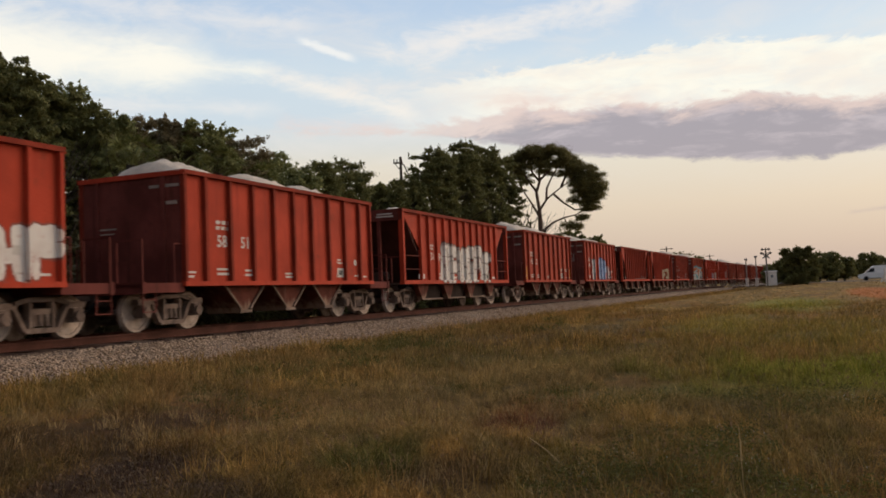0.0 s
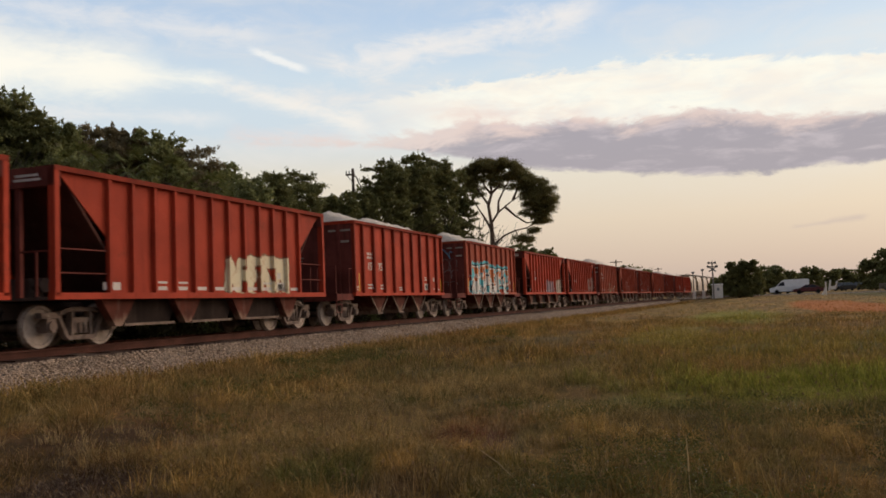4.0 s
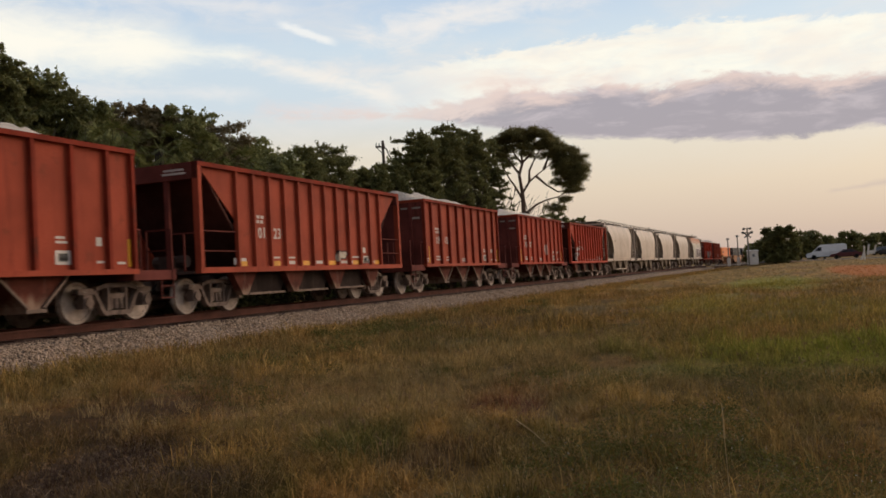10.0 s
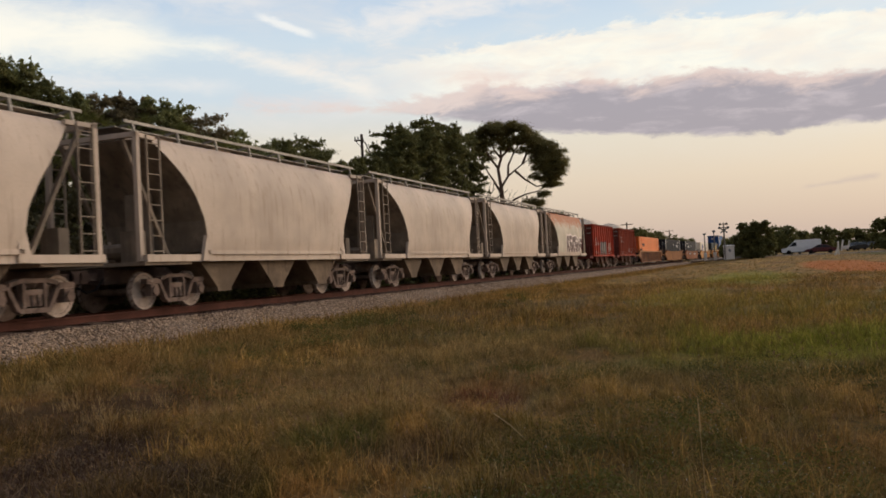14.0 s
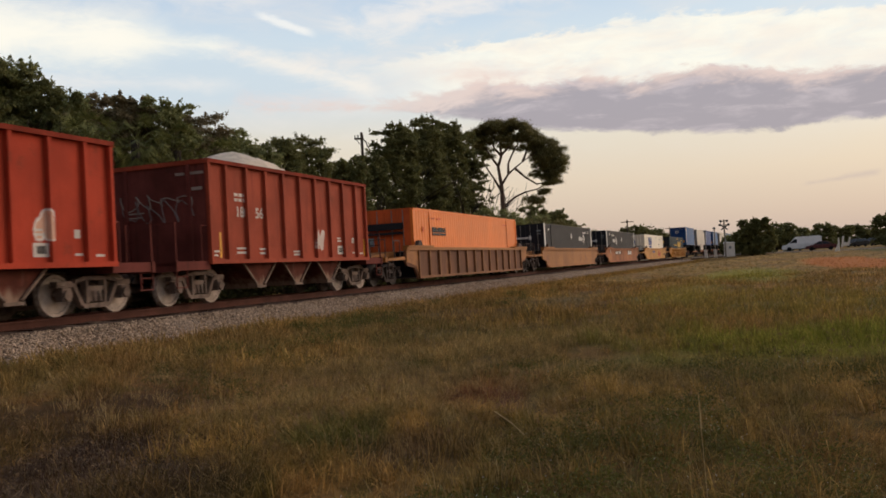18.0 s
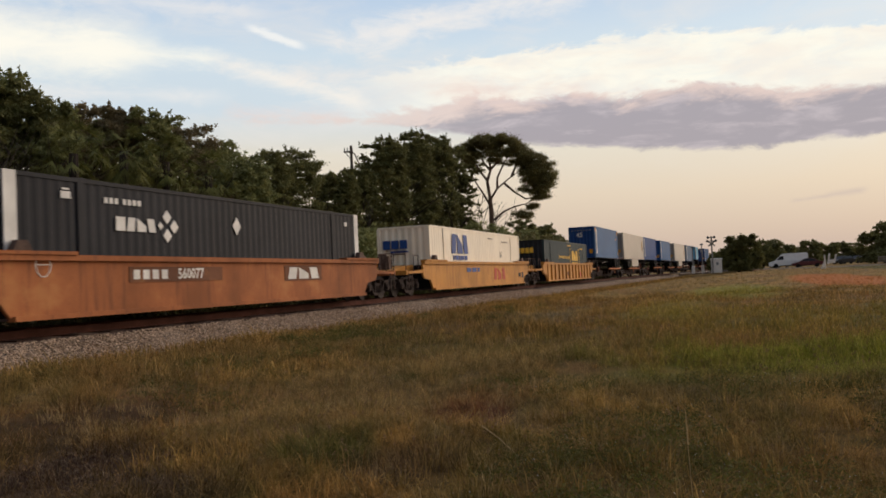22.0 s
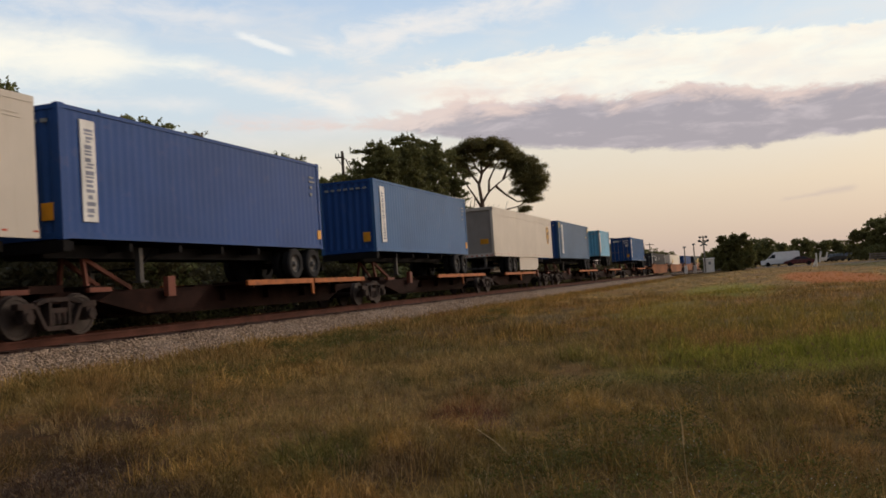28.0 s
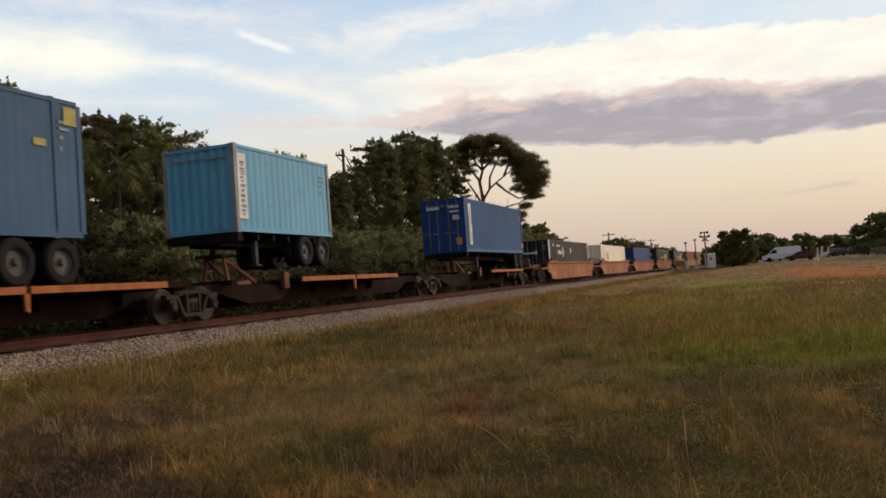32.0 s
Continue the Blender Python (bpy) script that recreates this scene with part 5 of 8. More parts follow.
def build_hoppers():
    first = {"A": build_square_hopper(), "B": build_slope_hopper()}
    cars, used = [], set()
    for kind, *_ in HOPPERS:
        cars.append(copy_thing(first[kind], Matrix()) if kind in used else first[kind])
        used.add(kind)
    tones = [(0.310, 0.040, 0.018), (0.355, 0.042, 0.018), (0.285, 0.052, 0.025)]
    for i, (car, (kind, s, tone, load, digits, writing)) in enumerate(zip(cars, HOPPERS)):
        place(car, s)
        repaint(car, red_paint("sprayed_oxide_paint", tones[tone], writing) if writing else RED[tone], bool(writing))
        heap_mesh = LOADS[load] if load < 6 else LOW_LOADS[load - 6]
        pile = tagged(new("gravel_load", heap_mesh), "heap of pale crushed limestone in a hopper car", "gravel", "gravel loads of the train")
        place(pile, s, TOP_Z - 0.02)
        if writing:
            car["label"] = "oxide-red open hopper car with sprayed graffiti along its side"
        if digits:
            x, z, step_x = (-3.46, 2.28 if i in (11, 19) else 1.98, 1.00) if kind == "A" else (-3.50, 1.92, 1.00)
            number(car, x + 0.03, z, digits[0])
            number(car, x + step_x, z, digits[1])
            for up, wide in ((0.42, 0.60), (0.56, 0.68)) if kind == "A" else ((0.40, 0.56), (0.53, 0.60)):
                mark_bars(car, x, z + up, w=wide, h=0.085)
        if i in (4, 8, 11, 19):
            rng = random.Random(i)
            for z, tone in ((3.10, "sky_blue" if i == 8 else "panel_teal"), (2.55, "scrawl_grey"), (2.15, "scrawl_grey"), (1.6, "scrawl_grey")) if i in (8, 11) else ((2.75, "faded_mark"), (2.45, "scrawl_grey")):
                turn, high, pts = 0.0, 0.2, []
                for k in range(48):
                    turn, high = turn + rng.uniform(0.25, 1.15), min(0.34, max(0.06, high + rng.uniform(-0.08, 0.08)))
                    pts.append((-4.732, 1.10 - 0.045 * k + 0.13 * math.sin(turn), z + high * math.cos(turn * 0.9)))
                part("scrawl", Shape().pipe(pts, 0.017, 4), MAT[tone], car)
        if i in (12, 14):
            stencils(car, -1.502, [(-4.3 + 1.63 * k, 1.16, 0.46, 0.13) for k in range(6)], MAT["yellow_mark"], "reflector")
        if i in (3, 7, 8, 11, 13, 15, 16, 19):
            stencils(car, -1.502, [(-4.24, 1.18, 0.09, 0.66), (4.52, 1.18, 0.10, 0.60)] + ([(-1.44, 1.18, 0.09, 0.42), (0.40, 1.18, 0.09, 0.45)] if i == 11 else []), MAT["yellow_mark"], "reflector")


build_hoppers()


# ---- covered hoppers ----
def build_covered_hopper():
    car = thing("covered_hopper_car", "weathered cream covered hopper car with rounded sides and roof walk", "hopper car", group="covered hoppers of the train")
    half, cream, grimy = 6.08, MAT["cream"], MAT["cream_end"]
    levels = 15
    zs = [1.38 + (4.12 - 1.38) * i / (levels - 1) for i in range(levels)]
    wide = lambda z: 1.58 - 0.05 * max(0, (1.9 - z) / 0.5) ** 2 - 0.42 * max(0, (z - 2.6) / 1.5) ** 2.2
    def cut(z):
        return float(np.interp(z, [1.38, 2.2, 2.8, 3.3, 3.7, 4.12], [2.30, 2.15, 1.80, 1.38, 1.00, 0.60]))
    s = Shape()
    nx = 9
    for z in zs:
        a = -half + cut(z)
        for side in (-1, 1):
            s.v += [(a + (-2 * a) * i / (nx - 1), side * wide(z), z) for i in range(nx)]
    row = 2 * nx
    for j in range(levels - 1):
        for o in (0, nx):
            s.f += [(j * row + o + i, j * row + o + i + 1, (j + 1) * row + o + i + 1, (j + 1) * row + o + i) for i in range(nx - 1)]
    t = (levels - 1) * row
    k = len(s.v)
    a = -half + cut(4.12)
    s.v += [(a + (-2 * a) * i / (nx - 1), 0, 4.27) for i in range(nx)]
    for i in range(nx - 1):
        s.f += [(t + i, t + i + 1, k + i + 1, k + i), (t + nx + i, k + i, k + i + 1, t + nx + i + 1)]
    s.f += [(t, k, t + nx), (t + nx - 1, t + 2 * nx - 1, k + nx - 1)]
    body = part("tank_body", s, cream, car, smooth=True)
    for sg in (-1, 1):
        e = Shape()
        for z in zs:
            x = sg * (half - cut(z)) - sg * 0.004
            e.v += [(x, -wide(z), z), (x, wide(z), z)]
        e.f = [(2 * j, 2 * j + 1, 2 * j + 3, 2 * j + 2) for j in range(levels - 1)]
        part("slope_sheet", e, grimy, car, "grimy sloping end sheet")
        b = sg * half
        part("end_frame", Shape().box(b - 0.06, -1.36, 1.15, b + 0.06, -1.24, 4.15).box(b - 0.06, 1.24, 1.15, b + 0.06, 1.36, 4.15).box(b - 0.06, -1.36, 4.05, b + 0.06, 1.36, 4.17)
             .beam((b, -1.3, 4.1), (b - sg * 0.75, -1.2, 4.1), 0.10, 0.10).beam((b, 1.3, 4.1), (b - sg * 0.75, 1.2, 4.1), 0.10, 0.10), cream, car)
        part("end_brace", Shape().beam((b, -0.9, 4.05), (b - sg * 1.5, -0.9, 1.3), 0.09, 0.09).beam((b, 0.9, 4.05), (b - sg * 1.5, 0.9, 1.3), 0.09, 0.09).box(min(b - sg * 1.7, b - sg * 1.5), -0.35, 1.2, max(b - sg * 1.7, b - sg * 1.5), 0.35, 2.9), grimy, car)
        part("end_platform", Shape().box(min(b, b - sg * 1.75), -1.42, 1.06, max(b, b - sg * 1.75), 1.42, 1.15), grimy, car)
        ladder(car, b - sg * 0.42, -1.44, 1.2, 4.1, grimy, 0.46, True, 8)
        ladder(car, b - sg * 0.42, 1.44, 1.2, 4.1, cream, 0.46, True, 8)
        for side in (-1, 1):
            part("jacking_plate", Shape().prism([(b - sg * 2.40, 1.14), (b - sg * 2.40, 1.9), (b - sg * 2.26, 1.9), (b - sg * 2.05, 1.14)], side * 1.46, side * 1.56), cream, car)
        part("brake_gear", Shape().tube((b - sg * 0.9, -0.2, 1.45), (b - sg * 0.9, 0.7, 1.45), 0.19, n=10).box(b - sg * 0.55 - 0.15, -0.9, 1.15, b - sg * 0.55 + 0.15, -0.4, 1.9), grimy, car)
        bogie(car, sg * 4.50, "dusty")
        coupler(car, b + sg * 0.05, sg, MAT["frame_steel"])
    for side in (-1, 1):
        a, b = sorted((side * 1.38, side * 1.50))
        part("side_sill", Shape().box(-half, a, 1.13, half, b, 1.30), cream, car)
        a, b = sorted((side * 1.48, side * 1.56))
        part("lower_flange", Shape().box(-half + 2.25, a, 1.30, half - 2.25, b, 1.40), cream, car)
    part("roof_walk", Shape().box(-half + 0.1, -0.62, 4.36, half - 0.1, 0.62, 4.39), MAT["bare"], car)
    for side in (-1, 1):
        r = Shape().beam((-half, side * 0.98, 4.46), (half, side * 0.98, 4.46), 0.06, 0.07)
        for i in range(8):
            x = -half + 0.3 + i * (2 * half - 0.6) / 7
            r.beam((x, side * 0.98, 4.46), (x, side * 1.05, 4.10), 0.05, 0.05).beam((x, side * 0.98, 4.44), (x, side * 0.6, 4.38), 0.04, 0.04)
        part("roof_rail", r, MAT["bare"], car)
    for i in range(4):
        x = -3.9 + i * 2.6
        part("roof_hatch", Shape().box(x - 0.45, -0.38, 4.25, x + 0.45, 0.38, 4.36), cream, car)
    part("centre_sill", Shape().box(-half, -0.22, 0.66, half, 0.22, 1.04), MAT["frame_steel"], car)
    for i in range(3):
        c = -2.75 + i * 2.75
        part("hopper_chute", Shape().prism([(c - 1.25, 1.34), (c + 1.25, 1.34), (c + 0.34, 0.46), (c + 0.30, 0.34), (c - 0.30, 0.34), (c - 0.34, 0.46)], -1.28, 1.28), MAT["outlet"], car)
    return car


def build_covered():
    first = build_covered_hopper()
    for i, car in enumerate([first] + [copy_thing(first, Matrix()) for _ in range(4)]):
        place(car, 242.4 + 13.52 * i)
        if i == 4:
            car["label"] = "cream covered hopper car streaked with rust and dark graffiti"
            for o in car.children:
                if o.name.startswith("tank_body"):
                    o.material_slots[0].link = "OBJECT"
                    o.material_slots[0].material = MAT["rusty_cream"]
        if i == 0:
            for y in (-1.4, 1.4):
                part("under_rail", Shape().pipe([(-3.1, y, 1.14), (-2.8, y, 0.42), (2.0, y, 0.42), (2.6, y, 1.14)], 0.045), MAT["cream"], car)
            for z, w in ((2.66, 0.62), (2.40, 0.55), (2.05, 0.70)):
                for k in range(4):
                    part("owner_mark", Shape().box(-3.5 + k * w / 4, -1.578, z, -3.5 + (k + 0.75) * w / 4, -1.55, z + 0.17), MAT["faded_mark"], car)


build_covered()


# ---- containers, well cars, spine cars, trailers ----
def wave_side(length, z0, z1, y, period, depth, x0=0.0, flip=1):
    """A corrugated wall in the plane y, its troughs set in by depth."""
    s = Shape()
    n = max(2, int(length / period))
    p = length / n
    xs, ys = [], []
    for i in range(n):
        for f, d in ((0.0, 0), (0.28, 0), (0.45, 1), (0.73, 1)):
            xs.append(x0 + (i + f + 0.12) * p)
            ys.append(y + flip * depth * d)
    xs[0] = x0
    xs.append(x0 + length)
    ys.append(y)
    s.v = [(x, yy, z0) for x, yy in zip(xs, ys)] + [(x, yy, z1) for x, yy in zip(xs, ys)]
    m = len(xs)
    s.f = [(i, i + 1, m + i + 1, m + i) for i in range(m - 1)]
    return s


def build_container(name, label, length, width, height, body, end, post, period=0.28, depth=0.036, doors=False, inset=0.0):
    """A steel box: corrugated walls, rails, corner posts and castings; the -x end shows doors or a corrugated wall. inset: castings of a longer box stand in from its ends."""
    box = thing(name, label, "container")
    L, w, h = length / 2, width / 2, height
    for side in (-1, 1):
        s = wave_side(length - 0.24, 0.14, h - 0.10, side * w * 0.985, period, depth, -L + 0.12, -side)
        part("side_panel", s, body, box)
        a, b = sorted((side * w, side * (w - 0.07)))
        part("top_rail", Shape().box(-L + 0.1, a, h - 0.11, L - 0.1, b, h - 0.02), body, box)
        part("bottom_rail", Shape().box(-L + 0.1, a, 0.02, L - 0.1, b, 0.16), body, box)
        for sg in (-1, 1):
            x0, x1 = sorted((sg * L, sg * (L - 0.15)))
            part("corner_post", Shape().box(x0, min(side * w, side * (w - 0.13)), 0.1, x1, max(side * w, side * (w - 0.13)), h - 0.1), post, box)
            xc = sg * (L - inset)
            for z in (0.0, h - 0.118):
                x0, x1 = sorted((xc + sg * 0.004, xc - sg * 0.178))
                part("corner_casting", Shape().box(x0, min(side * (w + 0.004), side * (w - 0.162)), z, x1, max(side * (w + 0.004), side * (w - 0.162)), z + 0.118), post, box)
            if inset:
                part("inner_post", Shape().box(sg * (L - inset) - 0.09, side * w - 0.008, 0.1, sg * (L - inset) + 0.09, side * w + 0.008, h - 0.1), post, box)
    part("roof", Shape().box(-L + 0.05, -w + 0.06, h - 0.05, L - 0.05, w - 0.06, h - 0.03), body, box)
    part("floor", Shape().box(-L + 0.05, -w + 0.06, 0.06, L - 0.05, w - 0.06, 0.14), MAT["chassis"], box)
    if doors:
        for y0, y1 in ((-w + 0.13, -0.012), (0.012, w - 0.13)):
            part("door", Shape().box(-L + 0.02, y0, 0.16, -L + 0.07, y1, h - 0.12), end, box)
            for f in (0.28, 0.72):
                y = y0 + (y1 - y0) * f
                part("lock_rod", Shape().tube((-L - 0.02, y, 0.10), (-L - 0.02, y, h - 0.08), 0.02, n=6).box(-L - 0.04, y - 0.02, 1.05, -L - 0.02, y + 0.30, 1.09), MAT["bare"], box)
    else:
        m = wave_side(width - 0.26, 0.14, h - 0.10, 0, 0.30, 0.04)
        m.v = [(-L + 0.03 + abs(y), x - w + 0.13, z) for x, y, z in m.v]
        part("front_wall", m, end, box)
    pieces("end_rail", [Shape().box(-L + 0.01, -w + 0.1, h - 0.12, -L + 0.10, w - 0.1, h - 0.02), Shape().box(-L + 0.01, -w + 0.1, 0.02, -L + 0.10, w - 0.1, 0.16)], end, box)
    part("rear_wall", Shape().box(L - 0.07, -w + 0.1, 0.1, L - 0.03, w - 0.1, h - 0.06), body, box)
    return box


def well_body(car, half, ribbed, paint, panel):
    """Deep side walls that slope up over the bogies."""
    for side in (-1, 1):
        y0, y1 = sorted((side * 1.36, side * 1.44))
        wall = [(-half, 0.88), (-half + 0.2, 0.74), (-half + 0.9, 0.66), (-half + 1.25, 0.24), (half - 1.25, 0.24), (half - 0.9, 0.66), (half - 0.2, 0.74), (half, 0.88), (half, 1.40), (-half, 1.40)]
        part("well_wall", Shape().prism(wall, y0, y1), panel if ribbed else paint, car)
        a, b = sorted((side * 1.34, side * 1.54))
        part("top_chord", Shape().box(-half, a, 1.38, half, b, 1.50), paint, car)
        part("bottom_chord", Shape().box(-half + 1.25, a, 0.20, half - 1.25, b, 0.30), MAT["well_rib"] if ribbed else paint, car)
        if ribbed:
            n = 14
            for i in range(n):
                x = -half + 1.32 + i * (2 * half - 2.64) / (n - 1)
                wd = 0.11 if i in (2, 11) else 0.055
                part("rib", Shape().box(x - wd, min(side * 1.44, side * 1.53), 0.30, x + wd, max(side * 1.44, side * 1.53), 1.38), MAT["well_rib"], car)
            for sg in (-1, 1):
                part("end_panel", Shape().prism([(sg * (half - 0.05), 0.9), (sg * (half - 1.0), 0.72), (sg * (half - 1.28), 0.32), (sg * (half - 1.28), 1.38), (sg * (half - 0.05), 1.38)], side * 1.45, side * 1.475), paint, car)
        for sg in (-1, 1):
            x0, x1 = sorted((sg * (half - 0.1), sg * (half - 2.9)))
            part("guide_plate", Shape().box(x0, min(side * 1.30, side * 1.58), 1.50, x1, max(side * 1.30, side * 1.58), 1.57), paint, car)
            xg = sg * (half - 1.5)
            part("container_guide", Shape().prism([(xg - 0.25, 1.57), (xg + 0.25, 1.57), (xg + 0.12, 1.78), (xg - 0.12, 1.78)], side * 1.36, side * 1.52), MAT["frame_steel"], car)
    # added dark plates that keep the well ends dark below the container
    for sg in (-1, 1):
        x0, x1 = sorted((sg * (half - 1.24), sg * (half - 1.30)))
        part("end_bulkhead", Shape().box(x0, -1.35, 0.27, x1, 1.35, 1.36), MAT["chassis"], car)
    part("well_floor", Shape().box(-half + 1.2, -1.36, 0.22, half - 1.2, 1.36, 0.27), MAT["frame_steel"], car)


def build_well_car(label, ribbed, paint):
    car = thing("well_car", label, "well car", group="well cars of the train")
    half = 9.35
    well_body(car, half, ribbed, paint, MAT["well_panel"])
    for sg in (-1, 1):
        x = lambda d: sg * (half + d)
        part("end_platform", Shape().prism([(x(-0.9), 1.0), (x(0.2), 1.0), (x(1.92), 0.92), (x(1.92), 1.12), (x(0.2), 1.30), (x(-0.9), 1.38)], -0.62, 0.62).box(min(x(-0.1), x(0.5)), -1.42, 0.98, max(x(-0.1), x(0.5)), 1.42, 1.12), paint, car)
        part("end_sill", Shape().box(min(x(1.72), x(1.92)), -1.42, 0.92, max(x(1.72), x(1.92)), 1.42, 1.10).beam((x(1.78), -1.4, 1.0), (x(0.3), -1.4, 1.05), 0.07, 0.10).beam((x(1.78), 1.4, 1.0), (x(0.3), 1.4, 1.05), 0.07, 0.10), paint, car)
        pieces("handrail", [Shape().pipe([(x(1.84), y0, 1.1), (x(1.84), y0, 1.79), (x(1.84), y1, 1.79), (x(1.84), y1, 1.1)], 0.02) for y0, y1 in ((-1.38, -0.75), (0.75, 1.38))], MAT["frame_steel"], car)
        part("grab_iron", Shape().pipe([(x(0.45), -1.4, 1.1), (x(0.45), -1.4, 1.75), (x(1.0), -1.4, 1.75), (x(1.0), -1.4, 1.06)], 0.02), MAT["frame_steel"], car)
        part("brake_stand", Shape().box(x(1.2) - 0.12, -0.4, 1.15, x(1.2) + 0.12, 0.1, 1.75).tube((x(1.2) - 0.2, -0.15, 1.62), (x(1.2) - 0.16, -0.15, 1.62), 0.26, n=14), MAT["frame_steel"], car)
        ladder(car, x(1.5), -1.44, 0.35, 1.0, MAT["frame_steel"], 0.4, True, 2, "step")
        bogie(car, x(0.85), "dark")
        coupler(car, x(1.92), sg, MAT["frame_steel"])
    return car


def bars(owner, y, blocks, mat, name="owner_mark"):
    for x, z, w, h in blocks:
        part(name, Shape().box(x, y - 0.006, z, x + w, y + 0.01, z + h), mat, owner)


def cut_letters(owner, y, x, z, w, h, count, mat, slant=0.0, name="owner_mark", gap=0.22):
    """An owner's mark drawn as plain slabs of its colour, each with an outline of its own."""
    cell = w / count
    forms = [[(0.0, 0.0), (1.0, 0.0), (1.0, 1.0), (0.0, 1.0)], [(0.2, 0.0), (1.0, 0.0), (0.8, 1.0), (0.0, 1.0)], [(0.0, 0.0), (1.0, 0.0), (1.0, 0.45), (0.0, 1.0)], [(0.0, 0.0), (0.8, 0.0), (1.0, 1.0), (0.2, 1.0)]]
    for i in range(count):
        a, b = x + i * cell, (1 - gap) * cell
        part(name, Shape().prism([(a + u * b + slant * v, z + v * h) for u, v in forms[(i * 3 + count) % 4]], y - 0.006, y + 0.008), mat, owner)


def build_wells():
    smooth_car = build_well_car("ochre smooth-sided intermodal well car, streaked with grime", False, MAT["well_ochre"])
    ribbed = build_well_car("ochre rib-sided intermodal well car, grimy panels", True, MAT["well_ochre"])
    plan = [("ribbed", 340.83, "well_ochre", "orange"), ("smooth", 363.72, "well_ochre", "charcoal far"), ("smooth", 386.8, "well_rust", "charcoal"), ("smooth", 410.5, "well_yellow", "white"),
            ("ribbed", 433.4, "well_yellow", "slate"), ("smooth", 601.0, "well_rust", "charcoal"), ("smooth", 624.0, "well_rust", "cream"), ("smooth", 647.1, "well_rust", "blue"),
            ("smooth", 670.1, "well_rust", "slate"), ("ribbed", 693.2, "well_ochre", "slate"), ("smooth", 716.2, "well_ochre", "rusty"), ("smooth", 739.3, "well_rust", "rusty"), ("smooth", 762.4, "well_rust", "charcoal"), ("smooth", 785.4, "well_ochre", "blue")]
    long_box = dict(length=16.0, width=2.59, height=2.90, period=0.30, depth=0.018, inset=1.98)
    greys = []
    for shift, num, tick, placard in ((0.0, -5.3, -6.6, 0.0), (7.83, 4.46, 6.45, 0.27)):
        umax = build_container("container", "charcoal ribbed long container with pale end posts and pale mark", body=MAT["charcoal"], end=MAT["door_black"], post=MAT["charcoal"], doors=True, **long_box)
        for side in (-1, 1):
            for sg in (-1, 1):
                x0, x1 = sorted((sg * 8.08, sg * 7.76))
                part("pale_end_post", Shape().box(x0, min(side * 1.300, side * 1.27), 0.05, x1, max(side * 1.300, side * 1.27), 2.88), MAT["letter_pale"], umax)
        cut_letters(umax, -1.30, -4.94 + shift, 1.80, 1.45, 0.32, 4, MAT["letter_pale"], gap=0.14)
        for cx, cz, r in ((-3.10, 2.20, 0.17), (-2.82, 1.97, 0.17), (-3.10, 1.74, 0.17), (-3.36, 1.97, 0.10)):
            part("owner_mark", Shape().prism([(cx + shift - r, cz), (cx + shift, cz + r), (cx + shift + r, cz), (cx + shift, cz - r)], -1.306, -1.29), MAT["letter_pale"], umax)
        bars(umax, -1.30, [(num + 0.17 * i + (0.1 if i > 2 else 0), 2.40, 0.11, 0.13) for i in range(7)] + [(tick, 2.42, 0.28, 0.15), (tick + 0.04, 2.60, 0.2, 0.04), (6.95 if shift == 0 else -6.9, 2.42, 0.2, 0.14)], MAT["letter_pale"], "stencil")
        part("placard", Shape().prism([(placard - 0.20, 2.11), (placard, 2.36), (placard + 0.20, 2.11), (placard, 1.86)], -1.304, -1.29), MAT["letter_pale"], umax)
        part("owner_mark", Shape().box(-8.12, -0.2, 1.9, -8.05, 0.7, 2.02).box(-8.12, -0.40, 1.83, -8.05, -0.25, 2.1), MAT["letter_pale"], umax)
        part("stencil", Shape().box(-8.12, -1.05, 2.35, -8.05, -0.8, 2.45).box(-8.12, -1.05, 2.15, -8.05, -0.8, 2.22), MAT["rail_grey"], umax)
        greys.append(umax)
    umax = greys[0]
    orange = build_container("container", "bright orange ribbed long container with black mark", body=MAT["orange"], end=MAT["orange_end"], post=MAT["orange"], doors=True, **long_box)
    cut_letters(orange, -1.30, -5.8, 1.89, 1.7, 0.22, 8, MAT["black_mark"], gap=0.12)
    bars(orange, -1.30, [(-5.8, 1.76, 1.68, 0.09)], MAT["black_mark"])
    bars(orange, -1.30, [(-5.9, 2.45, 0.4, 0.08), (-5.2, 2.45, 0.5, 0.08), (-6.98, 1.9, 0.16, 0.20), (5.2, 2.45, 0.7, 0.07)], MAT["orange_end"], "stencil")
    part("owner_mark", Shape().box(-8.13, -0.85, 2.0, -8.05, 0.75, 2.28).box(-8.13, -0.85, 1.80, -8.05, 0.75, 1.90), MAT["black_mark"], orange)
    part("stencil", Shape().box(-8.12, 0.5, 1.35, -8.05, 0.85, 1.7), MAT["rail_grey"], orange)
    white = build_container("container", "cream-white ribbed long container with dark blue mark", body=MAT["white_box"], end=MAT["white_box"], post=MAT["white_box"], **long_box)
    cut_letters(white, -1.30, -5.0, 1.62, 2.7, 0.95, 3, MAT["letter_blue"], gap=0.12)
    bars(white, -1.30, [(-4.75, 1.30, 0.2, 0.22), (-4.45, 1.30, 0.5, 0.22), (-3.85, 1.30, 0.75, 0.22), (-2.98, 1.30, 0.4, 0.22)], MAT["letter_blue"])
    bars(white, -1.30, [(4.0, 2.36, 0.26, 0.07), (4.34, 2.36, 0.20, 0.07), (4.62, 2.36, 0.62, 0.07), (3.6, 1.5, 0.26, 0.03), (3.6, 1.80, 0.26, 0.03), (3.6, 1.53, 0.03, 0.27), (3.83, 1.53, 0.03, 0.27), (1.2, 2.5, 0.9, 0.05)], MAT["faded_mark"], "stencil")
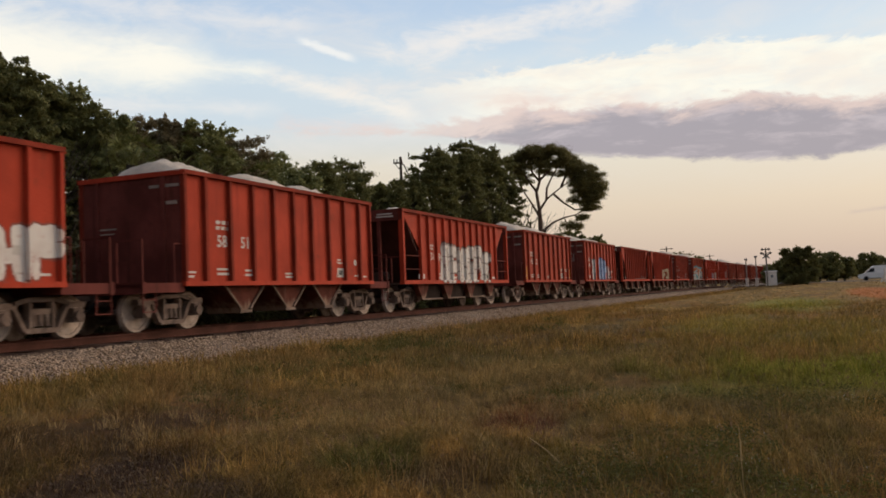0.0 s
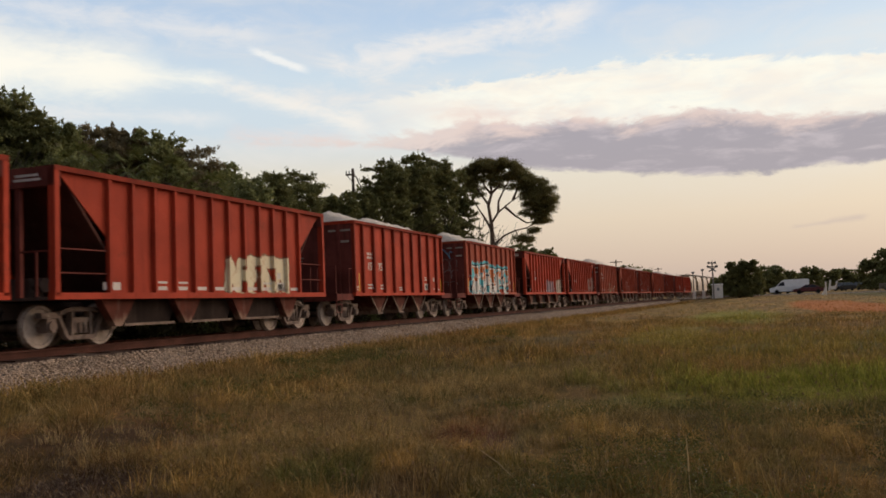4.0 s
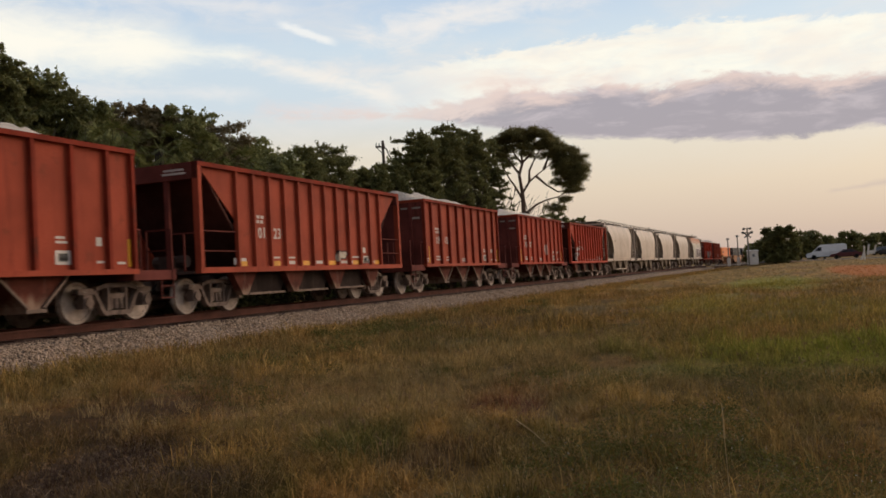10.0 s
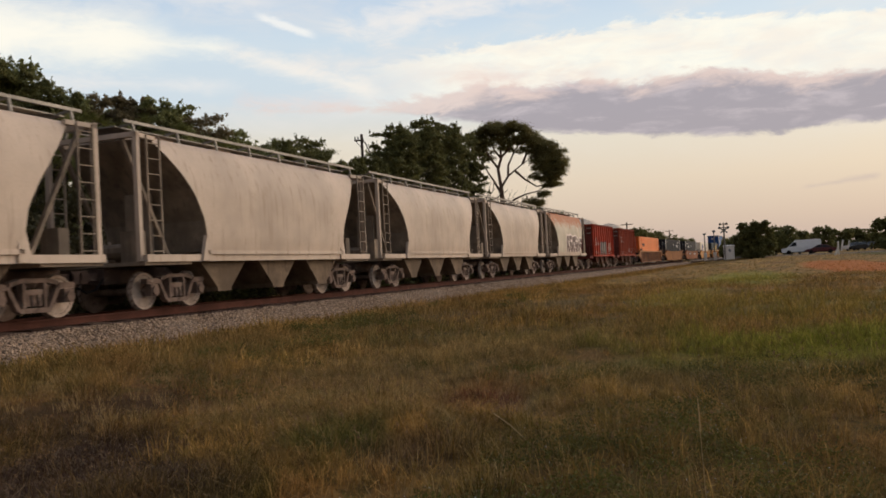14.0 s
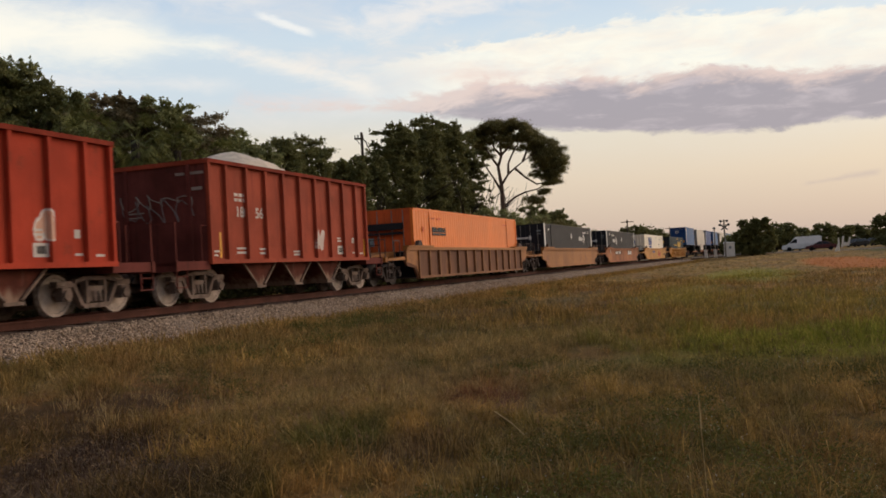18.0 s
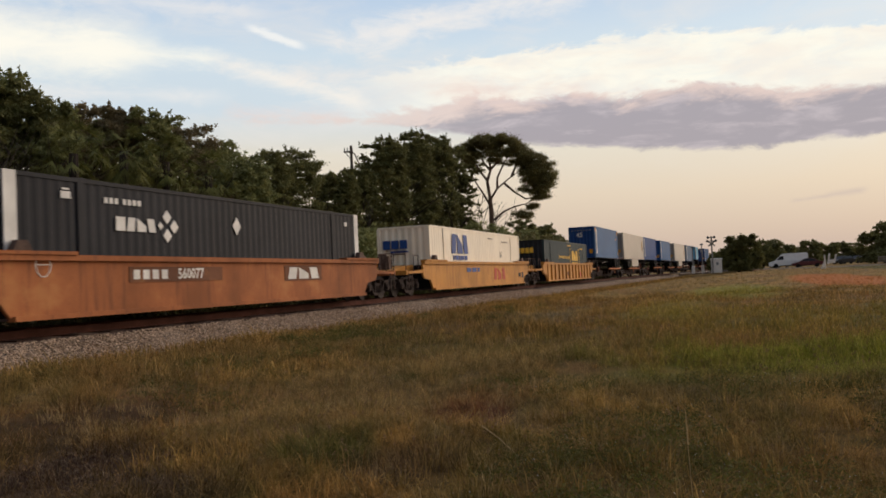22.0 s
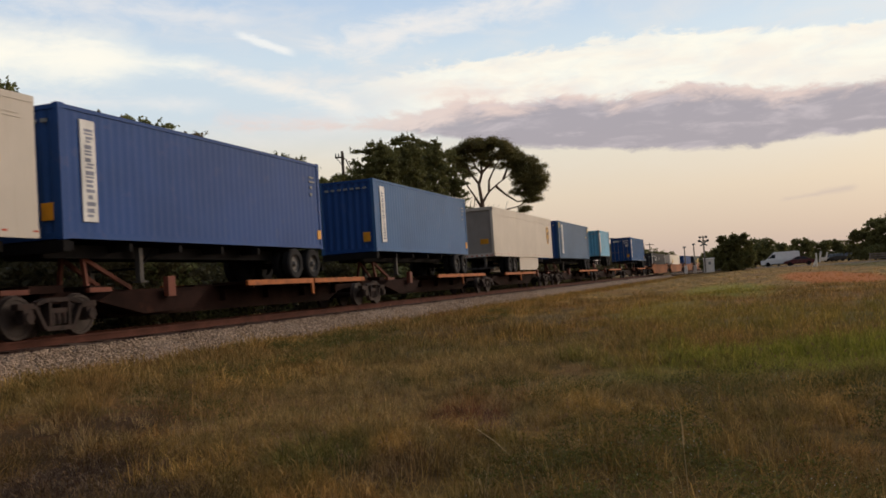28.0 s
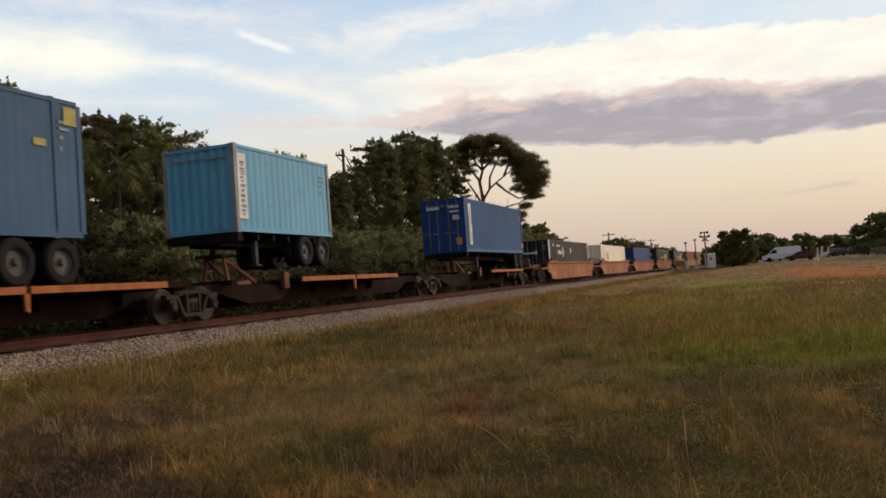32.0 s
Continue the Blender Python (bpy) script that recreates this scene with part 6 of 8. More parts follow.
    for i in range(3):
        part("owner_mark", Shape().box(-8.12, 0.62 - i * 0.42, 1.85, -8.04, 0.96 - i * 0.42, 2.25), MAT["letter_blue"], white)
    part("owner_mark", Shape().box(-8.12, -0.25, 1.68, -8.04, 0.6, 1.76), MAT["letter_blue"], white)
    slate = build_container("container", "slate-blue ribbed long container with bracketed yellow mark", body=MAT["slate"], end=MAT["door_black"], post=MAT["slate"], **long_box)
    cut_letters(slate, -1.30, 1.33, 1.42, 2.45, 0.80, 3, MAT["letter_yellow"], gap=0.06)
    bars(slate, -1.30, [(1.45 + 0.23 * i, 1.10, 0.17, 0.20) for i in range(10)] + [(0.66, 1.0, 0.10, 1.40), (0.76, 2.30, 0.22, 0.10), (0.76, 1.0, 0.22, 0.10), (4.28, 1.0, 0.10, 1.40), (4.06, 2.30, 0.22, 0.10), (4.06, 1.0, 0.22, 0.10)], MAT["letter_yellow"])
    part("slogan", lettering("How tomorrow moves", 0.41, MAT["letter_yellow"]), None, slate, at=(-3.3, -1.302, 1.58))
    bars(slate, -1.30, [(-0.19 + 0.2 * i, 2.56, 0.14, 0.09) for i in range(7)] + [(4.85 + 0.18 * i, 2.38, 0.12, 0.10) for i in range(6)], MAT["letter_yellow"], "stencil")
    for i in range(4):
        part("owner_mark", Shape().box(-8.12, 0.45 - i * 0.32, 1.98, -8.04, 0.70 - i * 0.32, 2.35), MAT["letter_yellow"], slate)
    blue = build_container("container", "deep blue ribbed long container", body=MAT["navy"], end=MAT["navy"], post=MAT["navy"], **long_box)
    creamy = build_container("container", "cream ribbed long container with ochre mark", body=MAT["white_box"], end=MAT["white_box"], post=MAT["white_box"], **long_box)
    cut_letters(creamy, -1.30, -4.6, 1.4, 1.2, 0.8, 2, MAT["letter_yellow"])
    rusty = build_container("container", "rust-brown ribbed long container", body=MAT["well_rust"], end=MAT["well_rust"], post=MAT["well_rust"], **long_box)
    bank = {"orange": orange, "charcoal": umax, "charcoal far": greys[1], "white": white, "slate": slate, "blue": blue, "cream": creamy, "rusty": rusty}
    done = set()
    for kind, s, paint, load in plan:
        first = ribbed if kind == "ribbed" else smooth_car
        base = MAT["well_ochre"]
        car = copy_thing(first, Matrix()) if kind in done else first
        done.add(kind)
        if MAT[paint] is not base:
            for o in car.children_recursive:
                if o.type == "MESH" and o.data.materials[0] is base:
                    o.material_slots[0].link = "OBJECT"
                    o.material_slots[0].material = MAT[paint]
            car["label"] = {"well_rust": "rust-brown smooth-sided intermodal well car", "well_yellow": "yellow-ochre intermodal well car"}.get(paint, car["label"])
        if kind == "ribbed" and paint == "well_yellow":
            for o in car.children:
                if o.name.startswith(("well_wall", "rib", "bottom_chord")):
                    o.material_slots[0].link = "OBJECT"
                    o.material_slots[0].material = MAT["well_yellow"]
        place(car, s)
        box = copy_thing(bank[load], Matrix()) if load in done else bank[load]
        done.add(load)
        place(box, s, 0.29)
        box["group"] = "containers of the train"
        if s == 386.8:
            bars(car, -1.45, [(-4.74, 0.90, 3.72, 0.36), (2.3, 0.82, 2.45, 0.48)], MAT["well_panel"], "name_panel")
            bars(car, -1.456, [(-4.6 + i * 0.34, 0.97, 0.22, 0.22) for i in range(4)], MAT["letter_pale"], "car_mark")
            number(car, -2.95, 0.97, "560077", 0.36, MAT["letter_pale"], -1.457)
            cut_letters(car, -1.456, 2.5, 0.88, 2.1, 0.36, 3, MAT["letter_pale"], gap=0.12)
            ring = [(-7.28 + 0.2 * math.cos(k * 0.6283), -1.446, 1.29 + 0.24 * math.sin(k * 0.6283)) for k in range(11)]
            part("chalk_mark", Shape().pipe(ring, 0.012, 4).pipe([(-7.46, -1.446, 1.3), (-7.1, -1.446, 1.3)], 0.012, 4), MAT["letter_pale"], car)
        if s == 433.4:
            cut_letters(car, -1.445, 3.35, 0.42, 1.4, 0.42, 3, MAT["letter_red"], gap=0.2)
            bars(car, -1.445, [(5.2, 0.55, 0.3, 0.26), (-1.3, 0.55, 0.5, 0.3)], MAT["well_panel"], "stencil")
        if s == 410.5:
            cut_letters(car, -1.45, 1.6, 0.52, 2.5, 0.66, 3, MAT["letter_red"])
            bars(car, -1.45, [(7.0, 0.62, 0.2, 0.26), (7.3, 0.62, 0.2, 0.26), (7.8, 0.55, 0.35, 0.36)], MAT["black_mark"], "stencil")
            bars(car, -1.45, [(-3.2, 0.98, 0.7, 0.22), (-2.3, 0.98, 0.7, 0.22), (-1.4, 0.98, 0.35, 0.22)], MAT["letter_blue"], "stencil")


build_wells()


def tyre_pair(owner, x, y, z, sg):
    for k, off in enumerate((0.0, 0.36)):
        t = Shape().lathe([(0.27, -0.01), (0.285, -0.12), (0.32, -0.135), (0.45, -0.135), (0.50, -0.09), (0.50, 0.09), (0.45, 0.135), (0.32, 0.135), (0.285, 0.12), (0.27, 0.01)], 22)
        t.v = [(a + x, b + y - sg * (off - 0.18), c + z) for a, b, c in t.v]
        w = part("tyre", t, MAT["tyre"], owner)
        if k == 0:
            r = Shape().lathe([(0.06, 0.10), (0.10, 0.02), (0.24, 0.0), (0.285, 0.06), (0.285, -0.06), (0.24, -0.03), (0.10, -0.04)], 18)
            r.v = [(a + x, b * sg + y + sg * 0.21, c + z) for a, b, c in r.v]
            part("rim", r, MAT["rim"], w)


def running_gear(owner, x, z):
    """Tandem axles with twin tyres."""
    for dx in (-0.62, 0.62):
        part("axle", Shape().tube((x + dx, -0.95, z), (x + dx, 0.95, z), 0.075, n=8), MAT["chassis"], owner)
        for sg in (-1, 1):
            tyre_pair(owner, x + dx, sg * 0.90, z, sg)
    part("suspension", Shape().box(x - 1.2, -0.55, z + 0.12, x + 1.2, -0.43, z + 0.34).box(x - 1.2, 0.43, z + 0.12, x + 1.2, 0.55, z + 0.34), MAT["chassis"], owner)


def landing_legs(owner, x, z0, z1):
    for y in (-0.75, 0.75):
        part("landing_leg", Shape().box(x - 0.07, y - 0.07, z0, x + 0.07, y + 0.07, z1).box(x - 0.14, y - 0.14, z0, x + 0.14, y + 0.14, z0 + 0.04), MAT["leg_grey"], owner)
    part("leg_brace", Shape().beam((x, -0.75, z0 + 0.35), (x, 0.75, z0 + 0.35), 0.05, 0.05).beam((x, -0.7, z0 + 0.3), (x + 0.9, -0.5, z1), 0.05, 0.05), MAT["chassis"], owner)


DECK_Z, BOX_Z = 1.02, 2.08


def build_chassis(length, s_mid, up=0.0):
    """Container chassis on the deck: beams, tandem at the +x end, legs and kingpin at the -x end."""
    c = thing("container_chassis", "black road chassis carrying a container on a spine car", "trailer", group="road trailers of the train")
    L = length / 2
    s = Shape()
    for y in (-0.48, 0.48):
        s.box(-L + 0.1, y - 0.06, BOX_Z - 0.36, L - 0.1, y + 0.06, BOX_Z - 0.06)
    for i in range(7):
        x = -L + 0.3 + i * (length - 0.6) / 6
        s.box(x - 0.06, -1.15, BOX_Z - 0.22, x + 0.06, 1.15, BOX_Z - 0.04)
    part("chassis_frame", s, MAT["chassis"], c)
    part("rear_bumper", Shape().box(L - 0.12, -1.2, BOX_Z - 0.75, L - 0.04, 1.2, BOX_Z - 0.62).box(L - 0.12, -0.5, BOX_Z - 0.65, L - 0.05, -0.4, BOX_Z - 0.2).box(L - 0.12, 0.4, BOX_Z - 0.65, L - 0.05, 0.5, BOX_Z - 0.2), MAT["chassis"], c)
    part("front_bolster", Shape().box(-L, -1.2, BOX_Z - 0.26, -L + 0.22, 1.2, BOX_Z - 0.02), MAT["chassis"], c)
    running_gear(c, L - 1.35, DECK_Z + 0.56)
    if length > 7:
        landing_legs(c, -L + 3.0, DECK_Z + 0.10, BOX_Z - 0.1)
    else:
        landing_legs(c, -L + 1.6, DECK_Z + 0.10, BOX_Z - 0.1)
    return place(c, s_mid, up)


def tag_container(box, L, w, h, off=0.62, plates=True, seed=1):
    """White upright name panel with its writing, small stencils and yellow plates of the blue boxes."""
    y, rng = -w - 0.002, random.Random(seed)
    part("name_panel", Shape().box(-L + off, y - 0.012, 0.40, -L + off + 0.46, y + 0.02, h - 0.28), MAT["letter_pale"], box)
    z = 0.50
    while z < h - 0.50:
        d = rng.choice((0.07, 0.10, 0.12, 0.15))
        a = off + 0.12 + rng.choice((0.0, 0.0, 0.05))
        part("panel_writing", Shape().box(-L + a, y - 0.016, z, -L + off + rng.choice((0.30, 0.34, 0.38)), y - 0.01, z + d * 0.62), MAT["panel_ink"], box)
        z += d
    bars(box, y, [(L - 0.75, h - 0.55, 0.30, 0.06), (L - 0.75, h - 0.70, 0.36, 0.06), (L - 0.72, h - 0.90, 0.16, 0.08), (L - 0.72, h - 1.15, 0.12, 0.10)], MAT["rail_grey"], "stencil")
    if plates:
        bars(box, y, [(L - 0.34, 0.34, 0.26, 0.30)], MAT["yellow_mark"], "yellow_plate")
        part("yellow_plate", Shape().box(-L - 0.012, -w + 0.25, 0.42, -L + 0.02, -w + 0.55, 0.80), MAT["yellow_mark"], box)
    for k in range(7):
        part("stencil", Shape().box(-L - 0.008, -0.9 + k * 0.28, h - 0.40, -L + 0.03, -0.74 + k * 0.28, h - 0.32), MAT["rail_grey"], box)


def build_trailer(s_mid, label):
    """Long smooth parcel trailer, roller door at the -x end."""
    t = thing("box_trailer", label, "trailer", group="road trailers of the train")
    L, w, z0, z1 = 7.98, 1.295, 2.06, 4.98
    part("body", Shape().box(-L + 0.12, -w, z0 + 0.18, L, w, z1 - 0.05), MAT["trailer"], t)
    for side in (-1, 1):
        a, b = sorted((side * (w + 0.012), side * (w - 0.06)))
        part("top_rail", Shape().box(-L + 0.1, a, z1 - 0.14, L, b, z1), MAT["trailer"], t)
        part("seam", Shape().box(-L + 0.5, a, z1 - 0.42, L - 0.4, b, z1 - 0.40).box(-L + 0.5, a, z1 - 0.50, L - 0.4, b, z1 - 0.49), MAT["trailer"], t)
        part("bottom_rail", Shape().box(-L + 0.1, a, z0, L, b, z0 + 0.22), MAT["trailer"], t)
        for i in range(20):
            x = -L + 0.6 + i * 0.8
            part("marker_lamp", Shape().box(x, min(side * (w + 0.016), side * w), z0 + 0.12, x + 0.14, max(side * (w + 0.016), side * w), z0 + 0.16), MAT["letter_red"], t)
    part("rear_door", Shape().box(-L + 0.06, -w + 0.16, z0 + 0.2, -L + 0.12, w - 0.16, z1 - 0.2), MAT["trailer_door"], t)
    part("door_surround", Shape().box(-L, -w, z0, -L + 0.14, -w + 0.15, z1).box(-L, w - 0.15, z0, -L + 0.14, w, z1).box(-L, -w, z1 - 0.18, -L + 0.14, w, z1).box(-L, -w, z0, -L + 0.14, w, z0 + 0.2), MAT["trailer"], t)
    for i in range(8):
        a = -w + 0.12 + i * 0.30
        part("reflector", Shape().box(-L - 0.006, a, z0 + 0.05, -L, a + 0.15, z0 + 0.10), MAT["letter_red"], t)
        part("reflector", Shape().box(-L - 0.006, a + 0.15, z0 + 0.05, -L, a + 0.30, z0 + 0.10), MAT["letter_pale"], t)
    part("yellow_plate", Shape().box(-L + 0.04, -0.95, z0 + 0.75, -L + 0.062, -0.45, z0 + 1.05), MAT["yellow_mark"], t)
    part("rear_bumper", Shape().box(-L, -1.2, z0 - 0.72, -L + 0.09, 1.2, z0 - 0.62).box(-L, -0.75, z0 - 0.65, -L + 0.1, -0.62, z0).box(-L, 0.62, z0 - 0.65, -L + 0.1, 0.75, z0), MAT["leg_grey"], t)
    part("chassis_frame", Shape().box(-L + 0.1, -0.55, z0 - 0.22, L - 0.2, -0.43, z0).box(-L + 0.1, 0.43, z0 - 0.22, L - 0.2, 0.55, z0), MAT["chassis"], t)
    running_gear(t, -L + 4.3, DECK_Z + 0.54)
    for side in (-1, 1):
        part("side_skirt", Shape().prism([(-2.0, z0), (3.2, z0), (3.2, z0 - 0.62), (2.6, z0 - 0.84), (-2.0, z0 - 0.84)], side * 1.24, side * 1.20), MAT["trailer"], t)
    landing_legs(t, 4.3, DECK_Z + 0.1, z0)
    y = -w - 0.006
    grow = lambda pts: [(6.60 + (x - 6.68) * 1.15, 3.70 + (z - 3.86) * 1.15) for x, z in pts]
    sh = grow([(6.35, 4.32), (6.68, 4.40), (7.0, 4.32), (7.02, 3.75), (6.90, 3.48), (6.68, 3.32), (6.46, 3.48), (6.34, 3.75)])
    part("shield_edge", Shape().prism([(6.60 + (x - 6.60) * 1.12, 3.75 + (z - 3.75) * 1.10) for x, z in sh], y - 0.004, y + 0.01), MAT["gold"], t)
    part("shield", Shape().prism(sh, y - 0.009, y), MAT["shield"], t)
    for pts in ([(6.40, 4.22), (6.68, 4.30), (6.95, 4.26), (6.66, 4.10), (6.40, 3.98)], [(6.44, 3.68), (6.54, 3.66), (6.54, 3.94), (6.44, 3.94)], [(6.60, 3.56), (6.70, 3.56), (6.70, 3.94), (6.60, 3.94)], [(6.78, 3.68), (6.90, 3.70), (6.90, 3.94), (6.78, 3.94)]):
        part("shield_mark", Shape().prism(grow(pts), y - 0.013, y - 0.006), MAT["gold"], t)
    return place(t, s_mid)


def spine_car(trucks, label, decks):
    """Articulated skeleton car: one object for all its units, on shared bogies. decks: where the wheel pans are, and the hitches."""
    mid = (trucks[0] + trucks[-1]) / 2
    car = thing("spine_car", label, "spine car", group="spine cars of the train")
    for b in trucks:
        bogie(car, b - mid, "dark")
    for a, b in zip(trucks, trucks[1:]):
        x0, x1 = a - mid + 0.25, b - mid - 0.25
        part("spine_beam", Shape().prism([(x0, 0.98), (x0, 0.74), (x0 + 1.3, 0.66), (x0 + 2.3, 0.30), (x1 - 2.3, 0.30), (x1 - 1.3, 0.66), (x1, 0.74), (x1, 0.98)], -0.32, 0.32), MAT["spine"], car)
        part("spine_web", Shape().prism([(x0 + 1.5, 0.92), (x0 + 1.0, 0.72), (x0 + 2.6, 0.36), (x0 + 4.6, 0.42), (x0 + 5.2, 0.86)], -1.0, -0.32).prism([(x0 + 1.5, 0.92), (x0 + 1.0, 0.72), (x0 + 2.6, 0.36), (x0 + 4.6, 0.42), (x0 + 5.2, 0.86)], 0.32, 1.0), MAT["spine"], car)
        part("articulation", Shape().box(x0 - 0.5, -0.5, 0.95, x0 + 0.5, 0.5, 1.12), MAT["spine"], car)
    for kind, s0, s1 in decks:
        x0, x1 = s0 - mid, s1 - mid
        if kind == "pan":
            for side in (-1, 1):
                a, b = sorted((side * 0.30, side * 1.46))
                part("wheel_pan", Shape().box(x0, a, DECK_Z - 0.02, x1, b, DECK_Z + 0.03), MAT["spine"], car)
                a, b = sorted((side * 1.42, side * 1.50))
                m = (x0 + x1) / 2
                for u, v in ((x0, m - 0.06), (m + 0.06, x1)):
                    part("pan_edge", Shape().box(u, a, DECK_Z - 0.09, v, b, DECK_Z + 0.06), MAT["deck_edge"], car, "orange painted edge of the wheel pan")
                for k in range(4):
                    x = x0 + 0.4 + k * (x1 - x0 - 0.8) / 3
                    part("outrigger", Shape().prism([(x - 0.06, 0.98), (x + 0.06, 0.98), (x + 0.06, 0.55), (x - 0.06, 0.55)], side * 0.32, side * 0.5).box(x - 0.06, min(side * 0.32, side * 1.44), 0.86, x + 0.06, max(side * 0.32, side * 1.44), 0.98), MAT["spine"], car)
                a, b = sorted((side * 1.40, side * 1.46))
                part("pan_bracket", Shape().prism([(m - 0.07, 0.94), (m + 0.07, 0.94), (m + 0.05, 0.55), (m - 0.05, 0.60)], a, b), MAT["deck_edge"], car)
        else:
            d = 1 if s1 > s0 else -1
            for y in (-0.42, 0.42):
                part("hitch_strut", Shape().beam((x0, y, 0.95), (x0, y * 0.7, 1.80), 0.09, 0.09).beam((x0 + d * 1.5, y, 1.0), (x0 + d * 0.08, y * 0.7, 1.72), 0.08, 0.10), MAT["strut"], car)
            part("hitch_plate", Shape().box(x0 - 0.35, -0.45, 1.78, x0 + 0.35, 0.45, 1.86).box(x0 - 0.25, -0.7, 0.95, x0 + 0.25, 0.7, 1.08), MAT["spine"], car)
            part("deck_rail", Shape().box(x0 - d * 0.7 - 0.35, -1.40, 0.92, x0 - d * 0.7 + 0.35, -1.30, 1.02).box(x0 + d * 2.1 - 0.15, -1.2, 0.75, x0 + d * 2.1 + 0.15, -1.05, 1.25), MAT["strut"], car)
    for sg, b in ((-1, trucks[0]), (1, trucks[-1])):
        x = b - mid
        part("end_sill", Shape().box(min(x, x + sg * 1.75), -0.3, 0.72, max(x, x + sg * 1.75), 0.3, 1.02).box(min(x + sg * 1.6, x + sg * 1.75), -1.4, 0.86, max(x + sg * 1.6, x + sg * 1.75), 1.4, 1.04), MAT["spine"], car)
        e = x + sg * 1.66
        pieces("handrail", [Shape().pipe([(e, y0, 1.04), (e, y0, 1.88), (e, y1, 1.88), (e, y1, 1.04)], 0.02) for y0, y1 in ((-1.36, -0.8), (0.8, 1.36))], MAT["spine"], car)
        coupler(car, x + sg * 1.75, sg, MAT["frame_steel"])
    return place(car, mid)


def build_spines():
    spine_car([446.5, 462.9, 479.3, 496.0, 512.5, 528.8], "brown articulated spine car with orange deck edges, carrying road trailers",
              [("hitch", 446.8, 448.5), ("pan", 452.8, 459.3), ("pan", 465.3, 472.1), ("hitch", 477.1, 475.6), ("hitch", 480.9, 482.3), ("pan", 486.1, 494.2), ("hitch", 497.8, 499.5), ("pan", 502.7, 510.7), ("pan", 515.2, 523.4), ("hitch", 527.6, 526.3)])
    spine_car([532.5, 549.4, 568.1, 586.0], "brown articulated spine car with orange deck edges, carrying short boxes",
              [("hitch", 534.2, 535.8), ("pan", 539.1, 547.8), ("hitch", 552.1, 553.3), ("pan", 554.7, 562.8), ("hitch", 573.7, 575.1), ("pan", 577.0, 584.5)])
    std = dict(width=2.44, height=2.90)
    rows = [("steel_blue", 452.6, 13.2, "navy", "steel-blue ribbed container on a road chassis", True), ("navy", 485.42, 12.15, "navy", "deep blue ribbed container on a road chassis", False), ("steel_blue", 502.3, 12.15, "navy", "blue ribbed container on a road chassis", False),
            ("worn_blue", 538.85, 13.12, "navy", "weathered blue ribbed container numbered 45 on a road chassis", True)]
    for paint, s, length, end, label, big in rows:
        worn = paint == "worn_blue"
        std["height"] = 3.02 if worn else 2.95
        box = build_container("container", label, length, depth=0.004 if worn else 0.007, body=MAT[paint], end=MAT[end], post=MAT[paint], inset=0.76 if big else 0.0, **std)
        tag_container(box, length / 2, 1.22, std["height"], off=1.18 if worn else 0.62, plates=not worn, seed=int(s))
        if big:
            part("size_mark", lettering("45", 0.62, MAT["letter_pale"]), None, box).matrix_basis = pose(-length / 2 - 0.006, 0.50, 1.96, 0, 0, -90)
            bars(box, -1.224, [(-length / 2 + 0.26, 2.45, 0.36, 0.40), (length / 2 - 0.52, 2.45, 0.36, 0.40), (length / 2 - 1.40, 1.92, 0.34, 0.15)], MAT["plate_yellow"] if worn else MAT["yellow_mark"], "yellow_plate")
        box["group"] = "containers of the train"
        place(box, s, BOX_Z)
        build_chassis(length, s)
    box = build_container("container", "light blue short ribbed container with rusty edges", 6.06, 2.44, 2.59, MAT["sky_blue"], MAT["sky_blue"], MAT["rail_grey"], period=0.34, depth=0.018)
    tag_container(box, 3.03, 1.22, 2.59, off=0.13, plates=False)
    box["group"] = "containers of the train"
    place(box, 554.55, BOX_Z + 0.36)
    build_chassis(6.06, 554.55, 0.36)
    box = build_container("container", "deep blue ribbed container with double doors and white stencils", 12.19, 2.44, 2.9, MAT["steel_blue"], MAT["navy"], MAT["navy"], doors=True)
    tag_container(box, 6.1, 1.22, 2.9)
    part("stencil", Shape().box(-6.13, 0.2, 2.35, -6.05, 0.9, 2.5).box(-6.13, -0.9, 2.4, -6.05, -0.3, 2.5).box(-6.13, -0.9, 2.15, -6.05, -0.4, 2.25).box(-6.13, -0.9, 1.75, -6.05, -0.55, 2.0), MAT["letter_pale"], box)
    box["group"] = "containers of the train"
    place(box, 579.5, BOX_Z)
    build_chassis(12.19, 579.5)
    build_trailer(470.6, "long pale parcel trailer with a brown and gold shield")
    build_trailer(521.3, "pale parcel trailer with grey roller door and brown shield")


build_spines()


# ---- trees ----
def limb(s, p, way, length, r, rng, depth, tips, bend=0.35, split=(2, 3)):
    """A tapering, bending limb that forks; collects the tips."""
    steps = 3
    q, d = Vector(p), Vector(way).normalized()
    for i in range(steps):
        d = (d + Vector((rng.uniform(-bend, bend), rng.uniform(-bend, bend), rng.uniform(-bend * 0.4, bend * 0.5)))).normalized()
        e = q + d * (length / steps)
        ra, rb = r * (1 - 0.55 * i / steps), r * (1 - 0.55 * (i + 1) / steps)
        s.tube(q, e, ra, rb, 5 if r < 0.15 else 8)
        q = e
        if depth > 0 and i == steps - 2 and rng.random() < 0.6:
            side = (d + Vector((rng.uniform(-1, 1), rng.uniform(-1, 1), rng.uniform(-0.1, 0.6)))).normalized()
            limb(s, q, side, length * 0.6, rb * 0.6, rng, depth - 1, tips, bend, split)
    tips.append((q, depth))
    if depth > 0:
        for _ in range(rng.randint(*split)):
            side = (d * 0.8 + Vector((rng.uniform(-1, 1), rng.uniform(-1, 1), rng.uniform(-0.25, 0.7)))).normalized()
            limb(s, q, side, length * rng.uniform(0.55, 0.8), r * 0.42, rng, depth - 1, tips, bend, split)


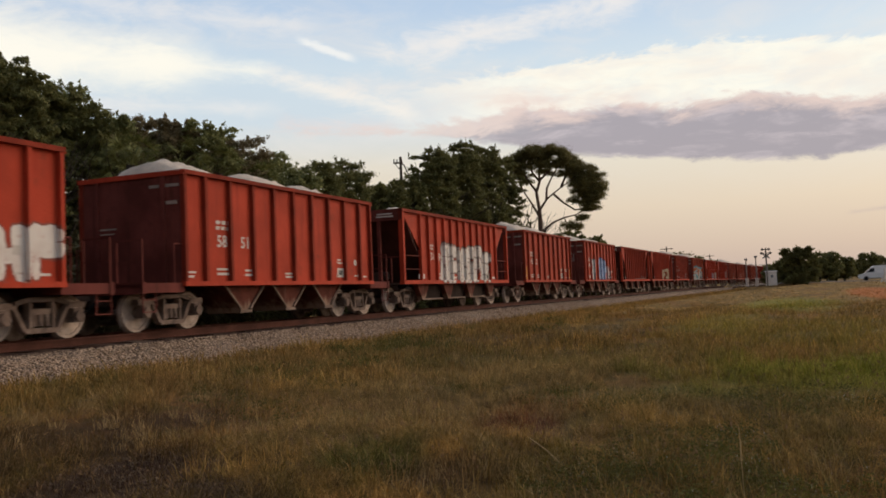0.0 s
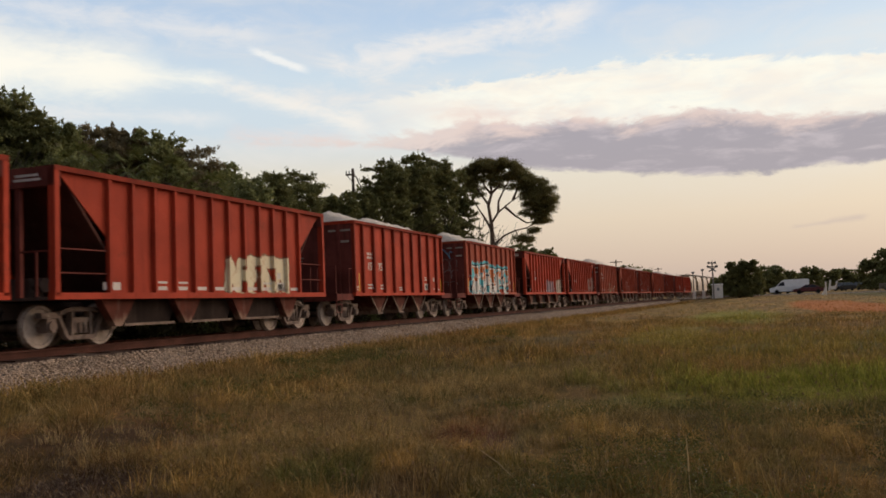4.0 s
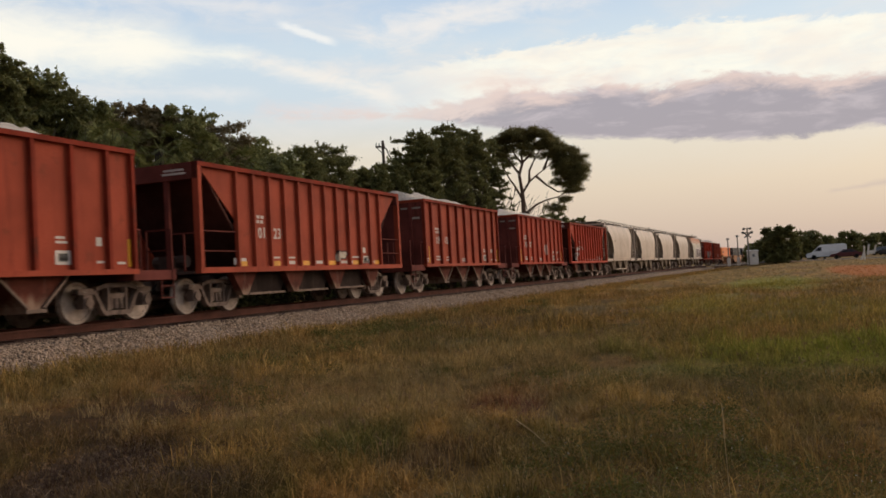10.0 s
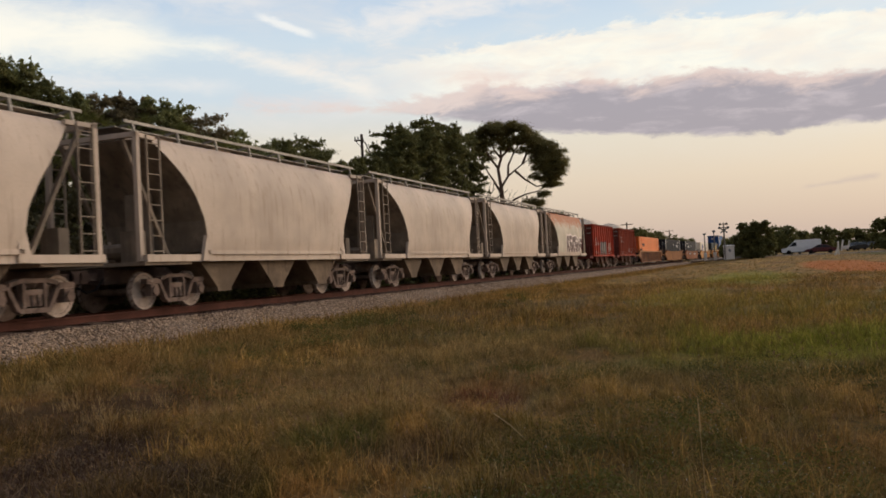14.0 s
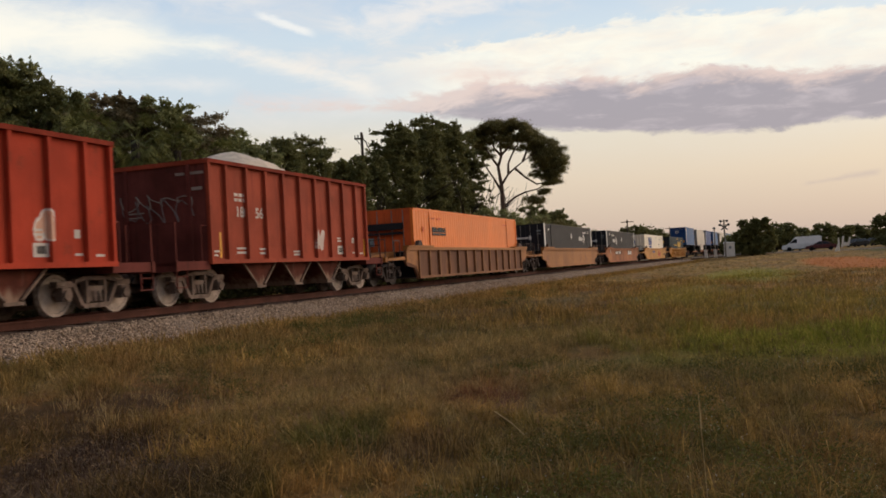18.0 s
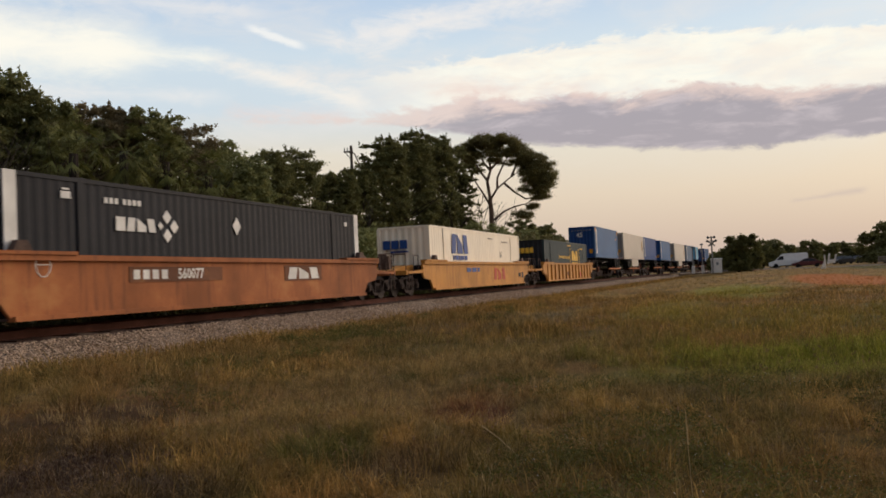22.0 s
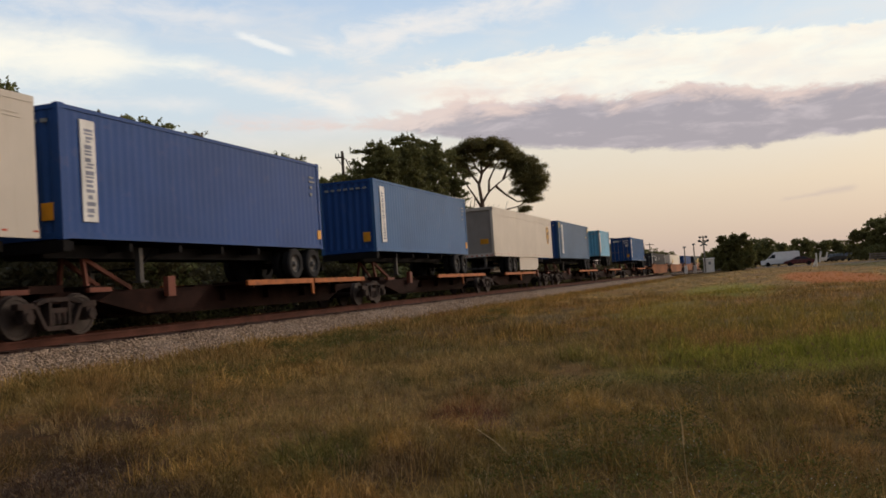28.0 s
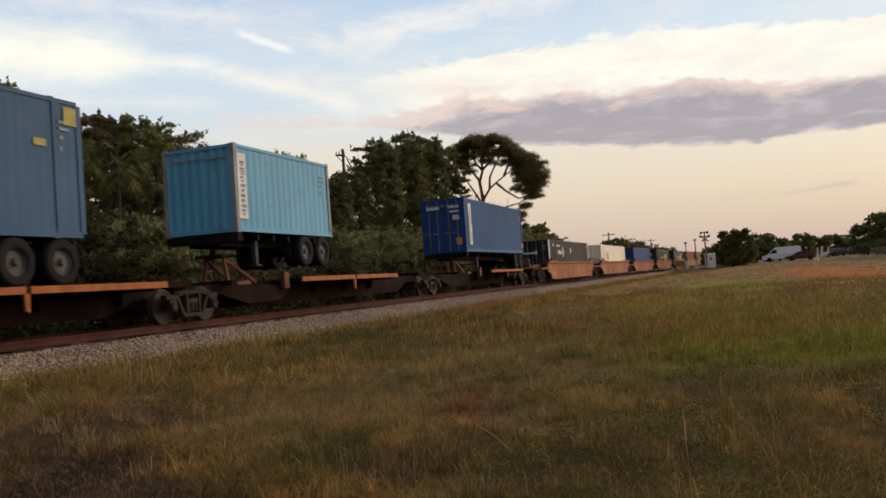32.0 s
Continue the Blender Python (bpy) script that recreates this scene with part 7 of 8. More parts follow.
def leaves(clumps, per, size, rs, mat, name="crown", flat=0.75, shell=0.55, droop=0.0, slim=0.45):
    """Many small leaves, thickest on the skin of each clump. clumps: centre, three radii."""
    c = np.array([k[0] for k in clumps], dtype=float)
    rad = np.array([k[1] for k in clumps], dtype=float)
    which = rs.choice(len(clumps), per, p=(rad.prod(1) ** (2 / 3)) / (rad.prod(1) ** (2 / 3)).sum())
    d = rs.randn(per, 3)
    d /= np.linalg.norm(d, axis=1, keepdims=True)
    d[:, 2] = np.where(d[:, 2] < -0.35, -d[:, 2] * 0.6, d[:, 2])
    r = shell + (1.0 - shell) * rs.rand(per) ** 0.6 + 0.30 * np.abs(rs.randn(per)) * (rs.rand(per) < 0.35)
    pos = c[which] + d * rad[which] * r[:, None]
    u = rs.randn(per, 3) * np.array([1, 1, flat]) + np.array([0, 0, -droop])
    u /= np.linalg.norm(u, axis=1, keepdims=True)
    w = np.cross(u, rs.randn(per, 3))
    w /= np.linalg.norm(w, axis=1, keepdims=True) + 1e-9
    nrm = np.cross(u, w)
    a = (size * (0.6 + 0.8 * rs.rand(per)))[:, None]
    v = np.stack([pos - u * a * 0.5 - w * a * slim, pos - u * a * 0.5 + w * a * slim + nrm * a * 0.1, pos + u * a * 1.1], 1).reshape(-1, 3)
    f = np.arange(per * 3).reshape(-1, 3)
    return soup(name, v, f, mat)


def build_tree(name, label, x, y, height, spread, leaf, seed, count=9000, size=0.26, base=0.18, trunk=0.22, clumps=26, bark="bark", category="tree", group="trees behind the track", lump=1.0):
    """Broad-leaved tree: trunk, forking limbs, an uneven crown of clumps down to base * height."""
    rng, rs = random.Random(seed), np.random.RandomState(seed)
    g = float(ground_z(x, y)) - 0.05
    t = thing(name, label, category, pose(x, y, g), group)
    s, tips = Shape(), []
    fork = height * max(0.16, base)
    s.tube((0, 0, 0), (0.1, 0, fork), trunk * 1.25, trunk, 10)
    for i in range(5):
        a = i * 1.257 + rng.uniform(-0.4, 0.4)
        limb(s, (0.1, 0, fork * rng.uniform(0.8, 1)), (math.cos(a) * 0.8, math.sin(a) * 0.8, rng.uniform(0.7, 1.5)), height * 0.34, trunk * 0.5, rng, 2 if height > 8 else 1, tips)
    part("trunk", s, MAT[bark], t)
    blobs = []
    lo = height * base
    mid, tall = (height + lo) / 2, (height - lo) / 2
    for i in range(clumps * 4):
        d = Vector((rng.gauss(0, 1), rng.gauss(0, 1), rng.gauss(0, 1))).normalized()
        r = rng.uniform(0.30, 1.0) ** 0.5 * (0.88 + 0.12 * math.sin(3 * math.atan2(d.y, d.x) + seed))
        k = lump * spread * rng.uniform(0.15, 0.30) * (1.15 - 0.45 * r)
        flat = math.hypot(d.x, d.y)
        wide = max(0.5, flat) ** -0.4 if d.z > 0 else (1.12 if base > 0.06 else 1.0 / max(0.55, flat))
        up = math.copysign(abs(d.z) ** 0.75, d.z)
        blobs.append(((d.x * r * spread * wide * 0.92, d.y * r * spread * wide * 0.92, mid + up * r * tall * 0.93), (k * 1.15, k * 1.15, k * rng.uniform(0.6, 0.9))))
    tops = sorted(c[2] + r[2] for c, r in blobs)
    over = height * 0.985 / tops[int(len(tops) * 0.94)]
    blobs = [((c[0], c[1], min(c[2] * over, height * 1.0 - r[2] * rng.uniform(0.7, 1.0))), r) for c, r in blobs]
    if base < 0.06:
        for i in range(clumps // 2):
            a, q, k = rng.uniform(0, 6.283), spread * math.sqrt(rng.uniform(0.2, 0.9)) * 0.95, spread * rng.uniform(0.2, 0.3)
            blobs.append(((math.cos(a) * q, math.sin(a) * q, height * rng.uniform(0.08, 0.36)), (k, k, height * 0.14)))
    # loose sprays that stand out of the crown
    for c, r in sorted(blobs, key=lambda a: -a[0][2])[:clumps * 3]:
        k = spread * rng.uniform(0.022, 0.055)
        blobs.append(((c[0] + rng.uniform(-1, 1) * r[0], c[1] + rng.uniform(-1, 1) * r[1], c[2] + r[2] * rng.uniform(0.5, 1.05)), (k, k, k * 2.8)))
    for q, d in tips:
        if q.z < height * 1.03 and math.hypot(q.x, q.y) < spread * 1.1:
            k = spread * rng.uniform(0.08, 0.14)
            blobs.append((tuple(q), (k, k, k * 0.7)))
    part("crown", leaves(blobs, count, size, rs, LEAF[leaf], shell=0.25), None, t)
    return t


def build_pine(x, y):
    """Tall pine with a bare forked trunk, a flat dome of needles and a hanging mass on one side."""
    rng, rs = random.Random(31), np.random.RandomState(31)
    t = thing("pine_tree", "tall umbrella-crowned pine with bare forked trunk and open limbs", "tree", pose(x, y, float(ground_z(x, y)), 0, 0, -75))
    s = Shape()
    tk = [(0.0, 0, 0), (-0.1, 0, 6.0), (-0.1, 0, 10.6), (-0.15, 0, 12.4), (-0.45, 0, 14.9), (0.1, 0.1, 16.5), (0.0, 0, 18.2), (0.4, 0, 20.0)]
    for (a, b), (r0, r1) in zip(zip(tk, tk[1:]), ((0.40, 0.36), (0.36, 0.32), (0.32, 0.28), (0.24, 0.21), (0.21, 0.17), (0.17, 0.12), (0.12, 0.05))):
        s.tube(a, b, r0, r1, 9)
    limbs = [[(-0.15, 0, 12.3), (0.9, -0.2, 13.8), (1.9, -0.3, 14.6), (3.0, -0.3, 15.4), (4.4, -0.3, 16.3)], [(1.9, -0.3, 14.5), (3.2, 0.2, 13.3), (4.8, 0.4, 12.2), (6.2, 0.4, 12.4)], [(0.0, 0, 9.3), (1.7, 0.2, 10.6), (3.2, 0.3, 11.2), (4.8, 0.3, 11.5), (6.2, 0.3, 12.2)],
             [(-0.1, 0, 11.3), (-1.1, 0.2, 13.3), (-1.9, 0.3, 14.6), (-3.0, 0.3, 16.9), (-3.4, 0.3, 18.4)], [(-0.4, 0, 15.0), (-1.4, -0.4, 16.4), (-2.2, -0.5, 18.0)], [(0.1, 0.1, 16.4), (-0.8, 0.5, 17.6), (-1.4, 0.7, 19.2)], [(0.1, 0.1, 16.6), (1.3, -0.4, 17.6), (2.0, -0.6, 19.2)],
             [(0.9, -0.2, 13.8), (1.0, 0.3, 15.4), (1.9, 0.5, 17.2), (3.0, 0.5, 18.8)], [(3.0, -0.3, 15.4), (3.6, 0.4, 16.8), (4.0, 0.6, 18.6)], [(4.4, -0.3, 16.3), (5.9, -0.6, 17.4)], [(4.8, 0.3, 11.5), (5.0, -0.2, 10.2)], [(3.2, 0.3, 11.2), (3.7, 0.6, 10.0)], [(-1.1, 0.2, 13.3), (-1.3, 0.5, 12.0)]]
    for pts in limbs:
        if len(pts) == 2:
            s.tube(*pts, 0.08, 0.03, 6)
            continue
        for i, (a, b) in enumerate(zip(pts, pts[1:])):
            s.tube(a, b, 0.19 * 0.74 ** i, 0.19 * 0.74 ** (i + 1), 7)
    part("trunk", s, MAT["pine_bark"], t)
    blobs = []
    for c, r, n in [((0.6, 0, 20.2), (3.9, 3.0, 1.0), 85), ((-3.2, 0, 18.9), (1.5, 2.2, 1.1), 34), ((3.8, 0, 19.3), (1.3, 2.2, 1.2), 26), ((0.4, 0, 18.7), (3.6, 2.0, 0.6), 34), ((-3.0, 0, 17.2), (0.9, 1.2, 0.6), 9), ((0.2, 0, 17.4), (2.6, 1.6, 0.6), 10),
                    ((6.5, 0, 16.6), (2.0, 2.0, 1.5), 48), ((7.4, 0, 14.6), (1.6, 2.0, 1.8), 44), ((5.4, 0, 14.8), (1.2, 1.6, 1.2), 18), ((6.6, 0, 12.6), (1.4, 1.6, 0.9), 22), ((4.2, 0, 9.8), (1.5, 1.0, 0.5), 13), ((5.9, 0, 10.9), (0.6, 0.8, 0.6), 7), ((2.9, 0, 17.2), (1.0, 1.0, 0.5), 5), ((-1.6, 0, 16.4), (0.7, 0.8, 0.5), 4), ((5.0, 0, 18.0), (1.3, 1.8, 1.0), 24), ((7.0, 0, 15.4), (2.2, 2.2, 2.2), 40), ((5.0, 0, 16.4), (0.9, 1.2, 0.7), 10), ((4.6, 0, 13.2), (0.8, 0.9, 0.5), 5)]:
        for _ in range(n):
            d = Vector((rng.gauss(0, 1), rng.gauss(0, 1), rng.gauss(0, 1))).normalized() * rng.uniform(0.1, 1.0) ** 0.45
            m = rng.uniform(0.48, 0.92)
            blobs.append((tuple(c[i] + r[i] * d[i] for i in range(3)), (m, m, m * 0.85)))
    part("crown", leaves(blobs, 150000, 0.124, rs, LEAF["pine"], shell=0.2, slim=0.30), None, t)
    return t


def build_palm(x, y, height, seed):
    """Cabbage palm: a slim trunk and a head of pleated fans, with dead ones hanging."""
    rng = random.Random(seed)
    g = float(ground_z(x, y))
    t = thing("cabbage_palm", "cabbage palm with a shaggy head of fan leaves among the trees", "palm", pose(x, y, g), "palms behind the track")
    s = Shape()
    for i in range(6):
        s.tube((0.05 * math.sin(i), 0, height * 0.84 * i / 6), (0.05 * math.sin(i + 1), 0, height * 0.84 * (i + 1) / 6), 0.19, 0.18, 9)
    part("trunk", s, MAT["bark"], t)
    v, f = [], []
    for k in range(46):
        a, up = rng.uniform(0, 6.283), rng.uniform(-1.1, 1.1)
        d = Vector((math.cos(a) * math.cos(up), math.sin(a) * math.cos(up), math.sin(up)))
        o = Vector((0, 0, height * 0.84))
        reach = rng.uniform(0.8, 1.25)
        hub = o + d * reach
        side = d.cross(Vector((0, 0, 1))).normalized()
        lift = side.cross(d)
        b = len(v)
        v += [tuple(o - side * 0.02), tuple(o + side * 0.02), tuple(hub)]
        f.append((b, b + 1, b + 2))
        for j in range(13):
            w = -1.35 + 2.7 * j / 12
            e = hub + (d * math.cos(w) + side * math.sin(w)) * rng.uniform(0.55, 0.8) + Vector((0, 0, -0.28 * abs(w) - 0.1)) + lift * rng.uniform(-0.06, 0.06)
            n = (side * math.cos(w) - d * math.sin(w)) * 0.035
            b = len(v)
            v += [tuple(hub - n), tuple(hub + n), tuple(e)]
            f.append((b, b + 1, b + 2))
    part("fan_leaves", soup("fan_leaves", v, f, LEAF["palm"]), None, t)
    return t


def along(az, y):
    return y / math.tan(radians(az))


def top_of(az, el, y):
    return EYE_Z + y / math.sin(radians(az)) * math.tan(radians(el)) + 0.75


def build_trees():
    oak = "dense dark green broad-leaved tree behind the track"
    # azimuth of the trunk, rise of the top, depth behind the track, spread, leaf
    rng = random.Random(77)
    skyline = [(16.4, 5.6), (17.0, 7.0), (17.6, 8.2), (18.5, 9.2), (19.9, 9.8), (21.8, 9.7), (23.2, 8.9), (24.0, 8.0), (25.7, 7.7), (26.6, 7.6), (27.4, 8.1), (28.3, 9.1), (30.0, 9.1), (31.5, 8.9), (32.4, 9.1), (34.0, 10.0), (36.0, 11.2), (38.0, 12.1), (40.5, 11.6), (42.5, 11.7), (43.7, 12.4), (46.0, 13.3), (47.6, 14.1), (49.0, 15.4), (60.0, 16.0)]
    rise = lambda az: float(np.interp(az, [a for a, _ in skyline], [e for _, e in skyline]))
    az, i = 58.5, 0
    while az > 26.5:
        y = rng.uniform(26.0, 31.5)
        far = y / math.sin(radians(az))
        leaf = rng.choice(["oak", "bush", "bush", "oak"] if not 31 < az < 43 else ["bush", "dry", "bush", "brown"])
        build_tree("broadleaf_tree", oak, along(az, y), y, top_of(az, rise(az) - 0.35 + rng.uniform(-0.3, 0.15), y), far * math.tan(radians(rng.uniform(2.1, 2.9))), leaf, 100 + i, 27500, 0.102, 0.08, 0.2, 48, lump=0.82)
        az -= rng.uniform(1.5, 2.0) * (1.25 if az > 50 else 1.0)
        i += 1
    # the spreading tree at the end of the row stands as a close group
    for k, (az, y, deg, n) in enumerate([(25.6, 31.0, 1.7, 15000), (24.2, 32.5, 1.7, 15000), (22.4, 31.5, 2.2, 26000), (20.9, 32.5, 2.4, 32000), (19.3, 31.8, 2.2, 30000), (18.2, 32.6, 1.6, 20000), (17.3, 31.0, 1.2, 12000)]):
        far = y / math.sin(radians(az))
        build_tree("broadleaf_tree", oak, along(az, y), y, top_of(az, rise(az) - (0.5 if az > 23 else 0.15), y), far * math.tan(radians(deg)), "oak", 150 + k, int(n * 2.0), 0.125, 0.10, 0.3, 75, lump=0.66)
    # a second row behind closes the gaps
    for i in range(14):
        az = 56 - i * 2.75
        build_tree("broadleaf_tree", oak, along(az, 38.0), 38.0, top_of(az, rise(az) - 0.9, 38.0), 38.0 / math.sin(radians(az)) * math.tan(radians(2.2)), "oak", 900 + i, 7500, 0.25, 0.05, 0.25, 26)
    # understorey, thick down to the ground
    rng = random.Random(5)
    y, x = 21.2, 6.0
    i = 0
    while x < 122:
        h = rng.uniform(3.4, 5.2) * (1.0 if x < 70 else 1.25)
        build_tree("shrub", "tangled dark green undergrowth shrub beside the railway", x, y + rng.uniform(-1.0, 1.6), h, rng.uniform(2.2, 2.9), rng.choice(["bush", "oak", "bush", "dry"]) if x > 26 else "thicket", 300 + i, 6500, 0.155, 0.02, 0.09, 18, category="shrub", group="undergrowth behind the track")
        x += rng.uniform(2.9, 3.9) * (1.0 if x < 70 else 1.3)
        i += 1
    # added dark growth that stands in for the shade seen under the cars
    rs = np.random.RandomState(8)
    low = []
    for k in range(520):
        x = 5.0 + 150.0 * (k + rng.random()) / 520
        y = 18.7 + 1.5 * rng.random()
        low.append(((x, y, float(ground_z(x, y)) + rng.uniform(0.1, 2.5)), (0.75, 0.55, rng.uniform(0.4, 0.7))))
    tagged(new("bramble_thicket", leaves(low, 80000, 0.13, rs, LEAF["thicket"], "bramble_thicket", shell=0.1)), "added low thicket, its dark leaves standing for shade under the train", "thicket", kind="stuff")
    for az, el, y, sd in ((41.8, 11.6, 24.5, 1), (33.8, 9.6, 25.0, 2), (36.4, 10.8, 25.0, 3), (38.9, 11.6, 24.8, 4)):
        build_palm(along(az, y), y, top_of(az, el, y) - 0.6, sd)
    build_pine(along(15.4, 32.0), 32.0)
    for az, el, y in ((13.4, 3.7, 32.0), (12.2, 3.3, 33.0), (11.6, 3.0, 34.0)):
        build_tree("broadleaf_tree", oak, along(az, y), y, top_of(az, el, y), 3.0, "oak", int(az * 10), 6000, 0.3, 0.1, 0.2, 18)
    # lower trees farther along the line
    for k, (az, el, y) in enumerate(((7.0, 1.9, 36), (6.4, 1.8, 37), (5.7, 1.55, 36), (5.0, 1.25, 36), (4.3, 1.1, 34), (3.6, 0.95, 34))):
        build_tree("broadleaf_tree", "distant dark tree beyond the road crossing", along(az, y), y, top_of(az, el, y), 5.5, "oak", 500 + k, 3500, 0.5, 0.05, 0.3, 18, group="distant trees")
    # bush and trees by the crossing: azimuth, rise, distance, spread
    for k, (az, el, x, spread) in enumerate(((-0.10, 1.60, 140.0, 2.1), (-0.80, 1.66, 140.0, 2.1), (-0.45, 1.3, 143.0, 2.2), (0.45, 0.8, 146.5, 1.8), (1.0, 0.75, 160.0, 2.4), (-1.55, 1.0, 164.0, 2.2), (-2.1, 1.30, 166.0, 2.6), (-2.9, 0.9, 172.0, 2.2), (0.5, 0.85, 190.0, 2.5), (-4.3, 1.1, 215.0, 3.2), (-5.2, 0.8, 225.0, 3.2), (-6.1, 0.9, 230.0, 3.4), (-6.9, 0.6, 230.0, 3.4),
                                            (-7.8, 1.4, 185.0, 3.4), (-8.8, 2.0, 180.0, 3.8), (-9.8, 2.3, 180.0, 4.0), (-11.0, 2.2, 175.0, 4.0), (-8.3, 0.35, 176.0, 3.4), (-9.3, 0.4, 178.0, 3.4), (-10.4, 0.4, 178.0, 3.4), (-12.6, 2.3, 175.0, 4.2), (-14.6, 2.2, 170.0, 4.2), (1.6, 0.55, 260.0, 3.2), (2.4, 0.5, 300.0, 3.2), (-3.6, 0.7, 260.0, 3.6), (-1.6, 0.7, 270.0, 4.0))):
        y = x * math.tan(radians(az))
        h = EYE_Z + math.hypot(x, y) * math.tan(radians(el)) + 0.9
        near = k < 3
        build_tree("bushy_tree" if near else "broadleaf_tree", "rounded dark green bushy tree beside the road" if near else "dark green tree beyond the road", x, y, h, spread, "oak", 700 + k, 15000 if near else 4200, 0.22 if near else 0.34, 0.02, 0.2, 20, group="trees by the road")


build_trees()


# ---- poles, cabinet, crossing ----
def build_poles():
    x = along(24.57, 36.0)
    z1 = EYE_Z + 36.0 / math.sin(radians(24.57)) * math.tan(radians(8.95))
    p = thing("utility_pole", "wooden utility pole with a crossarm rising out of the trees", "pole", pose(x, 36.0, -0.6, 0, 0, -60))
    part("shaft", Shape().tube((0, 0, 0), (0, 0, z1 + 0.6), 0.19, 0.14, 10), MAT["pole_wood"], p)
    part("crossarm", Shape().box(-0.75, -0.06, z1 - 0.1, 0.2, 0.06, z1 + 0.06), MAT["pole_wood"], p)
    for dx in (-0.66, -0.36, 0.12):
        part("insulator", Shape().tube((dx, 0, z1 + 0.06), (dx, 0, z1 + 0.38), 0.07, 0.05, 8), MAT["rail_grey"], p)
    part("brace", Shape().beam((-0.62, 0, z1 - 0.05), (-0.1, 0, z1 - 0.7), 0.06, 0.06).pipe([(0.1, 0, z1 - 0.1), (0.35, 0, z1 - 0.25), (0.55, 0, z1 - 0.8), (0.8, 0, z1 - 1.3)], 0.06), MAT["pole_wood"], p)
    for az, el, y in ((7.44, 2.2, 30.0), (4.8, 1.55, 28.0)):
        x = along(az, y)
        h = x * math.tan(radians(el)) + EYE_Z + 0.6
        p = thing("utility_pole", "distant wooden utility pole beside the railway", "pole", pose(x, y, -0.6), "distant poles")
        part("shaft", Shape().tube((0, 0, 0), (0, 0, h), 0.22, 0.16, 8), MAT["pole_wood"], p)
        part("crossarm", Shape().box(-0.08, -1.6, h - 0.7, 0.08, 1.6, h - 0.5), MAT["pole_wood"], p)


def build_crossing():
    # the road, a slab that climbs to the track
    s = Shape()
    mid, rail = TRACK_Y - float(bend(150.0)[0]), float(fall(150.0))
    ys = [-260, -120, -60, -40] + [-30 + 2 * i for i in range(19)] + [mid - 1.9]
    prof = [float(-0.74 + 0.22 * smooth(y, -16.0, -4.0) + (rail + 0.50) * smooth(y, 0.0, 8.0)) for y in ys]
    for (a, za), (b, zb) in zip(zip(ys, prof), zip(ys[1:], prof[1:])):
        s.quad_box([(146.2, a, za - 0.3), (153.8, a, za - 0.3), (153.8, b, zb - 0.3), (146.2, b, zb - 0.3), (146.2, a, za + 0.02), (153.8, a, za + 0.02), (153.8, b, zb + 0.02), (146.2, b, zb + 0.02)])
    solid("road", s, MAT["asphalt"], "pale worn asphalt road that climbs to the crossing", "road", kind="structure")
    s = Shape()
    for y0, y1 in ((mid - 1.9, mid - 1.0), (mid - 0.55, mid + 0.55), (mid + 1.0, mid + 1.9)):
        s.box(146.2, y0, rail - 0.2, 153.8, y1, rail)
    s.box(146.2, mid + 1.9, rail - 0.5, 153.8, 60, rail - 0.02)
    solid("crossing_deck", s, MAT["asphalt"], "asphalt deck of the level crossing between the rails", "road", kind="structure")
    # shoulder of pale gravel on the camera's side of the road
    s = Shape()
    for (a, za), (b, zb) in zip(zip(ys, prof), zip(ys[1:], prof[1:])):
        s.quad_box([(142.6, a, za - 0.4), (146.2, a, za - 0.4), (146.2, b, zb - 0.4), (142.6, b, zb - 0.4), (142.6, a, za - 0.10), (146.2, a, za - 0.01), (146.2, b, zb - 0.01), (142.6, b, zb - 0.10)])
    solid("road_shoulder", s, ballast_material(), "pale gravel shoulder of the road", "road", kind="structure")
    gx = 139.0
    yat = lambda az: gx * math.tan(radians(az))
    base = -0.75
    hut = thing("signal_cabinet", "pale metal railway signal cabinet on the verge", "cabinet", pose(gx, (yat(0.91) + yat(1.52)) / 2, base))
    part("body", Shape().box(-1.0, -0.77, 0, 1.0, 0.77, 2.05), MAT["hut"], hut)
    part("roof", Shape().prism([(-1.1, 2.05), (1.1, 2.05), (1.1, 2.13), (0.0, 2.22), (-1.1, 2.13)], -0.86, 0.86), MAT["hut"], hut)
    part("door", Shape().box(-1.03, -0.55, 0.12, -1.0, 0.30, 1.9), MAT["hut"], hut)
    part("vent", Shape().box(-1.045, -0.30, 1.2, -1.03, 0.05, 1.6), MAT["rail_grey"], hut)
    mast = thing("signal_mast", "grey steel mast with a cluster of crossing lamps", "signal", pose(gx - 3, yat(1.45) * 0.98, base))
    part("pole", Shape().tube((0, 0, 0), (0, 0, 5.6), 0.13, 0.11, 10), MAT["bare"], mast)
    part("crossarm", Shape().box(-0.05, -0.7, 4.80, 0.05, 0.7, 4.9).box(-0.05, -0.5, 5.35, 0.05, 0.55, 5.45), MAT["bare"], mast)
    for y, z in ((-0.62, 4.85), (0.62, 4.85), (-0.42, 5.4), (0.48, 5.4)):
        h = part("lamp_head", Shape().tube((-0.12, y, z), (0.16, y, z), 0.20, 0.15, 12), MAT["rail_grey"], mast)
        part("lens", Shape().tube((-0.15, y, z), (-0.12, y, z), 0.12, n=12), MAT["car_glass"], h)
    part("crossbuck", Shape().beam((0.1, -0.5, 4.1), (0.1, 0.5, 4.8), 0.03, 0.2).beam((0.1, 0.5, 4.1), (0.1, -0.5, 4.8), 0.03, 0.2), MAT["rail_grey"], mast)
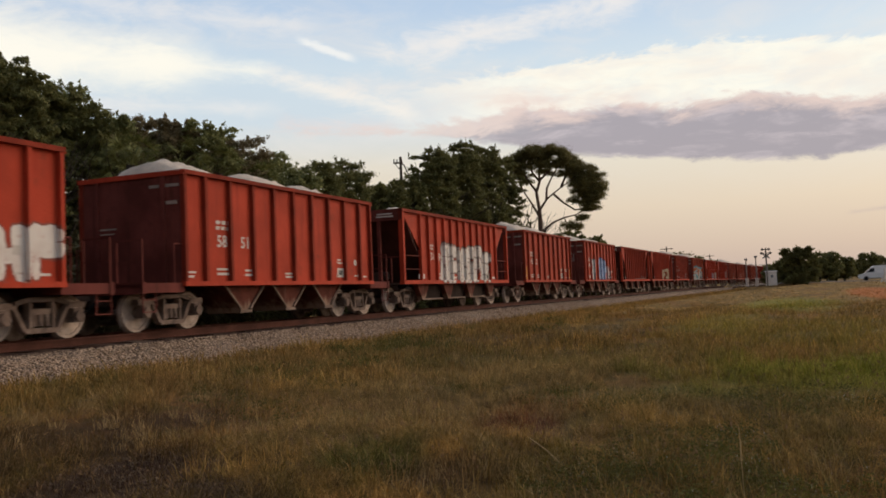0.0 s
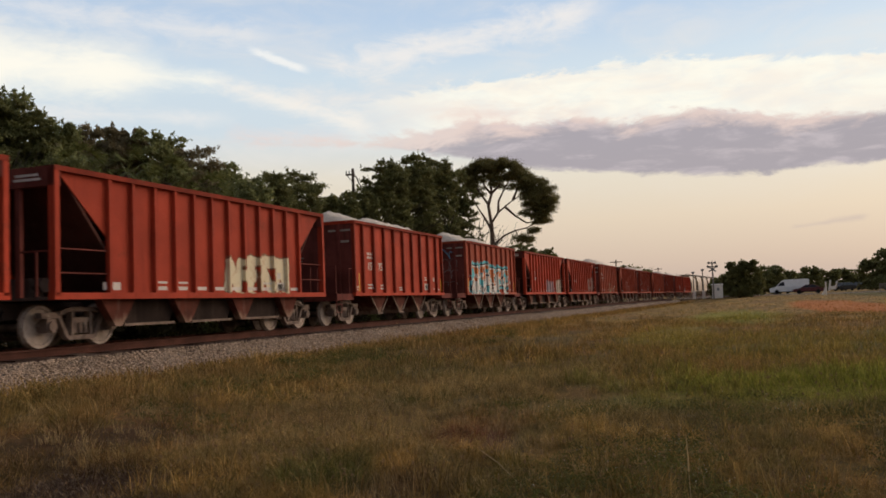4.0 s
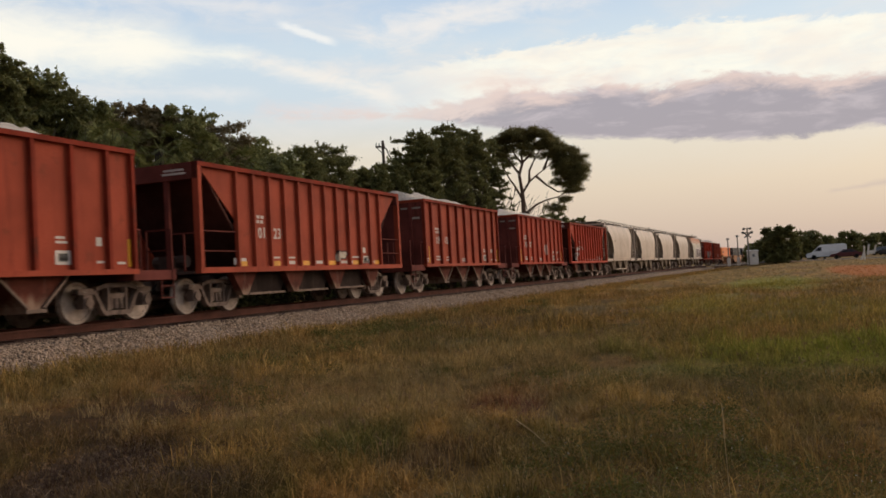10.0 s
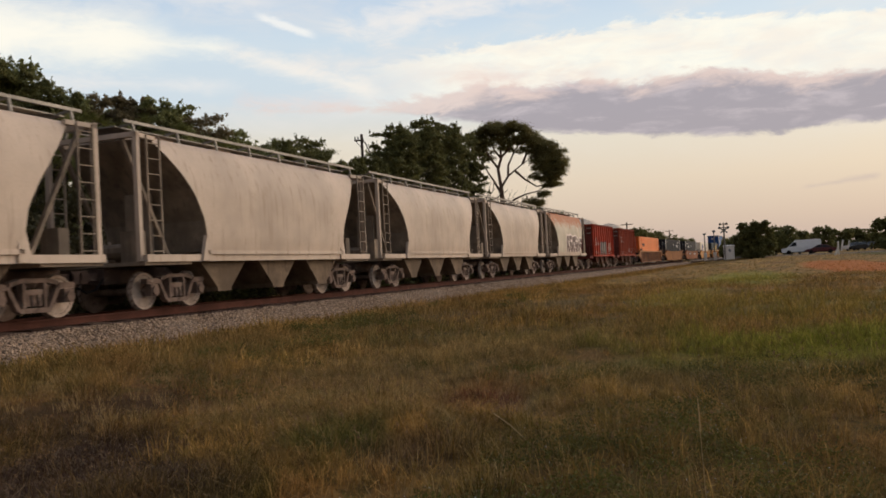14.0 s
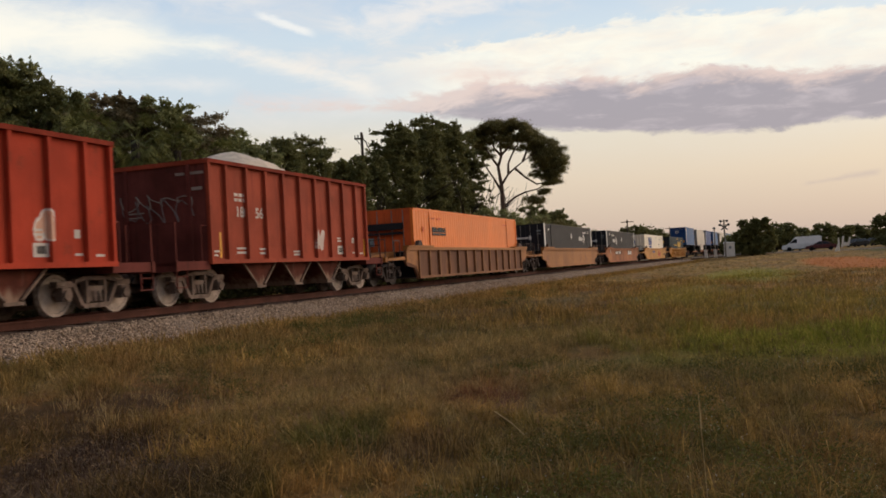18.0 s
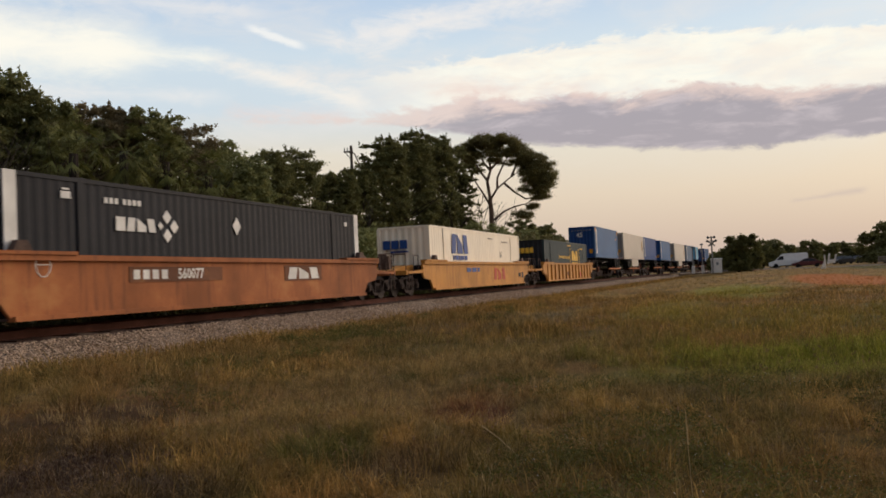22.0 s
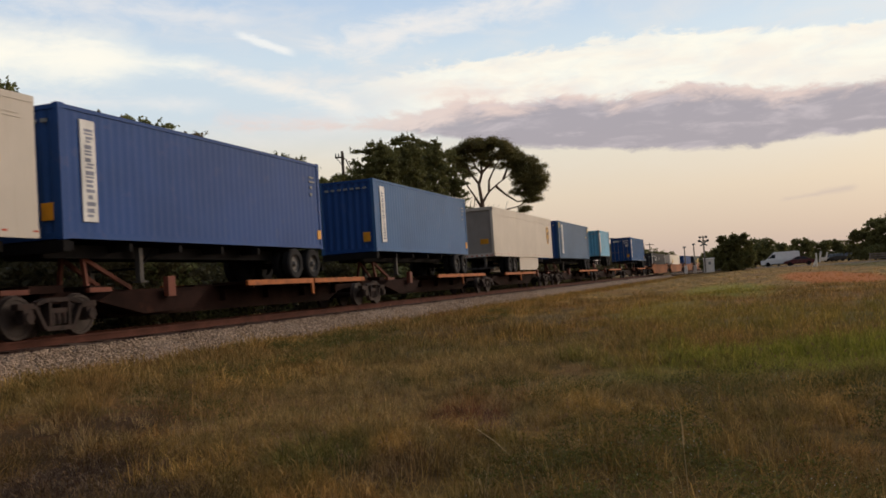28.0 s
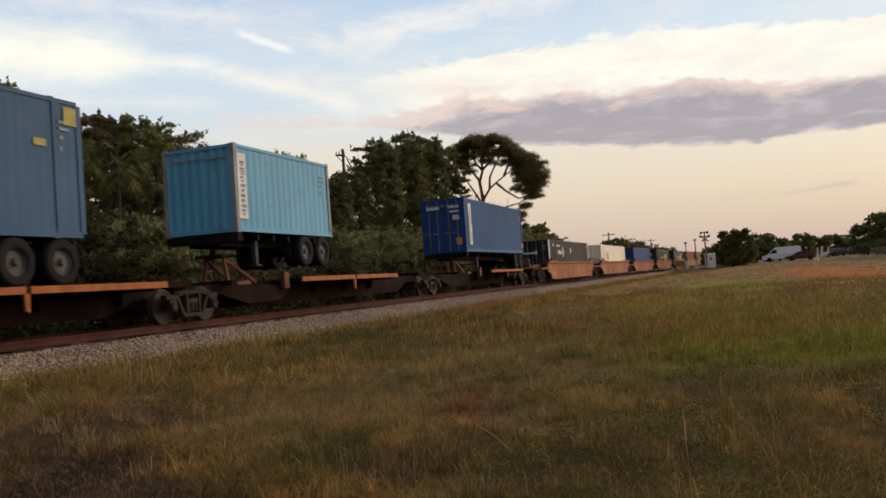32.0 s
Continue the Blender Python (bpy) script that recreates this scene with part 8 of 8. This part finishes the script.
    for az, el, label in ((2.1, 1.31, "slim grey steel lamp post at the crossing"), (2.69, 1.16, "slim grey steel post beside the track")):
        p = thing("steel_post", label, "post", pose(gx + 2, yat(az), base), "posts at the crossing")
        h = EYE_Z - base + 141 * math.tan(radians(el))
        part("pole", Shape().tube((0, 0, 0), (0, 0, h), 0.10, 0.08, 8), MAT["bare"], p)
        part("head", Shape().box(-0.14, -0.22, h - 0.25, 0.14, 0.22, h + 0.02), MAT["rail_grey"], p)
        part("base_box", Shape().box(-0.3, -0.22, 0, 0.3, 0.22, 1.25), MAT["hut"], p)
    # raised white barrier arms and post at the roadside
    px = 133.0
    y = px * math.tan(radians(-5.2))
    g = thing("barrier_post", "white painted barrier post with raised arm at the roadside", "barrier", pose(px, y, float(ground_z(px, y))))
    part("post", Shape().tube((0, 0.3, 0), (0, 0.3, 1.9), 0.10, n=8).beam((0, 0.75, 0.0), (0, 0.25, 1.2), 0.16, 0.26), MAT["hut"], g)
    part("arm", Shape().beam((0, -0.1, 0.6), (0, -0.35, 2.1), 0.14, 0.24).beam((0, -0.9, 0.75), (0, -1.2, 1.95), 0.14, 0.22), MAT["hut"], g)
    part("sign_board", Shape().box(-0.03, -0.95, 0.75, 0.03, -0.25, 1.25), MAT["hut"], g)


def build_fence():
    """Grey board fence beyond the field, before the trees."""
    fence = thing("board_fence", "weathered grey board fence before the trees", "fence")
    fx, y0 = 168.0, -23.6
    for i in range(9):
        y = y0 - i * 2.6
        z = float(ground_z(fx, y))
        part("post", Shape().box(fx - 0.07, y - 0.07, z, fx + 0.07, y + 0.07, z + 1.35), MAT["fence_wood"], fence)
        if i < 8:
            for h in (0.30, 0.68, 1.06):
                part("rail_board", Shape().box(fx - 0.11, y - 2.6, z + h, fx - 0.07, y, z + h + 0.2), MAT["fence_wood"], fence)


build_poles()
build_crossing()
build_fence()


# ---- vehicles ----
def wheels(car, xs, r, half):
    for x in xs:
        for sg in (-1, 1):
            t = Shape().lathe([(r * 0.58, -0.10), (r * 0.92, -0.11), (r, -0.07), (r, 0.07), (r * 0.92, 0.11), (r * 0.58, 0.10)], 18)
            t.v = [(a + x, b + sg * half, c + r) for a, b, c in t.v]
            w = part("wheel", t, MAT["tyre"], car)
            k = Shape().lathe([(0.05, 0.06), (r * 0.5, 0.04), (r * 0.6, 0.07), (r * 0.6, -0.07), (r * 0.5, -0.04)], 14)
            k.v = [(a + x, b + sg * (half + 0.02), c + r) for a, b, c in k.v]
            part("rim", k, MAT["rim"], w)


def build_vehicle(name, label, category, low, roof, panes, half, paint, xs, r, lamps):
    """A car from its side outline: a lower body, a narrower cabin, panes, lamps, wheels. It heads to -x in its own space."""
    car = thing(name, label, category, group="vehicles waiting at the crossing")
    part("body", Shape().prism(low, -half, half), MAT[paint], car)
    s = Shape()
    k = len(roof)
    tuck = half - 0.16
    zmin, zmax = min(z for _, z in roof), max(z for _, z in roof)
    for sg in (-1, 1):
        s.v += [(x, sg * (half - 0.02 - (half - tuck) * (z - zmin) / (zmax - zmin)), z) for x, z in roof]
    s.f = [tuple(range(k)), tuple(reversed(range(k, 2 * k)))] + [(i, k + i, k + (i + 1) % k, (i + 1) % k) for i in range(k)]
    part("cabin", s, MAT[paint], car)
    for p in panes:
        for sg in (-1, 1):
            q = Shape()
            for off in (0.012, -0.02):
                q.v += [(x, sg * (half - 0.02 - (half - tuck) * (z - zmin) / (zmax - zmin) + off), z) for x, z in p]
            m = len(p)
            q.f = [tuple(range(m)), tuple(reversed(range(m, 2 * m)))] + [(i, m + i, m + (i + 1) % m, (i + 1) % m) for i in range(m)]
            part("side_window", q, MAT["car_glass"], car)
    for x, z, w, h, mat in lamps:
        for sg in (-1, 1):
            part("lamp", Shape().box(x - 0.03, sg * (half - 0.28) - w / 2, z, x + 0.03, sg * (half - 0.28) + w / 2, z + h), MAT[mat], car)
    for sg in (-1, 1):
        part("sill", Shape().box(xs[0] + r + 0.08, min(sg * half, sg * (half + 0.015)), 0.26, xs[1] - r - 0.08, max(sg * half, sg * (half + 0.015)), 0.36), MAT["chassis"], car)
    wheels(car, xs, r, half - 0.08)
    return car


def road_z(y):
    return float(-0.72 + 0.22 * smooth(y, -16.0, -4.0))


def build_vehicles():
    van = build_vehicle("delivery_van", "white high-roofed delivery van waiting at the crossing", "van",
                        [(-2.95, 0.30), (-3.0, 0.62), (-2.85, 0.95), (-2.0, 1.12), (2.95, 1.12), (2.98, 0.35)], [(-2.15, 1.10), (-1.15, 2.02), (-0.75, 2.26), (2.6, 2.30), (2.92, 2.15), (2.95, 1.10)],
                        [[(-1.85, 1.28), (-1.2, 1.86), (-0.75, 1.92), (-0.75, 1.28)]], 0.98, "van", (-1.95, 1.75), 0.35, [(-2.97, 0.75, 0.3, 0.2, "lamp_clear"), (2.97, 0.8, 0.14, 0.5, "tail_red")])
    part("windscreen", Shape().beam((-2.02, 0, 1.28), (-1.26, 0, 1.98), 1.6, 0.03), MAT["car_glass"], van)
    sedan = [(-2.3, 0.28), (-2.35, 0.55), (-2.1, 0.74), (-1.2, 0.88), (1.5, 0.92), (2.2, 0.86), (2.33, 0.55), (2.28, 0.28)]
    cab = [(-1.25, 0.86), (-0.35, 1.40), (0.75, 1.43), (1.75, 0.90)]
    glass = [[(-0.98, 0.96), (-0.30, 1.34), (0.18, 1.36), (0.18, 0.96)], [(0.26, 0.96), (0.26, 1.36), (0.72, 1.36), (1.42, 0.96)]]
    red = build_vehicle("saloon_car", "maroon saloon car waiting behind a van", "car", sedan, cab, glass, 0.88, "maroon", (-1.4, 1.4), 0.32, [(-2.34, 0.58, 0.35, 0.14, "lamp_clear"), (2.33, 0.62, 0.3, 0.16, "tail_red")])
    suv_low = [(-2.3, 0.35), (-2.38, 0.70), (-2.2, 0.98), (-1.2, 1.08), (2.25, 1.10), (2.36, 0.70), (2.3, 0.35)]
    suv_cab = [(-1.3, 1.06), (-0.5, 1.66), (1.7, 1.70), (2.15, 1.08)]
    suv_glass = [[(-1.05, 1.16), (-0.45, 1.58), (0.2, 1.60), (0.2, 1.16)], [(0.28, 1.16), (0.28, 1.60), (1.05, 1.60), (1.05, 1.16)], [(1.13, 1.16), (1.13, 1.60), (1.62, 1.60), (1.9, 1.16)]]
    suvs = []
    first = build_vehicle("estate_car", "black estate car waiting on the road", "car", suv_low, suv_cab, suv_glass, 0.92, "dark_car", (-1.42, 1.42), 0.36, [(-2.36, 0.75, 0.35, 0.16, "lamp_clear"), (2.35, 0.78, 0.25, 0.3, "tail_red")])
    suvs = [first, copy_thing(first, Matrix())]
    return van, red, suvs


VAN, MAROON, ESTATES = build_vehicles()


# ---- grass ----
def build_grass():
    """Blades and stalks of the field: fine and dense by the camera, sparser and coarser far off."""
    rs = np.random.RandomState(12)
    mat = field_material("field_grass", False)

    def blades(name, label, x, y, h, w, lean=0.5, out=None):
        n = len(x)
        z = ground_z(x, y) - 0.02
        a = rs.rand(n) * 6.283
        dx, dy = np.cos(a), np.sin(a)
        b = rs.rand(n) * 6.283 if out is None else out + 0.9 * rs.randn(n)
        k = h * lean * (0.15 + rs.rand(n) ** 1.5)
        mx, my = x + np.cos(b) * k * 0.36, y + np.sin(b) * k * 0.36
        tx, ty = x + np.cos(b) * k, y + np.sin(b) * k
        tip = h * np.clip(1.04 - 0.20 * k / h, 0.42, 1.04) * (0.9 + 0.15 * rs.rand(n))
        v = np.stack([np.stack([x - dx * w, y - dy * w, z], -1), np.stack([x + dx * w, y + dy * w, z], -1),
                      np.stack([mx + dx * w * 0.7, my + dy * w * 0.7, z + h * 0.66], -1), np.stack([mx - dx * w * 0.7, my - dy * w * 0.7, z + h * 0.66], -1),
                      np.stack([tx, ty, z + tip], -1)], 1).reshape(-1, 3)
        k = np.arange(n) * 5
        f = np.concatenate([np.stack([k, k + 1, k + 2], 1), np.stack([k, k + 2, k + 3], 1), np.stack([k + 3, k + 2, k + 4], 1)])
        tagged(new(name, soup(name, v, f, mat)), label, "grass", kind="stuff")

    def fan(n, r0, r1, power):
        """Places spread over the part of the field before the camera."""
        r = r0 + (r1 - r0) * rs.rand(n) ** power
        a = np.radians(-14 + 67 * rs.rand(n))
        x, y = r * np.cos(a), r * np.sin(a)
        keep = (y + bend(x)[0] < 10.7 + 0.25 * np.sin(x * 1.7) + 0.5 * rs.rand(n)) & (np.hypot((x - 4.6) / 1.6, (y - 5.4) / 0.9) > 0.9 * rs.rand(n)) & (np.hypot((x - 7.7) / 1.7, (y - 7.3) / 1.2) > 0.9 * rs.rand(n))
        return x[keep], y[keep]

    def growth(x, y):
        """How well the grass stands: thick in clumps, thin in the hollows between them."""
        return np.clip(0.62 * lumps(x, y, 0.46, 3) + 0.3 * lumps(x, y, 0.18, 4) + 0.55 * lumps(x, y, 1.4, 5) - 0.24 - 0.10 * smooth(np.hypot(x - 4.9, y - 4.5), 1.3, 0.6) - 0.22 * smooth(np.hypot(x - 6.0, y - 5.7), 1.2, 0.5) - 0.3 * smooth(np.hypot(x - 9.3, y - 3.0), 0.7, 0.25) - 0.3 * smooth(np.hypot(x - 6.75, y - 2.8), 0.6, 0.25), 0.0, 1.0)

    def tall(x, y):
        v = y + bend(x)[0]
        return 0.25 + 1.5 * growth(x, y) ** 1.2 + 0.40 * lumps(x, y, 3.1, 6) + 0.35 * smooth(v, 6.0, 8.5) * smooth(v, 11.2, 10.0)

    def weedy(x, y):
        return 0.7 * lumps(x, y, 1.3, 8) + 0.3 * lumps(x, y, 0.5, 9) + 0.30 * smooth(y, 4.0, 0.0) * smooth(np.hypot(x, y), 12.0, 6.0)

    def meadow(n, r0, r1, power, gap=0.12):
        x, y = fan(n, r0, r1, power)
        keep = rs.rand(len(x)) < (gap + smooth(growth(x, y), 0.22, 0.64)) * (1.0 - 0.7 * smooth(weedy(x, y), 0.55, 0.68) * (np.hypot(x, y) < 16))
        return x[keep], y[keep]

    def tufts(n, per, r0, r1, power, size):
        """Tussocks: blades that lean out of a common foot."""
        cx, cy = fan(n, r0, r1, power)
        k = np.repeat(np.arange(len(cx)), per)
        off = rs.randn(len(k), 2) * size
        return cx[k] + off[:, 0], cy[k] + off[:, 1], np.arctan2(off[:, 1], off[:, 0]), k

    x, y = meadow(150000, 4.0, 17, 1.15)
    blades("near_grass", "fine dry brown and green field grass in clumps", x, y, (0.05 + 0.17 * rs.rand(len(x)) ** 1.3) * tall(x, y), 0.0016 + 0.0024 * rs.rand(len(x)), 2.8)
    x, y = meadow(85000, 4.0, 20, 1.1)
    blades("bent_grass", "long dry grass bent over the rest of the field", x, y, (0.07 + 0.15 * rs.rand(len(x))) * tall(x, y), 0.0014 + 0.0020 * rs.rand(len(x)), 4.2)
    x, y = meadow(120000, 14, 50, 1.15, 0.2)
    blades("field_grass", "rough dry field grass towards the railway", x, y, (0.08 + 0.21 * rs.rand(len(x))) * tall(x, y), 0.0045 + 0.006 * rs.rand(len(x)), 1.4)
    x, y, a, k = tufts(700, 50, 4.5, 30, 1.1, 0.11)
    lift = (0.4 + 0.8 * rs.rand(k.max() + 1))[k]
    blades("tussock_grass", "coarse green and brown tussocks standing in the field", x, y, (0.12 + 0.22 * rs.rand(len(x))) * lift, 0.0026 + 0.003 * rs.rand(len(x)), 1.1, a)
    x, y = fan(60000, 42, 150, 1.1)
    blades("far_grass", "distant rough grass of the field", x, y, 0.03 + 0.06 * rs.rand(len(x)), 0.02 + 0.03 * rs.rand(len(x)), 1.6)
    # fringe of long grass at the foot of the ballast
    n = 34000
    x = 7 + 135 * rs.rand(n) ** 1.9
    y = 9.3 + 1.75 * rs.rand(n) ** 0.8 + 0.3 * np.sin(x * 1.3) * np.sin(x * 0.37) - bend(x)[0]
    y = y + 1.3 * rs.rand(n) ** 3
    blades("verge_grass", "taller brown grass along the foot of the ballast", x, y, 0.08 + 0.20 * rs.rand(n), 0.005 + 0.006 * rs.rand(n), 0.9)
    # thin stalks, and the loose reddish seed heads that haze the field
    x, y = fan(900, 4.5, 24, 0.9)
    blades("seed_stalks", "thin pale seed stalks standing above the grass", x, y, 0.30 + 0.30 * rs.rand(len(x)), 0.0016 + 0.001 * rs.rand(len(x)), 0.3)
    x, y = fan(5600, 7.0, 40, 1.0)
    keep = lumps(x, y, 2.3, 7) > 0.42
    x, y = x[keep], y[keep]
    heads = [((a, b, c), (0.014, 0.014, 0.045)) for a, b, c in zip(x, y, ground_z(x, y) + (0.10 + 0.22 * rs.rand(len(x))) * tall(x, y))]
    tagged(new("seed_heads", leaves(heads, len(heads) * 11, 0.013, rs, LEAF["seed"], "seed_heads", shell=0.1, slim=0.3)), "loose reddish-brown grass seed heads over the field", "grass", kind="stuff")

    # bleached straw tufts
    cx, cy = fan(900, 4.2, 22, 0.9)
    keep = (cy > 1.2) | (rs.rand(len(cx)) < 0.35)
    keep &= np.hypot(cx - 5.2, cy - 4.9) > 2.0
    cx, cy = np.append(cx[keep], [4.72, 4.78, 4.86, 4.95]), np.append(cy[keep], [0.94, 1.03, 0.98, 1.10])
    k = np.repeat(np.arange(len(cx)), 26)
    off = rs.randn(len(k), 2) * 0.05
    keep_mat, mat = mat, material("bleached_straw", (0.40, 0.275, 0.125), 0.9, var=0.3, scale=6, bump=0.0, spec=0.05)
    blades("straw_tufts", "bleached straw-coloured tufts scattered in the grass", cx[k] + off[:, 0], cy[k] + off[:, 1], 0.08 + 0.18 * rs.rand(len(k)), 0.0016 + 0.0016 * rs.rand(len(k)), 1.2, np.arctan2(off[:, 1], off[:, 0]))
    mat = keep_mat
    # matted dead vines over the thin patch by the camera
    for count, tone, label in ((9000, (0.085, 0.052, 0.034), "matted dark dead vines over a thin patch of the field"), (1500, (0.27, 0.195, 0.125), "pale dead stems lying over the vine patch")):
        a, q = rs.rand(count) * 6.283, np.sqrt(rs.rand(count)) * (1.0 + 0.25 * rs.rand(count))
        mat = material("dead_vine", tone, 0.9, var=0.35, scale=5, bump=0.0, spec=0.05)
        blades("dead_vines", label, 5.5 + 1.5 * q * np.cos(a) + 0.35 * q * np.sin(a), 5.15 + 1.15 * q * np.sin(a), 0.04 + 0.14 * rs.rand(count) ** 1.5, 0.0018 + 0.0022 * rs.rand(count), 5.0)
    mat = keep_mat
    # dark leafy clumps under the bank of the railway
    spots = []
    for i in range(120):
        a, b = 10.0 + 26.0 * rs.rand() ** 1.2, 7.6 + 3.0 * rs.rand()
        if math.sin(a * 0.9 + b) + math.sin(a * 0.37 - b * 1.3) > 0.2:
            b = b - float(bend(a)[0])
            spots.append(((a, b, float(ground_z(a, b)) + 0.12), (0.25 + 0.35 * rs.rand(), 0.2 + 0.25 * rs.rand(), 0.12 + 0.12 * rs.rand())))
    tagged(new("bank_weeds", leaves(spots, 16000, 0.030, rs, LEAF["weed"], "bank_weeds", shell=0.1, slim=0.25)), "dark leafy weeds on the bank below the ballast", "weeds", kind="stuff")

    # low broad-leaved weeds, thickest by the camera, with small pale flowers
    x, y = fan(2600, 4.3, 16.0, 1.0)
    keep = weedy(x, y) > 0.65
    spots = [((a, b, float(ground_z(a, b)) + 0.08), (0.09 + 0.16 * rs.rand(), 0.09 + 0.16 * rs.rand(), 0.06 + 0.08 * rs.rand())) for a, b in zip(x[keep], y[keep])]
    tagged(new("weeds", leaves(spots, 42000, 0.016, rs, LEAF["weed"], "weeds", shell=0.1)), "low green broad-leaved weeds among the grass", "weeds", kind="stuff")
    near = [(c, r) for c, r in spots if c[1] < 4.5 and c[0] < 12]
    tagged(new("weed_flowers", leaves([((c[0], c[1], c[2] + 0.08), r) for c, r in near[::2]], 650, 0.006, rs, MAT["letter_pale"], "weed_flowers", shell=0.3)), "tiny pale weed flowers scattered low in the grass", "flowers", kind="stuff")


def build_stalks():
    x, y = 4.5, 0.275
    z = float(ground_z(x, y))
    s = thing("dry_stalk", "single tall pale dry grass stalk with a seed head", "stalk", pose(x, y, z))
    part("stem", Shape().pipe([(0, 0, 0), (0.01, 0.0, 0.4), (0.0, 0.01, 0.75)], 0.0017, 5), MAT["dry_straw"], s)
    part("seed_head", Shape().tube((0, 0.01, 0.73), (0.005, 0.01, 0.82), 0.0045, 0.003, 6).tube((0.005, 0.01, 0.82), (0.01, 0.015, 0.91), 0.003, 0.001, 6), MAT["dry_straw"], s)
    x, y = 7.6, 2.15
    z = float(ground_z(x, y))
    solid("dry_stick", Shape().pipe([(x + 0.25, y + 0.22, z + 0.24), (x + 0.1, y + 0.02, z + 0.16), (x - 0.05, y - 0.16, z + 0.06), (x - 0.1, y - 0.24, z)], 0.005, 6), MAT["dry_straw"], "pale dry stick lying in the grass", "stick")


build_stalks()


build_grass()


# ---- what moves ----
def run(t):
    """Metres that the train has gone at t seconds."""
    return float(np.interp(t, [a for a, _ in RUN], [b for _, b in RUN]))


def motions():
    for ob, s, z in MOVERS:
        walk(ob, [(t / 2, on_track(s - run(t / 2), z)) for t in range(65)])
    # the wheels roll: one action for the leading and one for the trailing wheelset of every bogie
    sets = {"front": [], "rear": []}
    for o in scene.objects:
        if o.name.startswith("wheelset"):
            sets["front" if o.location.x < 0 else "rear"].append(o)
    for key, group in sets.items():
        lead, x = group[0], group[0].location.x
        rows = []
        for i in range(0, 32 * FPS + 1):
            t = i / FPS
            rows.append((t, Matrix.Translation((x, 0, 0)) @ Matrix.Rotation(-run(t) / WHEEL_R, 4, "Y")))
        walk(lead, rows)
        for o in group[1:]:
            o.rotation_mode = "QUATERNION"
            o.animation_data_create()
            o.animation_data.action = lead.animation_data.action
            o.animation_data.action_slot = lead.animation_data.action_slot
    # the queue on the road rolls up to the crossing and stops
    lane = 150.0
    nose = lane * math.tan(radians(-1.88))

    def on_road(x, y):
        return pose(x, y, road_z(y) + 0.02, 0, 0, -90)

    stops = [(0.0, 4.7), (0.5, 3.4), (1.0, 2.3), (1.5, 1.4), (2.0, 0.75), (2.6, 0.3), (3.4, 0.05), (4.2, 0.0), (32.0, 0.0)]
    walk(VAN, [(t, on_road(150.6, nose - 3.0 - d)) for t, d in stops])
    walk(MAROON, [(t, on_road(147.8, 147.8 * math.tan(radians(-4.08)) - d * 1.25)) for t, d in stops])
    for car, az, back in ((ESTATES[0], -6.05, 1.0), (ESTATES[1], -6.95, 1.0)):
        x = 196.0 if az > -6.5 else 203.0
        walk(car, [(t, pose(x + d * back * 0.7, x * math.tan(radians(az)) - d * back, -0.74, 0, 0, -50)) for t, d in stops])


motions()
